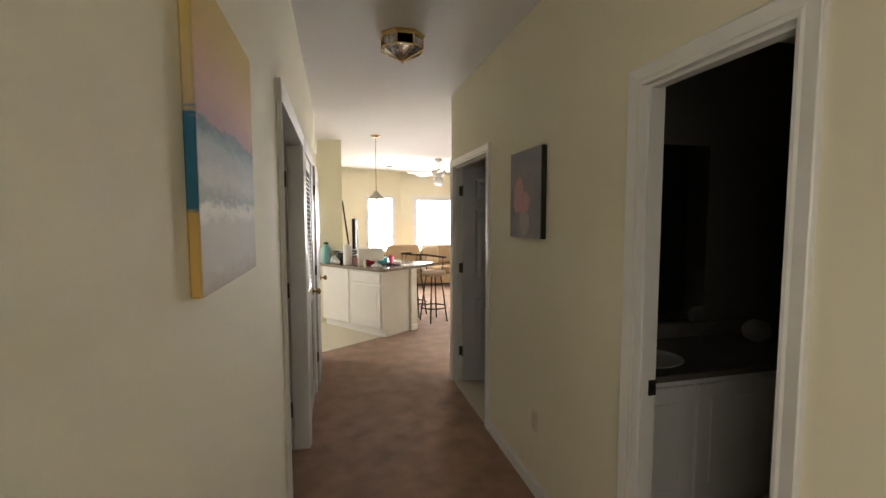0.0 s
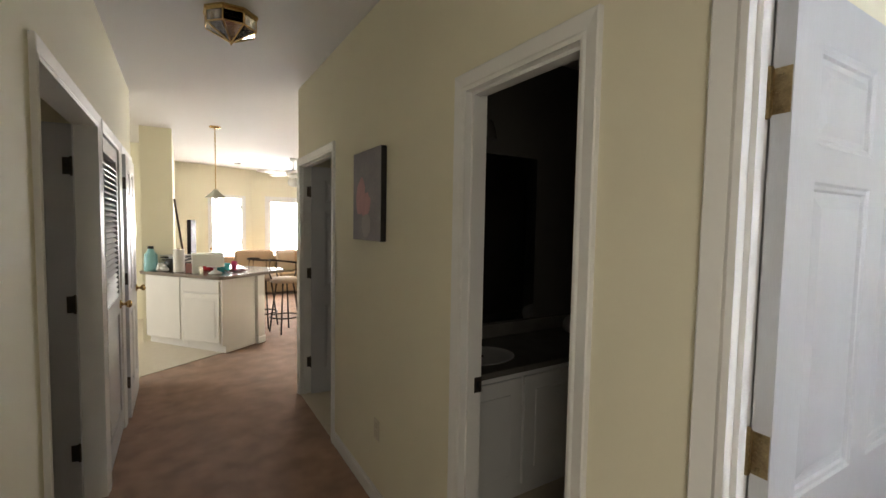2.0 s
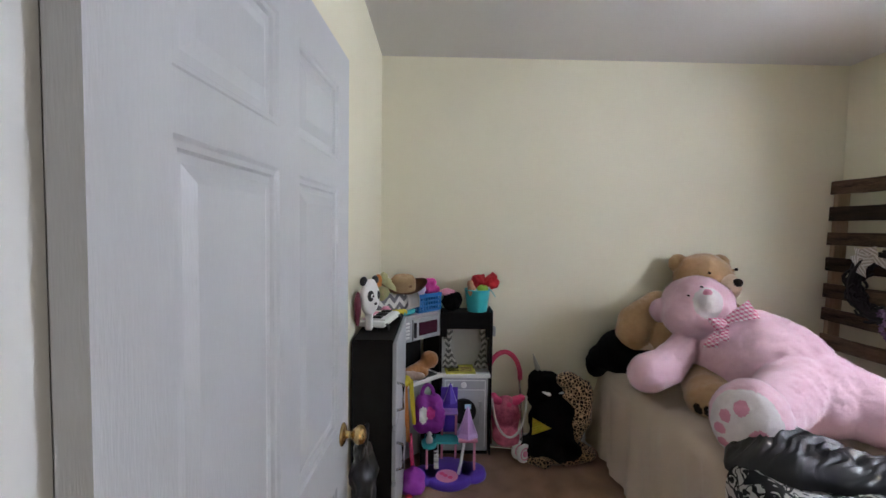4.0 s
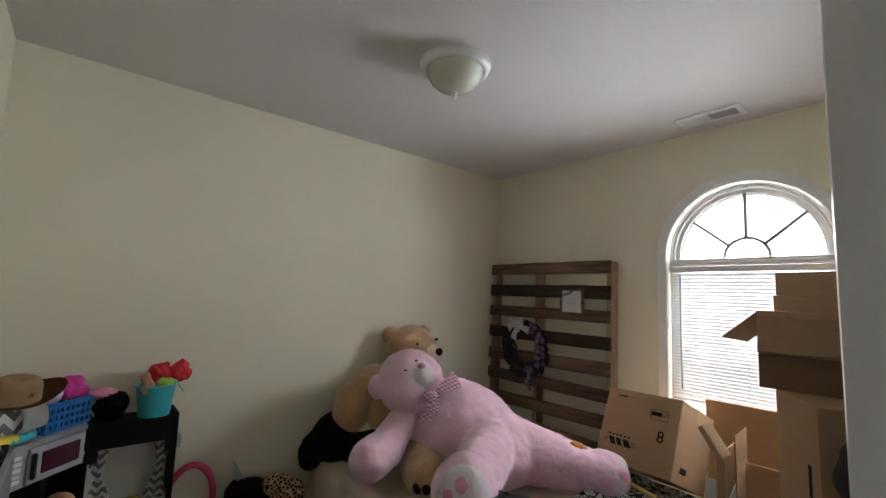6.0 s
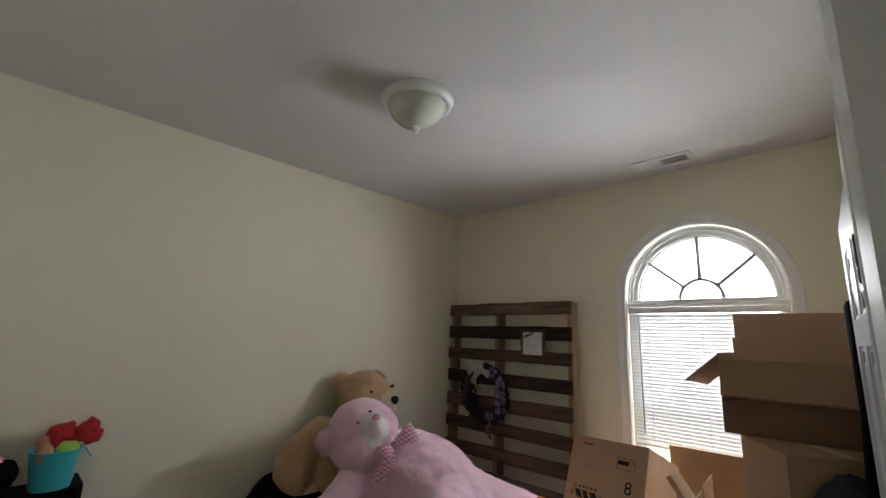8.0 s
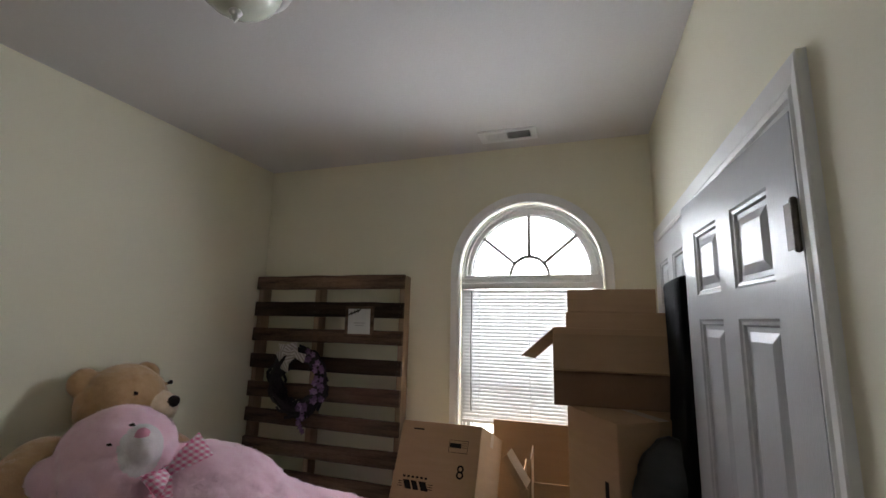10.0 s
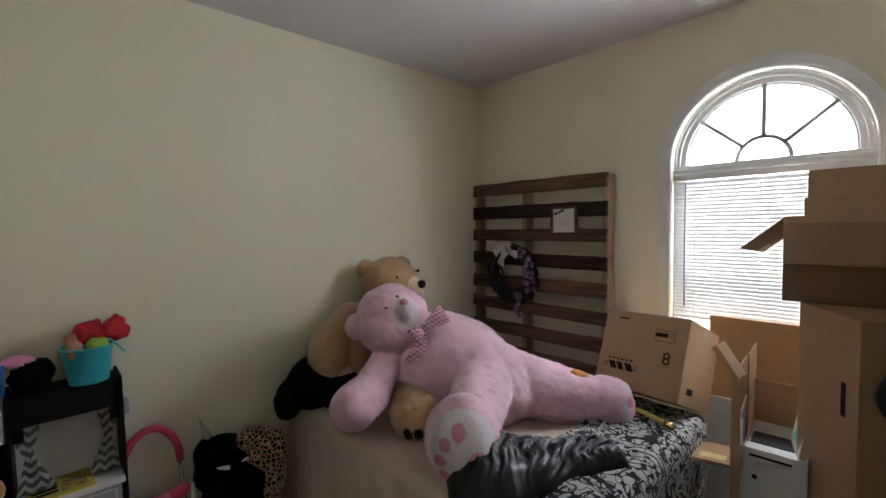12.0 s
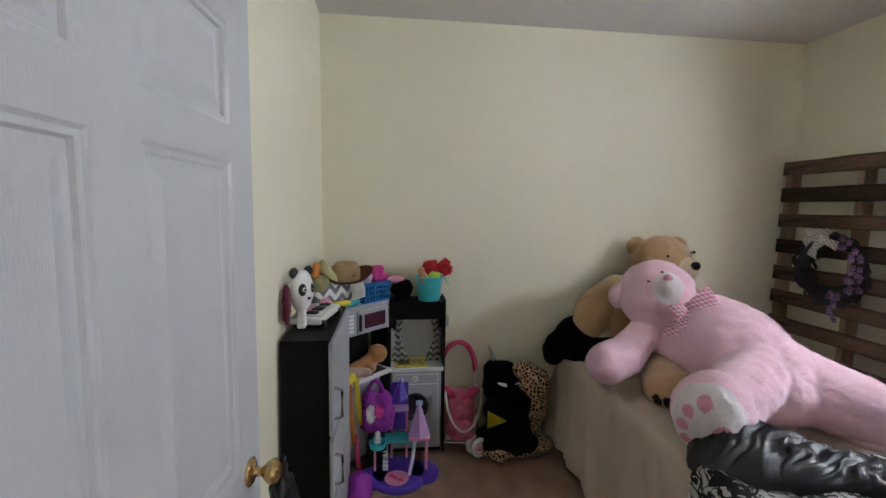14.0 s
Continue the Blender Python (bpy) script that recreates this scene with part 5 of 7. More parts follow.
mid("upper_shelf", [(0, ML, 0.0, 0.17, 0.975, 0.995), (0.09, 0.31, 0.17, 0.34, 0.975, 0.995)], GREY)
mid("microwave", [(0.01, ML - 0.01, 0.012, 0.16, 0.83, 0.974)], GREY, "silver play microwave")
mid("microwave_door", [(0.155, ML - 0.008, 0.0, 0.012, 0.836, 0.970)], GREY)
mid("microwave_window", [(0.205, 0.365, -0.003, 0.001, 0.862, 0.945)], surface("dark_red_window", (0.06, 0.015, 0.03), None, 20, 0.2))
mid("microwave_handle", [(0.162, 0.176, -0.016, 0.0, 0.855, 0.95)], BLACK)
for i in range(5):
    mid("keypad_button", [(0.025, 0.135, 0.006, 0.013, 0.852 + i * 0.022, 0.866 + i * 0.022)], WHITE, "", 0.002)
mid("back_panel", [(0.03, ML - 0.03, 0.155, 0.17, 0.03, 0.83)], DARKWOOD)
mid("side_panel", [(0, 0.012, 0.0, 0.155, 0.03, 0.83)], DARKWOOD)
mid("side_panel", [(ML - 0.012, ML, 0.0, 0.155, 0.03, 0.83)], DARKWOOD)
mid("worktop", [(0, ML, -0.03, 0.155, 0.56, 0.585)], WHITE)
mid("hob", [(0.22, 0.36, -0.015, 0.09, 0.585, 0.588)], BLACK)
mid("oven_door", [(0.02, ML - 0.02, 0.06, 0.078, 0.06, 0.54)], GREY)
# washing-machine bay on the other wall
RX = 4.365
world_part("washer_body", boxes((RX + 0.012, 4.54, 1.075, 1.385, 0.03, 0.55), bevel=0.003), DARKWOOD, kit)
world_part("washer_front", boxes((RX, RX + 0.012, 1.078, 1.382, 0.06, 0.55), bevel=0.003), GREY, kit, "silver play washing-machine front")
world_part("worktop", boxes((RX - 0.012, 4.54, 1.065, 1.39, 0.555, 0.58), bevel=0.003), WHITE, kit)
TURNX = Matrix.Rotation(radians(-90), 4, "Y")
world_part("washer_door", lathe(bmesh.new(), [(0.085, 0.0), (0.085, 0.012), (0.07, 0.014), (0.066, 0.004), (0.001, 0.002)], 28, Matrix.Translation((RX, 1.24, 0.33)) @ TURNX, caps=False), BLACK, kit, "round black washer door", True)
world_part("washer_dial", lathe(bmesh.new(), [(0.020, 0.0), (0.020, 0.010), (0.016, 0.013), (0.001, 0.013)], 16, Matrix.Translation((RX, 1.24, 0.505)) @ TURNX, caps=False), WHITE, kit)
bm = boxes((RX - 0.002, RX, 1.095, 1.365, 0.470, 0.474), (RX - 0.002, RX, 1.095, 1.099, 0.09, 0.535), (RX - 0.002, RX, 1.361, 1.365, 0.09, 0.535), (RX - 0.002, RX, 1.095, 1.365, 0.533, 0.537), (RX - 0.002, RX, 1.31, 1.345, 0.490, 0.512))
world_part("printed_outline", bm, WHITE, kit)
world_part("washer_handle", boxes((RX - 0.012, RX, 1.115, 1.140, 0.24, 0.40), bevel=0.003), GREY, kit)
world_part("side_panel", boxes((RX, 4.545, 1.055, 1.067, 0.03, 1.0), bevel=0.002), DARKWOOD, kit)
world_part("side_panel", boxes((RX, 4.545, 1.388, 1.400, 0.03, 1.0), bevel=0.002), DARKWOOD, kit)
world_part("back_panel", boxes((4.535, 4.545, 1.067, 1.388, 0.58, 0.88), bevel=0.001), WHITE, kit)
world_part("upper_panel", boxes((RX + 0.01, 4.545, 1.067, 1.388, 0.875, 0.985), (RX + 0.012, RX + 0.03, 1.067, 1.10, 0.82, 0.875), (RX + 0.012, RX + 0.03, 1.355, 1.388, 0.82, 0.875), bevel=0.002), DARKWOOD, kit, "black upper panel with a pale window arch")
for ya, yb in ((1.085, 1.165), (1.285, 1.375)):
    bm = bmesh.new()
    s = 1 if ya < 1.2 else -1
    draped(bm, ya, yb, 0.60, 0.87, lambda u, v: (4.42 + 0.008 * math.sin(u * 260), (ya + yb) / 2 + s * -0.03 * (v - 0.6) / 0.27 + (u - (ya + yb) / 2) * (0.25 + 0.95 * abs(v - 0.745) / 0.13), v), 10, 12)
    bmesh.ops.solidify(bm, geom=bm.faces, thickness=0.003)
    world_part("play_curtain", bm, CHEVRON_Y, kit, "grey chevron play curtain", True)
world_part("phone_hook", boxes((RX + 0.01, RX + 0.05, 1.035, 1.055, 0.83, 0.89), bevel=0.003), GREY, kit)

# ---- toys on and in the kitchen ----
book = thing("picture_book", 4.44, 1.265, 0.58, "yellow picture book lying on the play worktop", "book", 4)
part("cover", boxes((-0.085, 0.085, -0.10, 0.10, 0.0, 0.010), bevel=0.002), surface("yellow_book_cover", (0.62, 0.56, 0.09), (0.50, 0.45, 0.06), 30, 0.5, spread=0.08), book)
part("cover_picture", boxes((-0.06, 0.03, -0.08, 0.0, 0.010, 0.0106)), surface("brown_print", (0.25, 0.12, 0.05), (0.5, 0.42, 0.1), 60, 0.5, spread=0.05), book)
part("cover_lettering", boxes(*[(-0.05 + 0.03 * i, -0.03 + 0.03 * i, 0.01, 0.085, 0.010, 0.0106) for i in range(3)]), INK, book)

bk = thing("toy_bucket", 4.43, 1.155, 0.987, "turquoise metal bucket full of toys", "bucket")
part("bucket_wall", lathe(bmesh.new(), [(0.001, 0.0), (0.064, 0.0), (0.066, 0.006), (0.084, 0.140), (0.088, 0.143), (0.088, 0.149), (0.082, 0.149), (0.062, 0.012), (0.001, 0.010)], 28, caps=False), TEAL, bk, "", True)
part("bucket_handle", tube(bmesh.new(), [(0.02 * math.sin(a), -0.089 - 0.035 * math.sin(a), 0.142 - 0.05 * math.sin(a)) for a in [math.pi * i / 8 for i in range(9)]], 0.003, 6), TEAL, bk, "", True)
rnd = random.Random(5)
soft_thing("plush_toy", [egg((4.42 + rnd.uniform(-0.035, 0.035), 1.105 + rnd.uniform(-0.075, 0.07), 1.185 + rnd.uniform(-0.02, 0.035)), rnd.uniform(0.016, 0.032)) for k in range(26)] + [egg((4.42, 1.11, 1.18), (0.045, 0.065, 0.03))], [RED], "red ruffled cloth flower on top of the bucket", "toy", voxel=0.006, smooth=2, rough=0.004, rough_scale=60, fold=0.012, fold_scale=40)
soft_thing("plush_toy", [egg((4.385, 1.125, 1.145), (0.035, 0.04, 0.03))], [GREEN], "lime green plush toy in the bucket", "toy", voxel=0.007)
soft_thing("plush_toy", [egg((4.39, 1.195, 1.13), (0.035, 0.03, 0.05)), egg((4.40, 1.20, 1.17), 0.028)], [surface("peach_doll_cloth", (0.55, 0.30, 0.18), (0.30, 0.14, 0.08), 30, 0.8)], "peach cloth doll in the bucket", "toy", voxel=0.007)

bt = thing("toy_basket", 4.395, 1.520, 0.995, "blue pierced plastic basket of toys", "basket", -45)
part("basket_floor", boxes((-0.095, 0.095, -0.07, 0.07, 0, 0.005)), BLUE, bt)
def bars(name, spec, spots_at):
    """The same bar at several places of the basket."""
    me = None
    for p in spots_at:
        k = part(name, boxes(spec), BLUE, bt) if me is None else new(name, me)
        me = k.data
        k.parent, k.location = bt, p


sides = (-1, 1)
bars("rail", (-0.10, 0.10, -0.003, 0.003, 0, 0.012), [(0, s * 0.072, z) for s in sides for z in (0.004, 0.035, 0.065)])
bars("rim", (-0.104, 0.104, -0.004, 0.004, 0, 0.024), [(0, s * 0.072, 0.095) for s in sides])
bars("upright", (-0.006, 0.006, -0.0025, 0.0025, 0, 0.111), [(-0.094 + i * 0.0235, s * 0.072, 0.004) for s in sides for i in range(9)])
bars("end_rail", (-0.003, 0.003, -0.069, 0.069, 0, 0.012), [(s * 0.10, 0, z) for s in sides for z in (0.004, 0.035, 0.065)])
bars("end_rim", (-0.004, 0.004, -0.069, 0.069, 0, 0.024), [(s * 0.10, 0, 0.095) for s in sides])
bars("end_upright", (-0.0025, 0.0025, -0.006, 0.006, 0, 0.111), [(s * 0.10, -0.063 + i * 0.0252, 0.004) for s in sides for i in range(6)])
soft_thing("plush_toy", [egg((4.36, 1.545, 1.14), (0.05, 0.05, 0.045)), egg((4.34, 1.57, 1.165), 0.036)], [surface("lavender_plush", (0.55, 0.42, 0.62), (0.65, 0.6, 0.66), 40, 0.9)], "lavender and white plush toy in the basket", "toy", voxel=0.008)
soft_thing("plush_toy", [egg((4.42, 1.485, 1.15), (0.05, 0.05, 0.05)), egg((4.45, 1.45, 1.13), (0.04, 0.05, 0.03)), egg((4.41, 1.455, 1.18), 0.026)], [MAGENTA], "magenta plush toy in the basket", "toy", voxel=0.008, fold=0.01, fold_scale=30)
soft_thing("toy_hat", [egg((4.45, 1.32, 1.05), (0.05, 0.07, 0.07)), egg((4.44, 1.36, 1.11), (0.03, 0.06, 0.025), (0, 0, 0), 1)], [BLACKCLOTH, PINKPL], "black frilled toy hat beside the basket", "hat", voxel=0.008, fold=0.015, fold_scale=30)

tote = thing("tote_bag", 4.19, 1.700, 0.995, "grey and white chevron fabric storage bag", "bag", -38)
bm = bmesh.new()
box(bm, -0.165, 0.150, -0.060, 0.065, 0.0, 0.160, bevel=0.02, seg=2)
bmesh.ops.subdivide_edges(bm, edges=bm.edges, cuts=3, use_grid_fill=True)
for v in bm.verts:
    v.co += 0.012 * noise.noise_vector(v.co * 13)
part("bag_body", bm, CHEVRON, tote, "", True)
bm = bmesh.new()
draped(bm, 0.02, 0.13, 0.0, 0.12, lambda u, v: (u + v * 0.3, -0.08 - 0.015 * math.sin(v * 26), 0.165 - v), 4, 8)
bmesh.ops.solidify(bm, geom=bm.faces, thickness=0.004)
part("bag_strap", bm, surface("cream_webbing", (0.66, 0.63, 0.58), None, 20, 0.9), tote, "", True)
hat = thing("cowboy_hat", 4.20, 1.64, 1.16, "tan felt toy cowboy hat with a star", "hat", -58, rx=16)
hat.scale = (0.86, 0.86, 0.80)
bm = bmesh.new()
n = 32
rows = []
for r, z, curl in ((0.001, 0.006, 0), (0.085, 0.006, 0), (0.115, 0.002, 0.25), (0.135, 0.006, 0.7), (0.150, 0.016, 1.3)):
    rows.append([bm.verts.new((1.25 * r * math.cos(2 * math.pi * i / n), 0.75 * r * math.sin(2 * math.pi * i / n), z + curl * 0.045 * abs(math.cos(2 * math.pi * i / n)) ** 2)) for i in range(n)])
for a, b in zip(rows, rows[1:]):
    for i in range(n):
        bm.faces.new((a[i], a[(i + 1) % n], b[(i + 1) % n], b[i]))
bmesh.ops.solidify(bm, geom=bm.faces, thickness=0.004)
part("brim", bm, BROWNHAT, hat, "brown hat brim", True)
part("crown", lathe(bmesh.new(), [(0.088, 0.006), (0.086, 0.035), (0.080, 0.080), (0.064, 0.108), (0.040, 0.112), (0.018, 0.098), (0.001, 0.094)], 24, Matrix.Diagonal((1.15, 0.85, 1, 1)), caps=False), STRAW, hat, "", True)
star = bmesh.new()
vs = [star.verts.new(((0.016 if i % 2 == 0 else 0.007) * math.sin(math.pi * i / 5), 0, (0.016 if i % 2 == 0 else 0.007) * math.cos(math.pi * i / 5))) for i in range(10)]
star.faces.new(vs)
bmesh.ops.solidify(star, geom=star.faces, thickness=0.002)
st = part("star", star, BROWNHAT, hat)
st.location = (0.02, -0.076, 0.055)
soft_thing("plush_toy", [egg((4.11, 1.755, 1.165), (0.06, 0.045, 0.045)), egg((4.05, 1.765, 1.155), 0.045), egg((4.15, 1.70, 1.155), (0.05, 0.03, 0.03))], [surface("faded_plush", (0.36, 0.25, 0.14), (0.22, 0.30, 0.12), 22, 0.9)], "faded brown and green plush toys on the bag", "toy", voxel=0.009, fold=0.015, fold_scale=20)
soft_thing("toy_blaster", limb((4.08, 1.70, 1.03), (4.17, 1.625, 1.025), 0.026, 0.022, 0, 5) + limb((4.16, 1.63, 1.018), (4.22, 1.575, 1.02), 0.02, 0.02, 1, 4) + [egg((4.04, 1.72, 1.06), (0.05, 0.03, 0.025), (0, 0, 0), 2)], [YELLOW, TEAL, PINKPL],
           "yellow and turquoise plastic toy on the shelf", "toy", voxel=0.008)

soft_thing("plush_toy", limb((4.14, 1.70, 1.17), (4.10, 1.735, 1.23), 0.034, 0.026, 0, 5) + [egg((4.085, 1.74, 1.245), (0.036, 0.03, 0.028))], [surface("pale_olive_plush", (0.46, 0.44, 0.22), (0.36, 0.33, 0.16), 24, 0.9, 0.5, 160)], "pale olive plush toy on the fabric bag", "toy", voxel=0.008, fold=0.01, fold_scale=24)
soft_thing("plush_toy", [egg((4.06, 1.765, 1.235), (0.030, 0.022, 0.034)), egg((4.05, 1.77, 1.20), (0.028, 0.022, 0.03))], [ORANGE], "orange plush toy behind the fabric bag", "toy", voxel=0.008)
tag = thing("toy_phone", 4.305, 1.575, 1.145, "white toy phone lying on the basket", "toy", -45, rx=55)
part("phone_body", boxes((-0.045, 0.045, -0.008, 0.008, -0.03, 0.03), bevel=0.007, seg=2), WHITE, tag)
part("phone_dial", lathe(bmesh.new(), [(0.020, 0.0), (0.019, 0.003), (0.001, 0.003)], 18, Matrix.Translation((0.01, -0.008, 0)) @ Matrix.Rotation(radians(90), 4, "X"), caps=False), GREY, tag)
bm = boxes((4.22, 4.30, 1.50, 1.58, 0.588, 0.591))
bmesh.ops.rotate(bm, verts=bm.verts, cent=(4.26, 1.54, 0.59), matrix=Matrix.Rotation(radians(20), 3, "Z"))
tagged(part("picture_card", bm, surface("dark_photo_print", (0.05, 0.05, 0.06), (0.12, 0.11, 0.12), 40, 0.3), None), "dark printed card lying on the play worktop", "card")

# panda keyboard on the black cabinet
pk = thing("toy_keyboard", 3.79, 1.722, 1.035, "white panda-shaped toy keyboard", "toy piano", 80)
part("keyboard_body", boxes((-0.070, 0.070, -0.145, 0.145, 0.016, 0.046), bevel=0.010, seg=2), WHITE, pk)
me = None
for i in range(10):
    k = part("white_key", boxes((-0.036, 0.036, -0.0105, 0.0105, 0, 0.006), bevel=0.0015), WHITE, pk) if me is None else new("white_key", me)
    me = k.data
    k.parent, k.location = pk, (-0.026, -0.105 + i * 0.0228, 0.046)
me = None
for i in (0, 1, 3, 4, 5, 7, 8):
    k = part("black_key", boxes((-0.024, 0.024, -0.006, 0.006, 0, 0.011), bevel=0.0015), BLACK, pk) if me is None else new("black_key", me)
    me = k.data
    k.parent, k.location = pk, (-0.012, -0.094 + i * 0.0228, 0.048)
for y in (-0.115, 0.115):
    part("paw_foot", lathe(bmesh.new(), [(0.028, -0.03), (0.032, 0.0), (0.028, 0.03), (0.014, 0.038), (0.001, 0.039)], 16, Matrix.Translation((-0.055, y, 0.012)) @ Matrix.Rotation(radians(90), 4, "X") @ Matrix.Diagonal((1, 0.8, 0.6, 1)), caps=False), BLACK, pk, "", True)
part("button_strip", boxes((0.030, 0.052, -0.09, 0.11, 0.046, 0.049), bevel=0.001), PINKPL, pk)
# the head stands up at the far end, turned to the room
PH = Matrix.Translation((3.625, 1.750, 1.205)) @ Matrix.Rotation(radians(-36), 4, "Z") @ Matrix.Rotation(radians(90), 4, "X")
world_part("panda_head", lathe(bmesh.new(), [(0.001, -0.022), (0.050, -0.020), (0.066, -0.008), (0.068, 0.006), (0.056, 0.018), (0.030, 0.024), (0.001, 0.026)], 36, PH @ Matrix.Diagonal((0.80, 1.30, 1.25, 1)), caps=False), WHITE, pk, "white panda head", True)
world_part("panda_neck", boxes((3.610, 3.648, 1.735, 1.770, 1.045, 1.150), bevel=0.008, seg=2), WHITE, pk)
for u, v, r, sq, d, nm, mt in ((-0.038, 0.078, 0.023, 1.0, -0.004, "ear", BLACK), (0.038, 0.078, 0.023, 1.0, -0.004, "ear", BLACK), (-0.018, 0.008, 0.021, 1.45, 0.021, "eye_patch", BLACK), (0.030, 0.008, 0.017, 1.45, 0.018, "eye_patch", BLACK),
                               (-0.016, 0.010, 0.010, 1.0, 0.028, "eye", WHITE), (-0.016, 0.010, 0.006, 1.0, 0.033, "pupil", BLACK), (0.010, -0.030, 0.009, 0.8, 0.025, "nose", BLACK)):
    world_part(nm, lathe(bmesh.new(), [(0.001, -0.004), (r * 0.9, -0.003), (r, 0.003), (r * 0.8, 0.010), (r * 0.4, 0.0125), (0.001, 0.013)], 24, PH @ Matrix.Translation((u, v, d)) @ Matrix.Diagonal((1, sq, 1, 1)), caps=False), mt, pk, "", True)
soft_thing("plush_toy", [egg((3.56, 1.795, 1.16), (0.04, 0.016, 0.09))], [surface("wine_red_cloth", (0.12, 0.012, 0.03), None, 15, 0.85, 0.3)], "wine red cloth toy behind the keyboard", "toy", voxel=0.009)

# plush dogs on the play worktop
soft_thing("plush_toy", limb((4.22, 1.62, 0.620), (4.32, 1.53, 0.640), 0.034, 0.036, 0, 7) + [egg((4.36, 1.47, 0.675), (0.060, 0.060, 0.058)), egg((4.30, 1.50, 0.61), (0.05, 0.03, 0.028)), egg((4.40, 1.43, 0.66), (0.03, 0.03, 0.03))], [surface("orange_plush", (0.48, 0.22, 0.07), (0.34, 0.15, 0.05), 26, 0.95, 0.7, 200, sheen=0.4)],
           "orange-brown plush dog on the play worktop", "toy", voxel=0.009, rough=0.004, rough_scale=60)
soft_thing("plush_toy", limb((4.13, 1.66, 0.62), (4.23, 1.58, 0.61), 0.042, 0.036, 0, 5) + [egg((4.15, 1.67, 0.68), (0.05, 0.05, 0.04)), egg((4.24, 1.54, 0.605), (0.04, 0.05, 0.025))], [surface("dusty_plush", (0.40, 0.29, 0.23), (0.32, 0.22, 0.17), 26, 0.95, 0.6, 200, sheen=0.4)],
           "dusty brown plush toy on the play worktop", "toy", voxel=0.009, rough=0.004, rough_scale=60)

# cloths hanging from the kitchen's front
for nm, x0, y0, w, zt, zb, mat, lab in (("play_scarf", 4.085, 1.605, 0.06, 0.60, 0.26, ORANGE, "orange cloth hanging from the play kitchen"), ("play_scarf", 4.155, 1.575, 0.115, 0.61, 0.34, YELLOW, "yellow cloth pennant hanging from the play kitchen"),
                                        ("play_scarf", 4.11, 1.575, 0.03, 0.30, 0.04, HOTPINK, "pink ribbon hanging from the play kitchen")):
    bm = bmesh.new()
    draped(bm, 0, 1, 0, 1, lambda u, v: (x0 + (u - 0.5) * w * (1.1 - 0.75 * v), y0 + 0.012 * math.sin(u * 9 + v * 3) - 0.02 * v, zt + (zb - zt) * v), 10, 10)
    bmesh.ops.solidify(bm, geom=bm.faces, thickness=0.004)
    ob = part(nm, bm, mat, None, "", True)
    tagged(ob, lab, "cloth")
soft_thing("plush_toy", [egg((4.13, 1.605, 0.615), (0.035, 0.03, 0.03)), egg((4.10, 1.62, 0.60), 0.03)], [YELLOW], "small yellow plush toy on the worktop's edge", "toy", voxel=0.007, fold=0.01, fold_scale=30)

# purple backpack
bp_ = thing("backpack", 4.27, 1.46, 0.20, "purple child's backpack with a white cat print", "backpack")
soft_part("pack_body", [egg((4.28, 1.465 + dy, z), (0.06, 0.055, 0.06)) for dy, z in ((-0.045, 0.28), (0.05, 0.28), (0.0, 0.28), (-0.05, 0.35), (0.055, 0.35), (0.0, 0.36), (-0.035, 0.42), (0.04, 0.42))], [PURPLE, WHITE, MAGENTA], bp_, "", voxel=0.009, fold=0.01, fold_scale=14,
          dyed=[egg((4.21, 1.500, 0.36), (0.08, 0.030, 0.055), (0, 0, 0), 1), egg((4.21, 1.455, 0.37), (0.08, 0.028, 0.042), (0, 0, 0), 2)])
world_part("pack_handle", tube(bmesh.new(), [(4.27, 1.475 - 0.04 * math.cos(a), 0.455 + 0.085 * math.sin(a)) for a in [math.pi * i / 10 for i in range(11)]], 0.012, 8), PURPLE, bp_, "", True)
world_part("pack_stand", boxes((4.22, 4.33, 1.41, 1.52, 0.0, 0.20), bevel=0.01), DARKWOOD, bp_)

# toy castle
cs = thing("toy_castle", 4.20, 1.33, 0, "purple and pink plastic toy castle playset", "toy castle")
bm = bmesh.new()
for cx, cy, r in ((-0.03, 0.01, 0.160), (-0.02, -0.13, 0.095), (-0.05, 0.14, 0.090)):
    lathe(bm, [(r, 0.0), (r + 0.004, 0.012), (r - 0.004, 0.038), (r - 0.014, 0.043), (0.001, 0.043)], 32, Matrix.Translation((cx, cy, 0)))
part("base", bm, VIOLET, cs, "violet plastic base", True)
part("rug", lathe(bmesh.new(), [(0.068, 0.0), (0.066, 0.003), (0.001, 0.003)], 28, Matrix.Translation((-0.10, 0.02, 0.043)), caps=False), PINKPL, cs, "pink printed disc")
for dx, dy in ((0.02, 0.03), (-0.02, -0.02), (0.0, 0.01)):
    part("rug_print", lathe(bmesh.new(), [(0.016, 0), (0.001, 0.001)], 10, Matrix.Translation((-0.10 + dx, 0.02 + dy, 0.0465))), HOTPINK, cs)
for px, py, h in ((0.06, 0.15, 0.20), (0.10, 0.05, 0.36), (0.10, -0.04, 0.36), (-0.03, -0.15, 0.22), (0.07, -0.16, 0.22), (-0.02, 0.145, 0.18)):
    part("pillar", boxes((px - 0.007, px + 0.007, py - 0.007, py + 0.007, 0.04, h), bevel=0.002), PINKPL, cs)
part("turquoise_deck", boxes((0.0, 0.11, -0.06, 0.17, 0.185, 0.20), bevel=0.005, seg=2), TEAL, cs)
part("pool", lathe(bmesh.new(), [(0.045, 0.0), (0.05, 0.03), (0.046, 0.032), (0.04, 0.008), (0.001, 0.006)], 20, Matrix.Translation((-0.01, 0.13, 0.18)), caps=False), TEAL, cs, "", True)
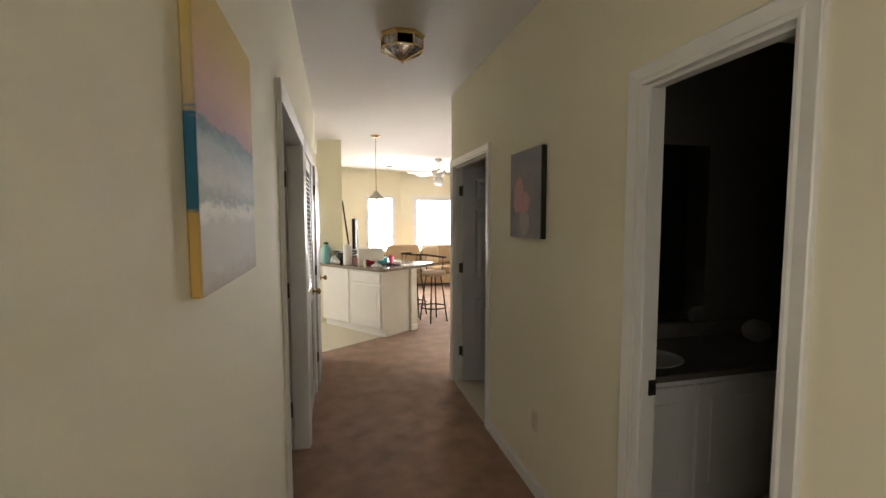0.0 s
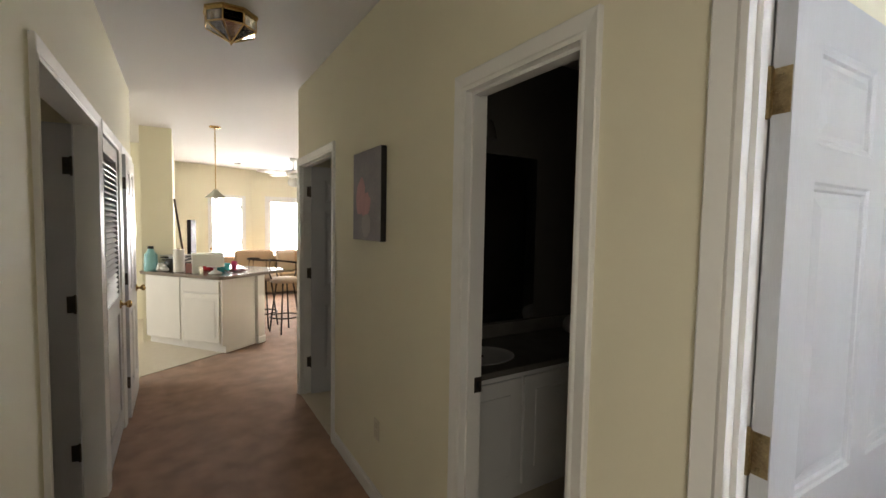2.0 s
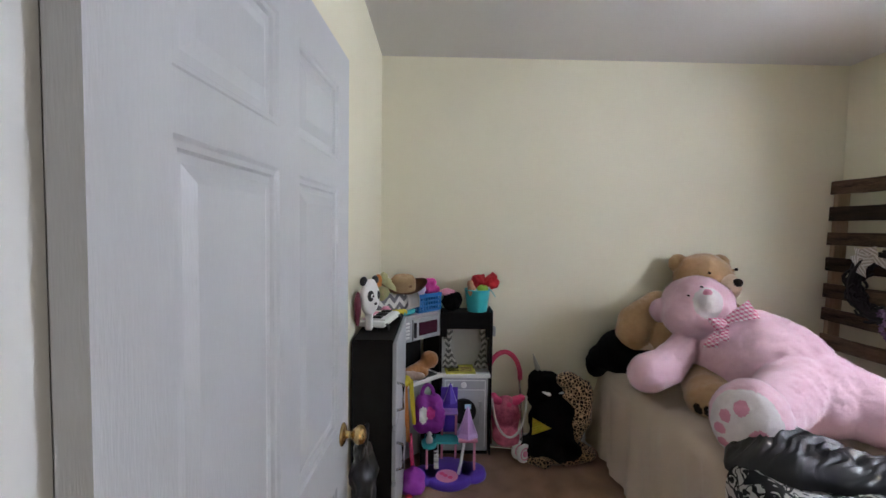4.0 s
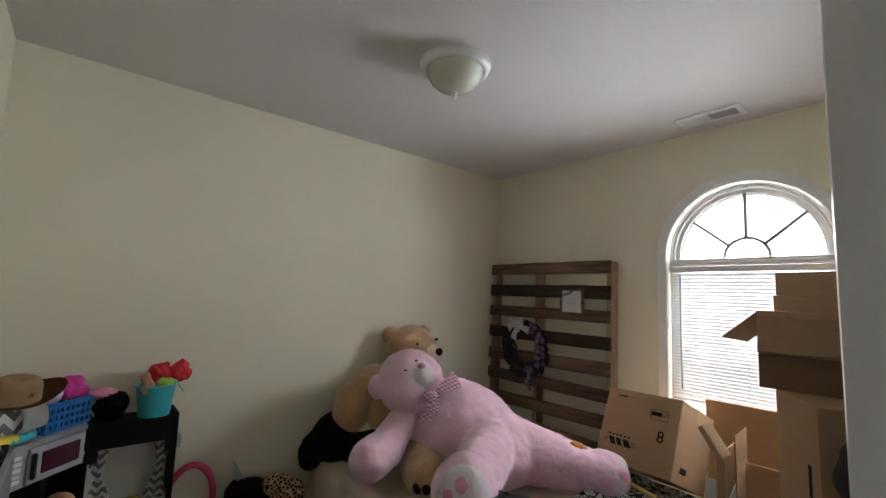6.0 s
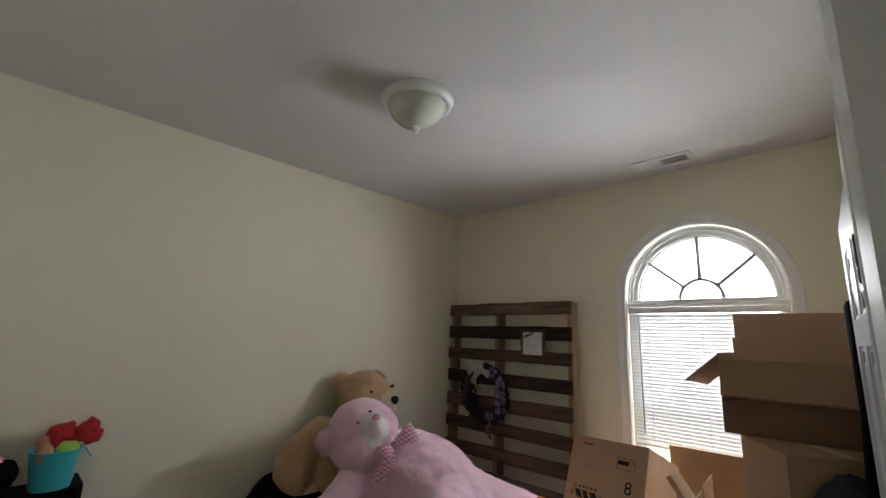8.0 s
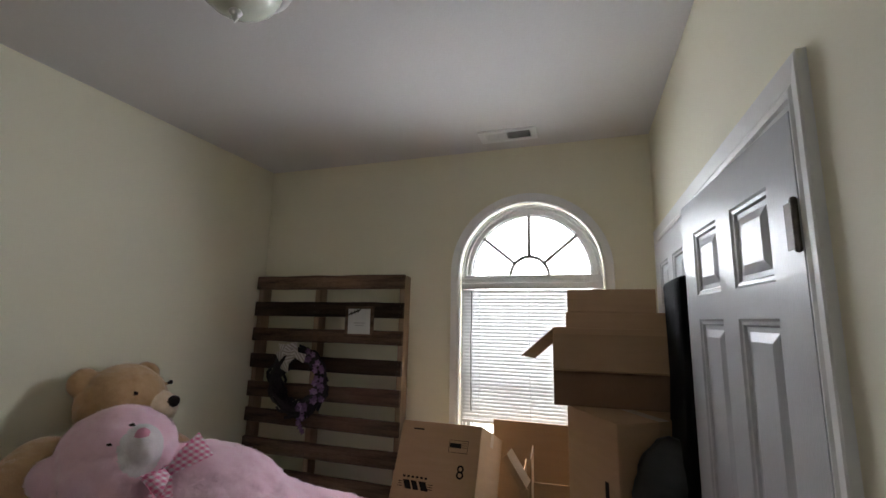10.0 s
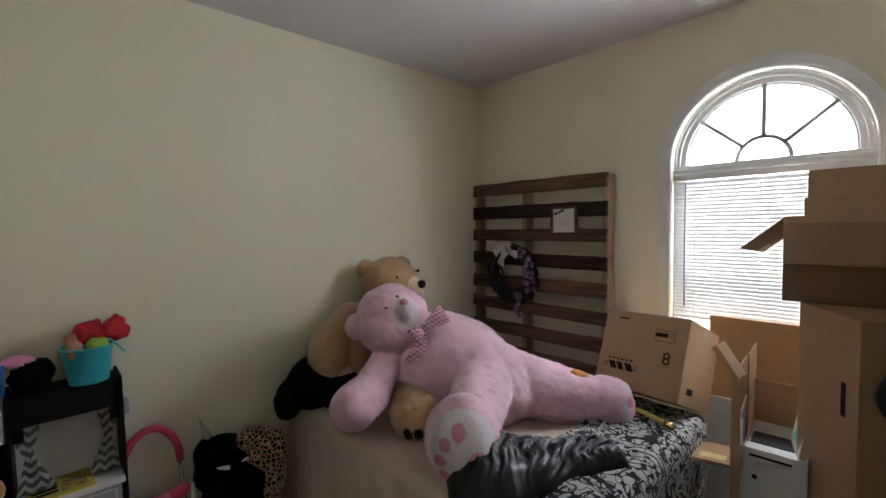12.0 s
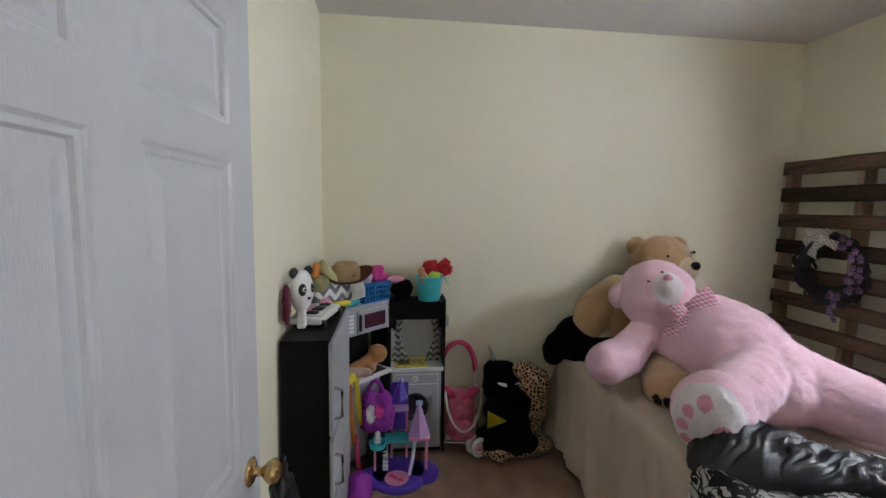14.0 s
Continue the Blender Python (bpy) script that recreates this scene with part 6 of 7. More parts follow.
part("figure", lathe(bmesh.new(), [(0.001, 0), (0.02, 0.005), (0.022, 0.03), (0.012, 0.045), (0.018, 0.06), (0.001, 0.075)], 14, Matrix.Translation((-0.01, 0.13, 0.20)), caps=False), WHITE, cs, "", True)
part("pink_deck", boxes((-0.04, 0.09, -0.17, -0.05, 0.215, 0.235), bevel=0.006, seg=2), PINKPL, cs)
part("floor_plate", boxes((0.06, 0.14, -0.05, 0.06, 0.345, 0.36), bevel=0.004), LILAC, cs)
part("wall_plate", boxes((0.135, 0.142, -0.05, 0.06, 0.20, 0.50), bevel=0.002), VIOLET, cs)
part("staircase", boxes(*[(-0.03 + i * 0.012, 0.0 + i * 0.012, 0.07, 0.10, 0.045 + i * 0.02, 0.055 + i * 0.02) for i in range(6)]), WHITE, cs)
part("slide", tube(bmesh.new(), [(-0.09, -0.05, 0.05), (-0.03, -0.07, 0.10), (0.02, -0.09, 0.20)], 0.010, 8), WHITE, cs, "", True)
part("roof", lathe(bmesh.new(), [(0.075, 0.235), (0.060, 0.26), (0.035, 0.33), (0.012, 0.40), (0.001, 0.42)], 6, Matrix.Translation((0.03, -0.11, 0)), caps=False), LILAC, cs, "lilac turret roof")
part("roof", lathe(bmesh.new(), [(0.05, 0.0), (0.04, 0.02), (0.012, 0.10), (0.001, 0.12)], 6, Matrix.Translation((0.10, 0.0, 0.42)), caps=False), VIOLET, cs)
part("little_flag", boxes((0.03, 0.032, -0.13, -0.09, 0.40, 0.43)), surface("pale_blue_plastic", (0.35, 0.55, 0.75), None, 20, 0.5), cs)

soft_thing("toy_bag", [egg((4.03, 1.56, 0.06), (0.06, 0.07, 0.08), (25, 0, 0)), egg((4.00, 1.55, 0.04), (0.08, 0.07, 0.05))], [PURPLE], "crumpled purple toy bag on the carpet", "bag", voxel=0.010, fold=0.02, fold_scale=16)
tb = thing("toy_bottle", 3.78, 1.56, 0, "yellow toy bottle with a red cap on the carpet", "toy", 20)
part("bottle", lathe(bmesh.new(), [(0.001, 0), (0.03, 0.0), (0.032, 0.01), (0.032, 0.06), (0.018, 0.08), (0.018, 0.09)], 16, caps=False), YELLOW, tb, "", True)
part("cap", lathe(bmesh.new(), [(0.02, 0.09), (0.02, 0.12), (0.001, 0.122)], 14, caps=False), RED, tb)
hb = thing("hand_bag", 2.835, 1.640, 0.93, "small black shiny bag hanging from the door knob", "bag")
world_part("bag_strap", tube(bmesh.new(), [(2.90, 1.655, 0.80), (2.885, 1.640, 0.90), (2.835, 1.632, 0.955), (2.815, 1.640, 0.90), (2.885, 1.660, 0.80)], 0.007, 6), BLACK, hb, "", True)
soft_part("bag_body", [egg((2.895, 1.655, 0.83), (0.045, 0.032, 0.05)), egg((2.900, 1.650, 0.74), (0.062, 0.040, 0.10)), egg((2.905, 1.650, 0.66), (0.055, 0.038, 0.06))], [BLACK], hb, "", voxel=0.008, fold=0.016, fold_scale=20)

# doll stroller
stl = thing("doll_stroller", 4.42, 0.92, 0, "pink doll stroller with a curved foam handle", "stroller")
arc = [(4.50 - 0.02 * math.sin(a), 0.955 - 0.115 * math.cos(a), 0.50 + 0.195 * math.sin(a)) for a in [math.pi * i / 16 for i in range(17)]]
world_part("handle", tube(bmesh.new(), arc, 0.017, 8), FOAM, stl, "", True)
for y0, y1 in ((0.845, 0.835), (1.065, 1.050)):
    world_part("frame_tube", tube(bmesh.new(), [(4.50, y0, 0.50), (4.44, (y0 + y1) / 2, 0.30), (4.38, y1, 0.10)], 0.008, 8), CHROME, stl, "", True)
bend = [(4.40 - 0.06 * math.sin(a), 0.93 + 0.115 * math.cos(a), 0.42 - 0.255 * math.sin(a)) for a in [math.pi * i / 18 for i in range(19)]]
world_part("front_tube", tube(bmesh.new(), bend, 0.008, 8), WHITE, stl, "bent pale grey front tube", True)
soft_part("seat", [egg((4.44, 0.945, 0.26), (0.06, 0.10, 0.17), (0, -14, 0)), egg((4.41, 0.945, 0.14), (0.08, 0.095, 0.07))], [STROLLER], stl, "pink printed sling seat", voxel=0.010, fold=0.01, fold_scale=18)
soft_part("seat_trim", limb((4.41, 0.85, 0.40), (4.40, 0.945, 0.355), 0.028, 0.032, 0, 5) + limb((4.40, 0.945, 0.355), (4.41, 1.04, 0.41), 0.032, 0.028, 0, 5), [HOTPINK], stl, "", voxel=0.009, fold=0.012, fold_scale=26)
AXLE = Vector((-0.86, -0.50, 0.06))
for c in (Vector((4.330, 0.835, 0.062)), Vector((4.375, 0.862, 0.062))):
    turn = Matrix.Translation(c) @ AXLE.to_track_quat("Z", "Y").to_matrix().to_4x4()
    wh = world_part("wheel", lathe(bmesh.new(), [(0.034, -0.010), (0.054, -0.012), (0.060, -0.006), (0.060, 0.006), (0.054, 0.012), (0.034, 0.010)], 32, turn, caps=True), WHITE, stl, "white plastic wheel", True)
    world_part("wheel_ring", lathe(bmesh.new(), [(0.040, 0.008), (0.040, 0.014), (0.034, 0.014), (0.034, 0.008)], 28, turn, caps=False), PINKPL, stl, "", True)
    world_part("hub", lathe(bmesh.new(), [(0.022, 0.0), (0.020, 0.016), (0.008, 0.020), (0.001, 0.020)], 16, turn, caps=False), PINKPL, stl, "", True)
world_part("axle", tube(bmesh.new(), [(4.33, 0.835, 0.062), (4.38, 0.865, 0.062), (4.40, 1.05, 0.07)], 0.006, 6), CHROME, stl)

# heap of bags by the bed
soft_thing("bag", [egg((4.42, 0.62, 0.22), (0.13, 0.17, 0.24)), egg((4.44, 0.67, 0.44), (0.09, 0.14, 0.13)), egg((4.33, 0.60, 0.10), (0.10, 0.12, 0.10)), egg((4.40, 0.72, 0.08), (0.12, 0.13, 0.08)), egg((4.46, 0.75, 0.52), (0.04, 0.05, 0.09), (20, 0, 0))], [BLACKCLOTH], "black plush bag heaped on the carpet", "bag", voxel=0.012, fold=0.035, fold_scale=9)
soft_thing("bag", [egg((4.40, 0.46, 0.30), (0.08, 0.085, 0.24), (15, 0, 0)), egg((4.40, 0.52, 0.52), (0.06, 0.09, 0.07)), egg((4.36, 0.50, 0.06), (0.10, 0.14, 0.05)), egg((4.42, 0.50, 0.42), (0.07, 0.09, 0.10))], [LEOPARD], "leopard-print cloth bag on the carpet", "bag", voxel=0.012, fold=0.025, fold_scale=10)
soft_thing("plush_toy", limb((4.44, 0.735, 0.60), (4.45, 0.765, 0.69), 0.020, 0.007, 0, 6), [surface("grey_felt_horn", (0.46, 0.45, 0.40), None, 20, 0.9)], "grey felt horn of the black plush heap", "toy", voxel=0.005, rough=0.001)
soft_thing("plush_toy", limb((4.335, 0.615, 0.465), (4.337, 0.59, 0.470), 0.005, 0.009, 0, 4), [WHITE], "small white embroidered eye on the black plush", "toy", voxel=0.004, rough=0.0)
soft_thing("bag", [egg((4.33, 0.58, 0.035), (0.07, 0.20, 0.035)), egg((4.30, 0.72, 0.03), (0.06, 0.10, 0.03))], [LEOPARD], "leopard-print cloth spread on the carpet", "bag", voxel=0.010, fold=0.02, fold_scale=14)
bm = bmesh.new()
vs = [bm.verts.new(p) for p in ((4.27, 0.80, 0.33), (4.25, 0.68, 0.27), (4.28, 0.80, 0.21))]
bm.faces.new(vs)
bmesh.ops.solidify(bm, geom=bm.faces, thickness=0.012)
tagged(part("plush_toy", bm, YELLOW, None, "", True), "yellow felt pennant lying on the black bag", "toy")
soft_thing("plush_toy", limb((4.345, 0.72, 0.470), (4.345, 0.675, 0.455), 0.008, 0.013, 0, 4), [WHITE], "small white cloth toy on the black bag", "toy", voxel=0.006)
soft_thing("plush_toy", [aimed((3.235, -0.630, 0.832), (-0.55, -0.75, -0.35), 0.016, 0.058, 0, 0.034)], [ORANGE], "orange plastic toy lying on the bear's leg", "toy", voxel=0.007)

# ---- bedroom ceiling lamp and vent ----
cl = thing("ceiling_lamp", 3.345, 0.235, CEIL, "white flush ceiling lamp with a ribbed glass bowl", "ceiling lamp")
part("pan", lathe(bmesh.new(), [(0.001, 0.0), (0.165, 0.0), (0.168, -0.008), (0.160, -0.030), (0.148, -0.038), (0.140, -0.040), (0.128, -0.030)], 40, caps=False), TRIM, cl, "", True)
bm = bmesh.new()
rows = []
n = 96
for r, z in ((0.132, -0.034), (0.128, -0.055), (0.112, -0.088), (0.085, -0.115), (0.050, -0.132), (0.012, -0.138)):
    rows.append([bm.verts.new(((r + 0.0018 * (i % 2) * (r > 0.1)) * math.cos(2 * math.pi * i / n), (r + 0.0018 * (i % 2) * (r > 0.1)) * math.sin(2 * math.pi * i / n), z)) for i in range(n)])
for a, b in zip(rows, rows[1:]):
    for i in range(n):
        bm.faces.new((a[i], a[(i + 1) % n], b[(i + 1) % n], b[i]))
part("shade", bm, surface("milky_ribbed_glass", (0.66, 0.68, 0.58), (0.58, 0.60, 0.50), 12, 0.2, coat=0.5), cl, "ribbed milky glass bowl", True)
part("finial", lathe(bmesh.new(), [(0.014, -0.132), (0.020, -0.142), (0.016, -0.150), (0.008, -0.154), (0.010, -0.162), (0.004, -0.172), (0.001, -0.178)], 16, caps=False), TRIM, cl, "", True)

vt = thing("ceiling_vent", 2.742, -1.195, CEIL, "white metal ceiling air vent", "vent")
part("backing", boxes((-0.13, 0.13, -0.055, 0.055, -0.003, -0.001)), BLACK, vt)
part("frame", boxes((-0.165, 0.165, 0.050, 0.078, -0.010, 0.0), (-0.165, 0.165, -0.078, -0.050, -0.010, 0.0), (-0.165, -0.135, -0.050, 0.050, -0.010, 0.0), (0.135, 0.165, -0.050, 0.050, -0.010, 0.0), bevel=0.002), TRIM, vt)
me = None
for i in range(22):
    bm = boxes((-0.0048, 0.0048, -0.050, 0.050, -0.0006, 0.0006))
    s = part("slat", bm, TRIM, vt) if me is None else new("slat", me)
    if me is not None:
        bm.free()
    me = s.data
    s.parent, s.location, s.rotation_euler = vt, (-0.128 + i * 0.0122, 0, -0.007), (0, radians(-78 if i < 11 else 38), 0)


# ---- hall ----
def banded(name, stops, axis_mid, axis_half, rough=0.75):
    """A painting: colours by height, broken up by brushwork."""
    m, nt, p = nodes_of(name)
    n, l = nt.nodes, nt.links
    co = n.new("ShaderNodeTexCoord").outputs["Object"]
    sep = n.new("ShaderNodeSeparateXYZ")
    l.new(co, sep.inputs[0])
    mp = n.new("ShaderNodeMapping")
    mp.inputs["Scale"].default_value = (1, 3, 9)
    l.new(co, mp.inputs[0])
    t = n.new("ShaderNodeTexNoise")
    t.inputs["Scale"].default_value, t.inputs["Detail"].default_value, t.inputs["Roughness"].default_value = 6.0, 9, 0.66
    l.new(mp.outputs[0], t.inputs["Vector"])
    h = maths(n, l, "DIVIDE", maths(n, l, "SUBTRACT", sep.outputs[2], axis_mid - axis_half), 2 * axis_half)
    f = maths(n, l, "ADD", h, maths(n, l, "MULTIPLY", maths(n, l, "SUBTRACT", t.outputs[0], 0.5), 0.15))
    r = n.new("ShaderNodeValToRGB")
    els = r.color_ramp.elements
    els[0].position, els[0].color = stops[0][0], (*stops[0][1], 1)
    els[1].position, els[1].color = stops[-1][0], (*stops[-1][1], 1)
    for pos, col in stops[1:-1]:
        els.new(pos).color = (*col, 1)
    l.new(f, r.inputs[0])
    l.new(r.outputs[0], p.inputs["Base Color"])
    p.inputs["Roughness"].default_value = rough
    bp = n.new("ShaderNodeBump")
    bp.inputs["Strength"].default_value, bp.inputs["Distance"].default_value = 0.3, 0.003
    l.new(t.outputs[0], bp.inputs["Height"])
    l.new(bp.outputs[0], p.inputs["Normal"])
    return m


SEA = [(0.0, (0.50, 0.44, 0.34)), (0.08, (0.60, 0.57, 0.54)), (0.22, (0.62, 0.60, 0.58)), (0.27, (0.84, 0.83, 0.80)), (0.31, (0.40, 0.46, 0.48)), (0.37, (0.62, 0.64, 0.63)), (0.48, (0.42, 0.50, 0.55)),
       (0.545, (0.16, 0.24, 0.32)), (0.565, (0.50, 0.34, 0.38)), (0.68, (0.66, 0.42, 0.34)), (0.84, (0.66, 0.46, 0.20)), (1.0, (0.66, 0.50, 0.18))]
SEA_EDGE = [(0.0, (0.55, 0.36, 0.10)), (0.26, (0.55, 0.36, 0.10)), (0.275, (0.02, 0.14, 0.22)), (0.55, (0.02, 0.14, 0.24)), (0.57, (0.55, 0.42, 0.25)), (1.0, (0.62, 0.48, 0.10))]
pt = thing("painting", 0.60, 2.265, 1.69, "stretched canvas painting of a sunset beach", "painting")
part("canvas_edge", boxes((0.0, 0.017, -0.215, 0.215, -0.245, 0.245), bevel=0.003), banded("painted_canvas_edge", SEA_EDGE, 0, 0.245), pt)
part("canvas_face", boxes((0.0172, 0.0182, -0.214, 0.214, -0.244, 0.244)), banded("sunset_beach_paint", SEA, 0, 0.245), pt)

pp = thing("painting", HALL_R, 3.60, 1.695, "grey canvas painting with loose pink shapes", "painting")
part("canvas_edge", boxes((-0.032, 0.0, -0.20, 0.20, -0.245, 0.245), bevel=0.003), BLACK, pp)
part("canvas_face", boxes((-0.0332, -0.0322, -0.199, 0.199, -0.244, 0.244)), surface("grey_brushed_paint", (0.34, 0.32, 0.34), (0.20, 0.19, 0.22), 7, 0.7, 0.3, 60), pp)


def brushed(name, cy, cz, ry, rz, mat, tilt):
    bm = lathe(bmesh.new(), [(1.0, 0.0), (0.97, 0.0010), (0.001, 0.0012)], 26)
    for v in bm.verts:
        v.co.x, v.co.y = v.co.x * (1 + 0.18 * noise.noise(v.co * 2.0)), v.co.y * (1 + 0.18 * noise.noise(v.co * 2.3))
    bmesh.ops.transform(bm, matrix=Matrix.Rotation(radians(-90), 4, "Y") @ Matrix.Diagonal((rz, ry, 1, 1)), verts=bm.verts)
    ob = part(name, bm, mat, pp)
    ob.location, ob.rotation_euler = (-0.0333, cy, cz), (radians(tilt), 0, 0)


PINKP = surface("pink_oil_paint", (0.62, 0.36, 0.38), (0.46, 0.26, 0.29), 16, 0.7, 0.3, 80)
brushed("brushstroke", 0.085, 0.00, 0.065, 0.105, PINKP, 15)
brushed("brushstroke", 0.01, -0.05, 0.075, 0.065, PINKP, -30)
brushed("brushstroke", 0.0, -0.16, 0.065, 0.07, surface("grey_oil_paint", (0.42, 0.38, 0.40), None, 16, 0.7, 0.3, 80), 10)

ol = thing("wall_outlet", HALL_R, 3.50, 0.42, "cream plastic wall outlet", "outlet")
part("plate", boxes((-0.005, 0.0, -0.036, 0.036, -0.058, 0.058), bevel=0.003), surface("cream_plastic", (0.70, 0.64, 0.50), None, 20, 0.4), ol)
for z in (-0.022, 0.022):
    part("socket", boxes((-0.007, -0.0048, -0.016, 0.016, z - 0.014, z + 0.014), bevel=0.003), surface("cream_socket", (0.64, 0.58, 0.44), None, 20, 0.4), ol)

# octagonal brass and glass hall lamp
hl = thing("ceiling_lamp", 1.235, 4.12, CEIL, "octagonal brass and glass hall ceiling lamp", "ceiling lamp", 22.5)
R = 0.135
ang = [2 * math.pi * i / 8 for i in range(8)]
part("pan", lathe(bmesh.new(), [(0.001, 0), (R + 0.01, 0), (R + 0.012, -0.01), (R, -0.022), (0.001, -0.022)], 8, caps=False), BRASS, hl)
zt, zb, zp = -0.022, -0.085, -0.150
for a in ang:
    u = Vector((math.cos(a), math.sin(a), 0))
    part("brass_bar", tube(bmesh.new(), [u * R + Vector((0, 0, zt)), u * R + Vector((0, 0, zb))], 0.004, 6), BRASS, hl)
    part("brass_bar", tube(bmesh.new(), [u * R + Vector((0, 0, zb)), u * 0.01 + Vector((0, 0, zp))], 0.004, 6), BRASS, hl)
for z in (zt, zb):
    part("brass_ring", tube(bmesh.new(), [(R * math.cos(a), R * math.sin(a), z) for a in ang], 0.004, 6, closed=True), BRASS, hl)
CLEAR = clear("lamp_glass", (0.95, 0.95, 0.92), 0.03)
for a, b in zip(ang, ang[1:] + ang[:1]):
    p, q = Vector((math.cos(a), math.sin(a), 0)) * (R - 0.002), Vector((math.cos(b), math.sin(b), 0)) * (R - 0.002)
    for pts in ((p + Vector((0, 0, zt)), q + Vector((0, 0, zt)), q + Vector((0, 0, zb)), p + Vector((0, 0, zb))), (p + Vector((0, 0, zb)), q + Vector((0, 0, zb)), Vector((0, 0, zp)))):
        bm = bmesh.new()
        bm.faces.new([bm.verts.new(v) for v in pts])
        bmesh.ops.solidify(bm, geom=bm.faces, thickness=0.002)
        part("glass_pane", bm, CLEAR, hl)
for s in (-1, 1):
    part("bulb", lathe(bmesh.new(), [(0.012, -0.03), (0.013, -0.05), (0.028, -0.075), (0.026, -0.095), (0.001, -0.105)], 14, Matrix.Translation((0.05 * s, 0, 0)), caps=False), surface("white_bulb_glass", (0.75, 0.73, 0.66), None, 20, 0.2), hl, "", True)
part("finial", lathe(bmesh.new(), [(0.012, zp + 0.01), (0.014, zp), (0.006, zp - 0.012), (0.001, zp - 0.02)], 12, caps=False), BRASS, hl, "", True)

wp = thing("wall_phone", HALL_L, 6.14, 1.50, "white wall phone and notes beside the kitchen", "phone")
part("note", boxes((0.0, 0.004, -0.05, 0.04, 0.05, 0.16)), WHITECARD, wp)
part("handset", boxes((0.0, 0.035, -0.04, 0.03, -0.12, 0.02), bevel=0.008, seg=2), WHITE, wp)

# ---- bathroom ----
structure("floor_bathroom", boxes((WEST - 0.09, EAST, 1.94, 3.62, 0.0, 0.006)), VINYL, "pale vinyl bathroom floor", "floor")
structure("floor_room_two", boxes((WEST - 0.09, EAST, 3.72, 5.24, 0.0, 0.006)), VINYL, "pale vinyl floor", "floor")
van = thing("vanity_cabinet", 2.62, 3.34, 0, "white bathroom vanity with two panelled doors", "cabinet")
world_part("body", boxes((2.02, 3.50, 3.09, 3.60, 0.09, 0.765), (2.02, 3.50, 3.15, 3.60, 0.0, 0.09)), TRIM, van)
for xa in (2.05, 2.55, 3.01):
    bm = boxes((xa, xa + 0.48, 3.070, 3.09, 0.13, 0.73), bevel=0.003)
    world_part("cabinet_door", bm, TRIM, van)
    world_part("door_panel", boxes((xa + 0.08, xa + 0.40, 3.064, 3.070, 0.21, 0.65), bevel=0.005, seg=2), TRIM, van)
VTOP = surface("dark_marble_vanity_top", (0.20, 0.185, 0.165), (0.12, 0.11, 0.10), 7, 0.2, 0.02, 60)
ct = thing("bathroom_worktop", 2.62, 3.34, 0.765, "dark cultured marble vanity top with moulded basin", "worktop")
world_part("slab", boxes((2.0, 3.52, 3.05, 3.61, 0.767, 0.80), bevel=0.006, seg=2), VTOP, ct)
world_part("backsplash", boxes((2.0, 3.52, 3.585, 3.615, 0.80, 0.89), bevel=0.004), VTOP, ct)
world_part("basin", lathe(bmesh.new(), [(0.21, 0.803), (0.20, 0.808), (0.19, 0.803), (0.15, 0.801), (0.05, 0.8005), (0.02, 0.8004)], 32, Matrix.Translation((2.42, 3.30, 0)) @ Matrix.Diagonal((1, 0.78, 1, 1)), caps=False), TRIM, ct, "pale oval basin", True)
tp = thing("tap", 2.42, 3.52, 0.80, "chrome basin tap with two clear knobs", "tap")
world_part("spout", tube(bmesh.new(), [(2.42, 3.52, 0.80), (2.42, 3.52, 0.88), (2.42, 3.47, 0.905), (2.42, 3.41, 0.885)], 0.012, 10), CHROME, tp, "", True)
for x in (2.34, 2.50):
    world_part("tap_knob", lathe(bmesh.new(), [(0.018, 0.80), (0.012, 0.83), (0.026, 0.845), (0.024, 0.87), (0.001, 0.878)], 14, Matrix.Translation((x, 3.52, 0)), caps=False), CHROME, tp, "", True)
mr = thing("bathroom_mirror", 2.63, 3.612, 1.45, "frameless wall mirror above the vanity", "mirror")
m_, nt_, p_ = nodes_of("mirror_silver")
p_.inputs["Base Color"].default_value = (0.82, 0.83, 0.83, 1)
p_.inputs["Metallic"].default_value, p_.inputs["Roughness"].default_value = 1.0, 0.02
part("mirror_glass", boxes((-0.48, 0.48, -0.004, 0.003, -0.555, 0.56), bevel=0.001), m_, mr)
bl = thing("vanity_light", 2.42, 3.60, 2.16, "dark bar light above the bathroom mirror", "wall lamp")
part("back_plate", boxes((-0.28, 0.28, -0.02, 0.015, -0.05, 0.05), bevel=0.004), BRONZE, bl)
for x in (-0.18, 0.0, 0.18):
    part("lamp_shade", lathe(bmesh.new(), [(0.03, 0.0), (0.05, -0.05), (0.062, -0.11), (0.058, -0.11), (0.045, -0.05), (0.025, -0.004)], 16, Matrix.Translation((x, -0.075, 0.03)), caps=False), surface("smoked_glass_shade", (0.10, 0.09, 0.08), None, 20, 0.2), bl, "", True)
soft_thing("hand_towel", [egg((3.30, 3.40, 0.87), (0.09, 0.07, 0.07))], [surface("grey_towel", (0.30, 0.29, 0.28), None, 20, 0.95, 0.6, 160)], "grey folded towel on the vanity", "towel", voxel=0.012)
sk = thing("strike_plate", 1.955, 2.69, 0.925, "dark metal strike plate on the door lining", "strike plate")
part("plate", boxes((-0.03, 0.012, -0.003, 0.0, -0.03, 0.03), bevel=0.001), BRONZE, sk)
part("latch_hole", boxes((-0.014, 0.0, -0.0036, -0.0028, -0.014, 0.014)), BLACK, sk)

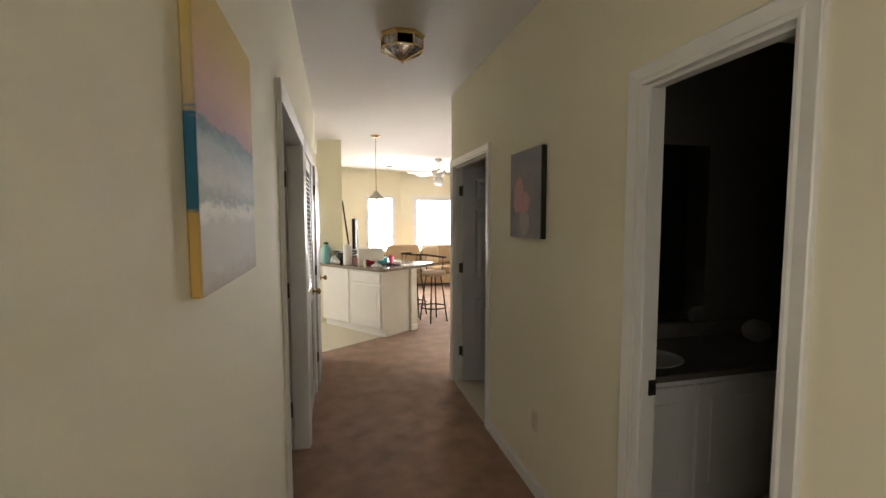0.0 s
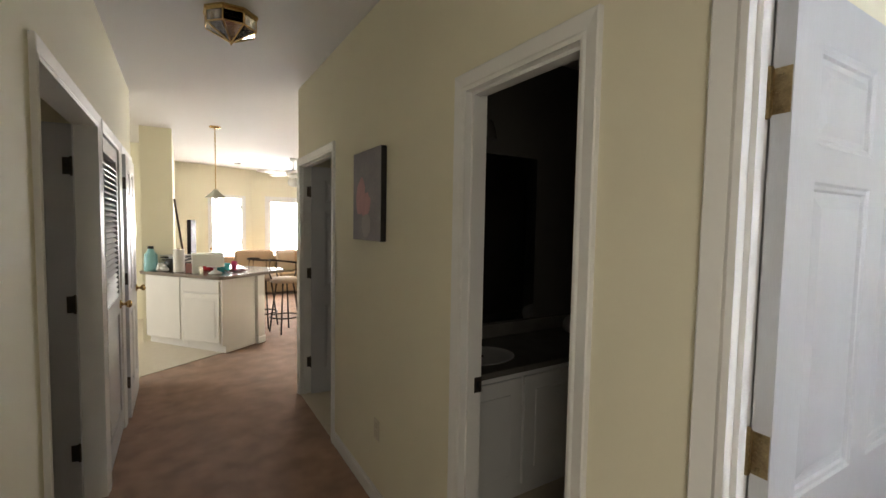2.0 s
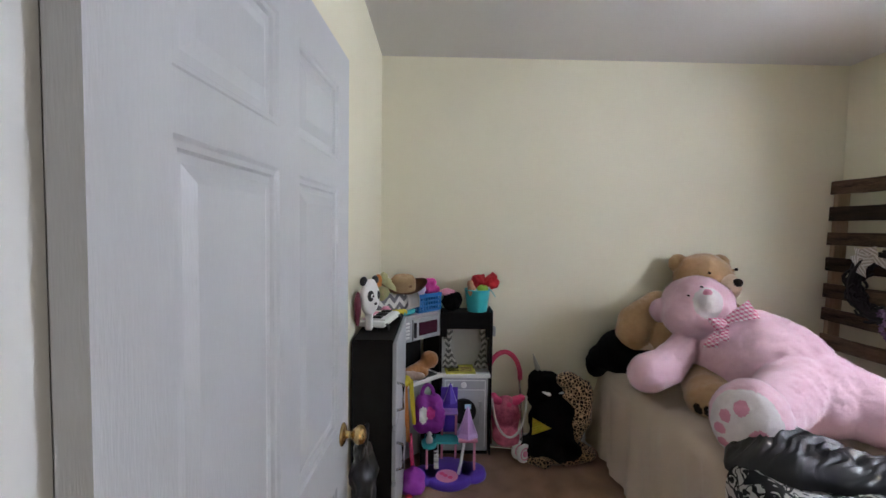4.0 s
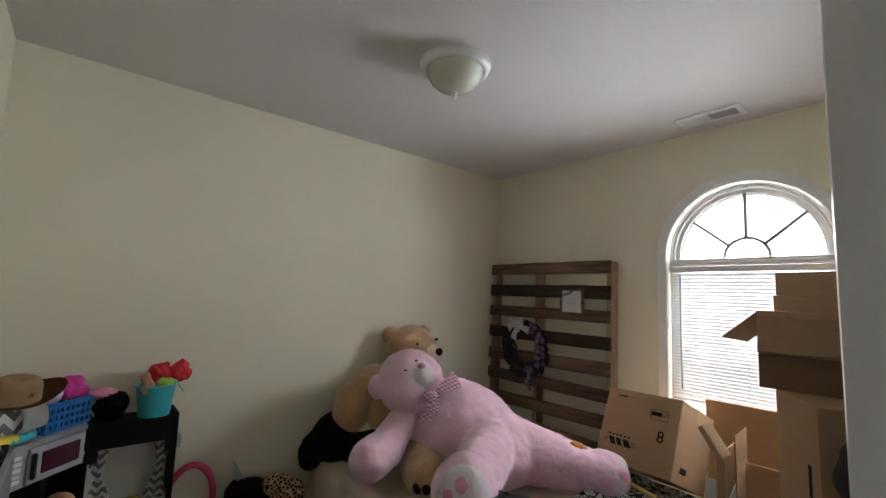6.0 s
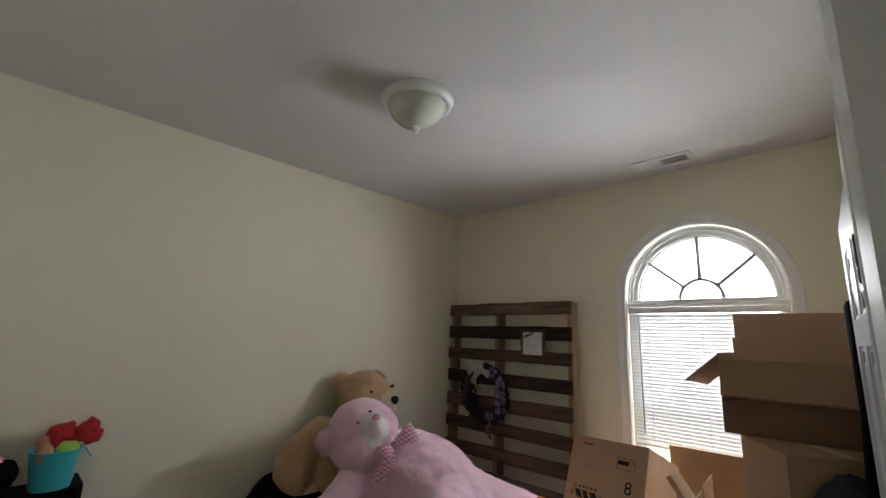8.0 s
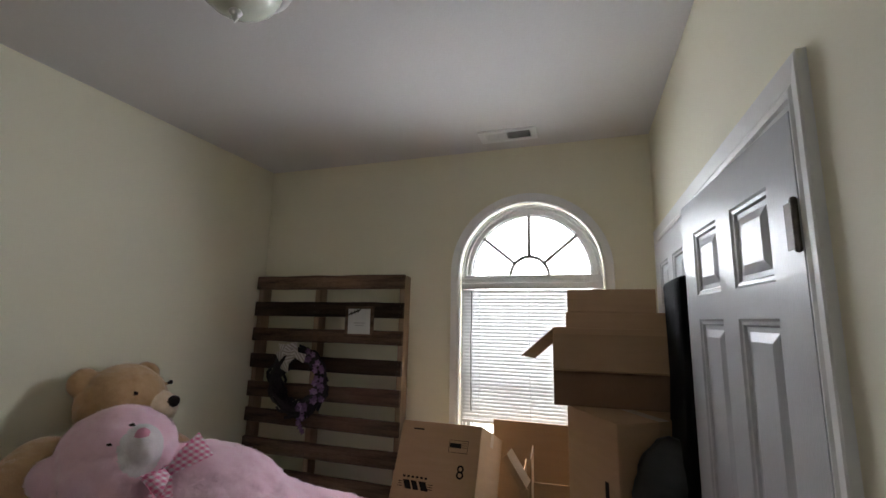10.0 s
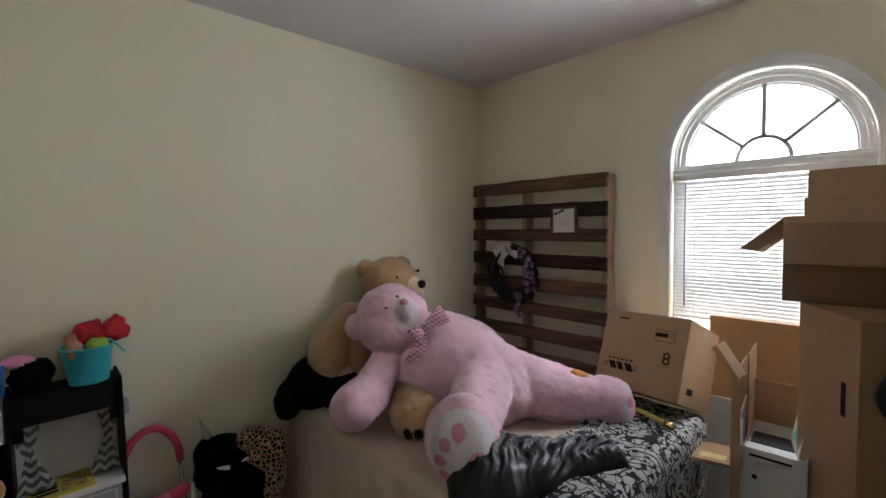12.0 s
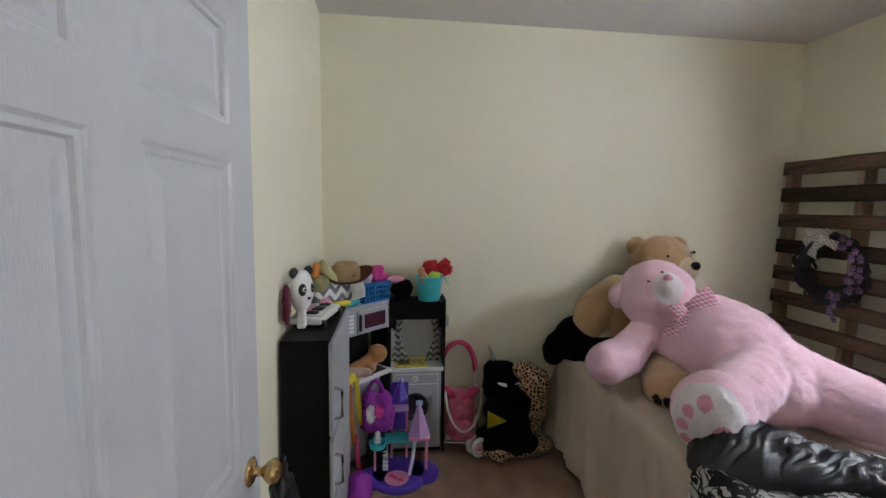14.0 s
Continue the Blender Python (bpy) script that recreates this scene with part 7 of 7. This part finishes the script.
# ---- kitchen peninsula, set at an angle ----
structure("floor_kitchen", boxes((-2.5, 0.6, 6.22, 9.4, 0.0, 0.006)), VINYL, "pale vinyl kitchen floor", "floor")
bm = bmesh.new()
low = [bm.verts.new((x, y, 0.0)) for x, y in ((0.60, 6.22), (0.62, 6.42), (1.36, 6.90), (1.9, 7.35), (0.7, 8.9), (0.60, 8.9))]
top = [bm.verts.new((v.co.x, v.co.y, 0.006)) for v in low]
bm.faces.new(low[::-1])
bm.faces.new(top)
for i in range(6):
    bm.faces.new((low[i], low[(i + 1) % 6], top[(i + 1) % 6], top[i]))
structure("floor_kitchen_edge", bm, VINYL, "pale vinyl kitchen floor along the carpet", "floor")

PEN = Matrix.Translation((1.372, 6.83, 0.006)) @ Matrix.Rotation(radians(38), 4, "Z")   # x along the end panel, y along the cabinet fronts
CAB = surface("white_cabinet_paint", (0.76, 0.74, 0.70), (0.71, 0.69, 0.65), 5, 0.4, 0.03, 80)
STONE = surface("grey_brown_laminate", (0.25, 0.205, 0.165), (0.16, 0.13, 0.105), 22, 0.25, 0.02, 90, fine=0.6)


def pen_thing(name, label, category, group=""):
    ob = new(name)
    ob.matrix_world = PEN
    return tagged(ob, label, category, group)


cab = pen_thing("base_cabinet", "white kitchen base cabinet with drawer and door", "cabinet", "kitchen base cabinets")
part("body", boxes((0.0, 0.50, 0.0, 0.62, 0.09, 0.86), (0.05, 0.50, 0.0, 0.62, 0.0, 0.09)), CAB, cab)
part("drawer_front", boxes((-0.018, 0.0, 0.03, 0.60, 0.70, 0.845), bevel=0.004), CAB, cab)
part("cabinet_door", boxes((-0.018, 0.0, 0.03, 0.60, 0.12, 0.68), bevel=0.004), CAB, cab)
part("door_panel", boxes((-0.022, -0.018, 0.09, 0.54, 0.18, 0.62), bevel=0.003), CAB, cab)
cab2 = pen_thing("base_cabinet", "plain white kitchen corner base cabinet", "cabinet", "kitchen base cabinets")
part("body", boxes((0.0, 0.50, 0.625, 1.25, 0.09, 0.86), (0.05, 0.50, 0.625, 1.25, 0.0, 0.09)), CAB, cab2)
part("filler_panel", boxes((-0.010, 0.0, 0.66, 1.24, 0.10, 0.855), bevel=0.003), CAB, cab2)
half = pen_thing("half_wall", "white painted half wall behind the cabinets with a rounded baseboard", "half wall")
part("half_wall_core", boxes((0.505, 0.62, -0.04, 1.25, 0.0, 0.86), bevel=0.004), CAB, half)
part("half_wall_foot", boxes((0.497, 0.628, -0.05, 1.25, 0.0, 0.085), bevel=0.006, seg=2), TRIM, half)
top_ = pen_thing("worktop", "grey-brown laminate breakfast bar with rounded corners", "worktop")
bm = bmesh.new()
outline = []
for cx, cy, r, a0 in ((0.02, 0.03, 0.05, 180), (0.90, 0.10, 0.16, 270), (0.90, 1.20, 0.16, 0), (0.02, 1.30, 0.05, 90)):
    outline += [(cx + r * math.cos(radians(a0 + 15 * k)), cy + r * math.sin(radians(a0 + 15 * k))) for k in range(7)]
a = [bm.verts.new((x, y, 0.862)) for x, y in outline]
b = [bm.verts.new((x, y, 0.900)) for x, y in outline]
bm.faces.new(a[::-1])
bm.faces.new(b)
for i in range(len(a)):
    bm.faces.new((a[i], a[(i + 1) % len(a)], b[(i + 1) % len(a)], b[i]))
bmesh.ops.bevel(bm, geom=[e for e in bm.edges if abs(e.verts[0].co.z - e.verts[1].co.z) < 1e-4], offset=0.008, segments=2, affect="EDGES")
part("slab", bm, STONE, top_)


def on_bar(name, u, v, label, category, rz=0.0):
    ob = new(name)
    ob.matrix_world = PEN @ pose(u, v, 0.902, 0, 0, rz)
    return tagged(ob, label, category)


cake = on_bar("cake_box", 0.17, 0.40, "white bakery box on a cake stand", "box", -38)
part("stand_foot", lathe(bmesh.new(), [(0.001, 0), (0.075, 0.0), (0.07, 0.012), (0.02, 0.04), (0.02, 0.07), (0.10, 0.085), (0.10, 0.092), (0.001, 0.092)], 24, Matrix.Translation((0.07, -0.06, 0)), caps=False), WHITE, cake, "", True)
part("carton_body", boxes((-0.17, 0.17, -0.06, 0.20, 0.093, 0.225), bevel=0.004), WHITECARD, cake)
part("carton_lid", boxes((-0.175, 0.175, -0.065, 0.205, 0.226, 0.236), bevel=0.002), WHITECARD, cake)
part("box_prop", boxes((-0.17, -0.10, 0.0, 0.20, 0.0, 0.093), bevel=0.004), WHITECARD, cake)
roll = on_bar("paper_towel_roll", 0.10, 0.80, "white paper towel roll standing on the worktop", "paper towel")
part("paper", lathe(bmesh.new(), [(0.018, 0.0), (0.060, 0.0), (0.061, 0.01), (0.061, 0.27), (0.060, 0.28), (0.018, 0.28)], 28, caps=False), surface("white_tissue", (0.76, 0.75, 0.72), (0.71, 0.70, 0.67), 30, 0.9, 0.3, 120), roll, "", True)
part("core", lathe(bmesh.new(), [(0.018, 0.0), (0.018, 0.285), (0.012, 0.285)], 16, caps=False), CARD, roll)
plate = on_bar("plate", 0.46, 0.28, "dark plate with snacks on the breakfast bar", "plate")
part("dish", lathe(bmesh.new(), [(0.001, 0.0), (0.08, 0.002), (0.13, 0.018), (0.128, 0.022), (0.078, 0.008), (0.001, 0.006)], 28, caps=False), surface("dark_red_plate", (0.16, 0.02, 0.03), None, 20, 0.3), plate, "", True)
for nm, u, v, w, d, h, mat, lab in (("gift_box", 0.40, 0.42, 0.13, 0.10, 0.09, TEAL, "small turquoise box on the breakfast bar"), ("toy_cup", 0.52, 0.36, 0.06, 0.06, 0.12, HOTPINK, "pink plastic cup on the breakfast bar"), ("toy_cup", 0.58, 0.42, 0.07, 0.06, 0.09, PINKPL, "pink plastic toy on the breakfast bar"),
                                    ("snack_box", 0.12, 0.62, 0.07, 0.10, 0.10, surface("brown_red_carton", (0.20, 0.06, 0.04), None, 20, 0.5), "dark red snack carton on the worktop"), ("snack_box", 0.42, 0.66, 0.10, 0.14, 0.15, RED, "red snack carton on the worktop")):
    ob = on_bar(nm, u, v, lab, "box" if "box" in nm else "cup", random.uniform(-20, 20))
    if "cup" in nm:
        part("cup_wall", lathe(bmesh.new(), [(0.001, 0.0), (w * 0.4, 0.0), (w * 0.55, h), (w * 0.5, h), (w * 0.36, 0.006), (0.001, 0.006)], 16, caps=False), mat, ob, "", True)
    else:
        part("carton_body", boxes((-w / 2, w / 2, -d / 2, d / 2, 0, h), bevel=0.004), mat, ob)
        part("carton_lid", boxes((-w / 2 - 0.002, w / 2 + 0.002, -d / 2 - 0.002, d / 2 + 0.002, h, h + 0.012), bevel=0.002), mat, ob)
pile = on_bar("paper_pile", 0.28, 1.05, "pile of papers and dark kitchen clutter", "papers", 10)
for i in range(7):
    bm = boxes((-0.15, 0.15, -0.11, 0.11, 0, 0.012), bevel=0.002)
    s = part("sheet", bm, (BLACK if i % 3 else WHITECARD), pile)
    s.location, s.rotation_euler = (random.uniform(-0.04, 0.04), random.uniform(-0.03, 0.03), 0.10 + i * 0.013), (0, 0, random.uniform(-0.5, 0.5))
part("toaster", boxes((-0.14, 0.14, -0.09, 0.09, 0.0, 0.10), bevel=0.02, seg=2), BLACK, pile)
kettle = on_bar("appliance", 0.16, 0.98, "dark rounded kitchen appliance on the worktop", "appliance", 15)
part("housing", lathe(bmesh.new(), [(0.001, 0), (0.085, 0.0), (0.095, 0.02), (0.092, 0.11), (0.07, 0.15), (0.001, 0.16)], 24, caps=False), BLACK, kettle, "", True)
part("lid", lathe(bmesh.new(), [(0.05, 0.155), (0.045, 0.175), (0.012, 0.18), (0.001, 0.195)], 18, caps=False), GREY, kettle, "", True)
soft_thing("plastic_bag", [egg(PEN @ Vector((0.04, 1.02, 0.955)), (0.06, 0.07, 0.05)), egg(PEN @ Vector((0.02, 0.94, 0.94)), (0.04, 0.05, 0.035))], [surface("white_carrier_bag", (0.72, 0.72, 0.70), (0.64, 0.64, 0.62), 14, 0.4)], "crumpled white carrier bag on the worktop", "bag", voxel=0.009, fold=0.02, fold_scale=22)
jug = on_bar("water_jug", 0.02, 1.18, "pale turquoise water jug on the worktop", "jug")
part("jug_wall", lathe(bmesh.new(), [(0.001, 0), (0.07, 0.0), (0.075, 0.02), (0.07, 0.20), (0.035, 0.25), (0.03, 0.28), (0.001, 0.285)], 20, caps=False), surface("pale_turquoise_plastic", (0.25, 0.52, 0.55), None, 20, 0.3), jug, "", True)
part("jug_cap", lathe(bmesh.new(), [(0.034, 0.275), (0.034, 0.305), (0.001, 0.308)], 16, caps=False), BLACK, jug)

# ---- bar stools ----
IRON = surface("brown_iron", (0.055, 0.040, 0.032), (0.035, 0.026, 0.020), 40, 0.45, 0.05, 150, metal=0.6)
CUSH = surface("beige_seat_cloth", (0.42, 0.31, 0.23), (0.34, 0.25, 0.18), 20, 0.9, 0.4, 160)


def bar_stool():
    s = thing("bar_stool", 2.22, 7.62, 0, "brown iron bar stool with a round beige seat", "stool", 20, "stools at the breakfast bar")
    for k in range(4):
        a = math.pi / 4 + k * math.pi / 2
        c_, s_ = math.cos(a), math.sin(a)
        part("leg", tube(bmesh.new(), [(0.21 * c_, 0.21 * s_, 0), (0.15 * c_, 0.15 * s_, 0.45), (0.11 * c_, 0.11 * s_, 0.70)], 0.011, 8), IRON, s, "", True)
    part("foot_ring", tube(bmesh.new(), [(0.195 * math.cos(t), 0.195 * math.sin(t), 0.22) for t in [2 * math.pi * i / 28 for i in range(28)]], 0.010, 8, closed=True), IRON, s, "", True)
    part("seat", lathe(bmesh.new(), [(0.001, 0.70), (0.17, 0.70), (0.195, 0.715), (0.195, 0.745), (0.17, 0.765), (0.001, 0.772)], 28, caps=False), CUSH, s, "round beige cushion", True)
    arc = [(0.20 * math.cos(t), 0.20 * math.sin(t), 0.99 - 0.03 * math.cos(t)) for t in [math.pi * (0.0 + i / 14) - 0.2 for i in range(17)]]
    part("back_rail", tube(bmesh.new(), arc, 0.014, 8), IRON, s, "", True)
    for i in (2, 8, 14):
        x, y, z = arc[i]
        part("back_post", tube(bmesh.new(), [(x * 0.85, y * 0.85, 0.71), (x * 1.1, y * 1.1, 0.85), (x, y, z)], 0.009, 8), IRON, s, "", True)
    return s


stool = bar_stool()
copy_thing(stool, pose(2.00, 8.05, 0, 0, 0, 55))

# ---- sofa and living room ----
SOFA = surface("tan_sofa_cloth", (0.44, 0.31, 0.19), (0.36, 0.25, 0.15), 10, 0.9, 0.4, 150)


def sofa():
    s = thing("sofa", 3.2, 11.30, 0, "tan fabric sofa with loose back cushions", "sofa")
    part("base", boxes((-1.45, 1.45, -0.42, 0.45, 0.05, 0.28), bevel=0.03, seg=2), SOFA, s)
    part("back", boxes((-1.45, 1.45, 0.25, 0.47, 0.28, 0.78), bevel=0.06, seg=3), SOFA, s)
    for x in (-1.45, 1.25):
        part("arm", boxes((x, x + 0.20, -0.42, 0.45, 0.28, 0.60), bevel=0.06, seg=3), SOFA, s)
    for k in range(3):
        x = -1.24 + k * 0.83
        part("seat_cushion", boxes((x, x + 0.815, -0.43, 0.25, 0.285, 0.45), bevel=0.045, seg=3), SOFA, s)
        f = part("back_cushion", boxes((x, x + 0.80, -0.09, 0.09, 0.0, 0.47), bevel=0.07, seg=3), SOFA, s)
        f.location, f.rotation_euler = (0, 0.15, 0.45), (radians(-10), 0, radians((-2, 1, 2)[k]))
    for x in (-1.35, 1.35):
        part("foot", boxes((x - 0.04, x + 0.04, -0.36, -0.28, 0, 0.05)), BLACK, s)
    return s


sofa()
pill = thing("throw_pillow", 2.95, 11.2, 0.62, "pale tan throw pillow standing on the sofa", "pillow", 12)
part("pillow_cover", boxes((-0.20, 0.20, -0.06, 0.06, -0.16, 0.28), bevel=0.055, seg=3), surface("pale_tan_cloth", (0.56, 0.44, 0.31), None, 12, 0.9, 0.4, 150), pill)

pd = thing("pendant_lamp", 1.36, 7.42, CEIL, "hanging pendant lamp with a pale glass cone shade", "pendant lamp")
part("canopy", lathe(bmesh.new(), [(0.001, 0), (0.065, 0.0), (0.062, -0.015), (0.012, -0.025), (0.001, -0.025)], 24, caps=False), BRASS, pd, "", True)
part("stem", tube(bmesh.new(), [(0, 0, -0.02), (0, 0, -0.78)], 0.006, 8), BRASS, pd)
part("shade", lathe(bmesh.new(), [(0.025, -0.77), (0.04, -0.80), (0.115, -0.865), (0.117, -0.872), (0.112, -0.872), (0.036, -0.805), (0.02, -0.775)], 32, caps=False), surface("pale_green_glass", (0.50, 0.50, 0.40), None, 20, 0.15), pd, "pale glass cone", True)
part("bulb", lathe(bmesh.new(), [(0.001, -0.80), (0.02, -0.82), (0.03, -0.86), (0.02, -0.89), (0.001, -0.895)], 14, caps=False), WHITE, pd, "", True)

fan = thing("ceiling_fan", 2.76, 9.55, CEIL, "white ceiling fan with a globe light", "ceiling fan")
part("canopy", lathe(bmesh.new(), [(0.001, 0), (0.07, 0), (0.06, -0.05), (0.02, -0.07), (0.014, -0.075), (0.014, -0.22)], 20, caps=False), WHITE, fan, "", True)
part("motor", lathe(bmesh.new(), [(0.02, -0.20), (0.13, -0.22), (0.145, -0.25), (0.14, -0.30), (0.09, -0.33), (0.05, -0.35)], 28, caps=False), WHITE, fan, "", True)
part("globe", lathe(bmesh.new(), [(0.05, -0.35), (0.085, -0.38), (0.10, -0.43), (0.085, -0.48), (0.04, -0.51), (0.001, -0.515)], 24, caps=False), surface("white_globe_glass", (0.78, 0.78, 0.75), None, 10, 0.2), fan, "", True)
bm = boxes((0.13, 0.64, -0.065, 0.065, -0.004, 0.004), bevel=0.003)
blade = part("blade", bm, surface("pale_wood_blade", (0.52, 0.42, 0.32), None, 6, 0.4), fan)
for k in range(5):
    b = blade if k == 0 else new("blade", blade.data)
    b.parent, b.location, b.rotation_euler = fan, (0, 0, -0.28), (radians(12), 0, radians(190 + 72 * k))
part("pull_chain", tube(bmesh.new(), [(0.06, 0, -0.36), (0.062, 0, -0.56)], 0.003, 5), BRASS, fan)
sd = thing("smoke_detector", 1.98, 10.9, CEIL, "white round smoke detector on the ceiling", "smoke detector")
part("housing", lathe(bmesh.new(), [(0.001, 0), (0.065, 0), (0.062, -0.025), (0.045, -0.035), (0.001, -0.036)], 20, caps=False), WHITE, sd, "", True)

# far window and patio door
w2 = thing("window_2", 3.81, 11.95, 0, "wide white living-room window, bright with daylight", "window")
w2["kind"] = "structure"
part("window_frame", boxes((-1.09, 1.09, 0.0, 0.08, 1.99, 2.05), (-1.09, 1.09, 0.0, 0.08, 0.65, 0.71), (-1.09, -1.03, 0.0, 0.08, 0.71, 1.99), (1.03, 1.09, 0.0, 0.08, 0.71, 1.99), (-0.03, 0.03, 0.02, 0.07, 0.71, 1.99)), TRIM, w2)
part("window_casing", boxes((-1.16, 1.16, -0.018, 0.0, 2.05, 2.12), (-1.16, -1.09, -0.018, 0.0, 0.65, 2.05), (1.09, 1.16, -0.018, 0.0, 0.65, 2.05), (-1.16, 1.16, -0.04, 0.0, 0.60, 0.65)), TRIM, w2)
part("pane", boxes((-1.03, 1.03, 0.040, 0.045, 0.71, 1.99)), GLASS, w2).visible_shadow = False

LINE = math.atan2(FAR_B[1] - FAR_A[1], FAR_B[0] - FAR_A[0])
LEN = math.hypot(FAR_B[0] - FAR_A[0], FAR_B[1] - FAR_A[1])
d8 = thing("door_8", *FAR_A, 0, "white patio doorway with its door standing open", "door", math.degrees(LINE))
d8["kind"] = "structure"
u0, u1 = 0.44 * LEN, 0.86 * LEN
part("door_frame", boxes((u0 - 0.07, u0, -0.018, 0.0, 0, 2.10), (u1, u1 + 0.07, -0.018, 0.0, 0, 2.10), (u0, u1, -0.018, 0.0, 2.04, 2.10), (u0, u0 + 0.02, 0.0, 0.12, 0, 2.04), (u1 - 0.02, u1, 0.0, 0.12, 0, 2.04)), TRIM, d8)
part("pane", boxes((u0 + 0.02, u1 - 0.02, 0.06, 0.065, 0.05, 2.02)), GLASS, d8).visible_shadow = False
for z in (0.3, 1.1, 1.85):
    part("hinge", boxes((u1 - 0.03, u1 - 0.012, -0.012, 0.0, z - 0.05, z + 0.05)), BRONZE, d8)
part("door_knob", lathe(bmesh.new(), [(0.001, 0), (0.03, 0.0), (0.012, 0.012), (0.012, 0.03), (0.028, 0.045), (0.02, 0.065), (0.001, 0.068)], 16, Matrix.Translation((u0 - 0.03, 0, 0.95)) @ Matrix.Rotation(radians(90), 4, "X"), caps=False), BRASS, d8, "", True)

TVBLACK = surface("matt_black_screen", (0.012, 0.012, 0.013), None, 20, 0.7)
tv = thing("television", 1.13, 9.0, 0, "dark flat television on a low stand", "television", 84)
part("stand", boxes((-0.45, 0.45, -0.2, 0.2, 0.0, 0.85), bevel=0.01), DARKWOOD, tv)
part("screen", boxes((-0.42, 0.42, -0.025, 0.025, 1.02, 1.55), bevel=0.008), TVBLACK, tv)
part("foot", boxes((-0.12, 0.12, -0.05, 0.05, 0.85, 1.02), bevel=0.005), TVBLACK, tv)
br = thing("broom", 1.15, 8.5, 0, "dark broom leaning against the wall", "broom")
world_part("handle", tube(bmesh.new(), [(1.15, 8.5, 0.0), (1.03, 8.5, 0.92), (0.913, 8.5, 1.84)], 0.013, 8), BRONZE, br, "", True)
world_part("head", boxes((1.10, 1.22, 8.38, 8.62, 0.0, 0.06), bevel=0.01), BLACK, br)
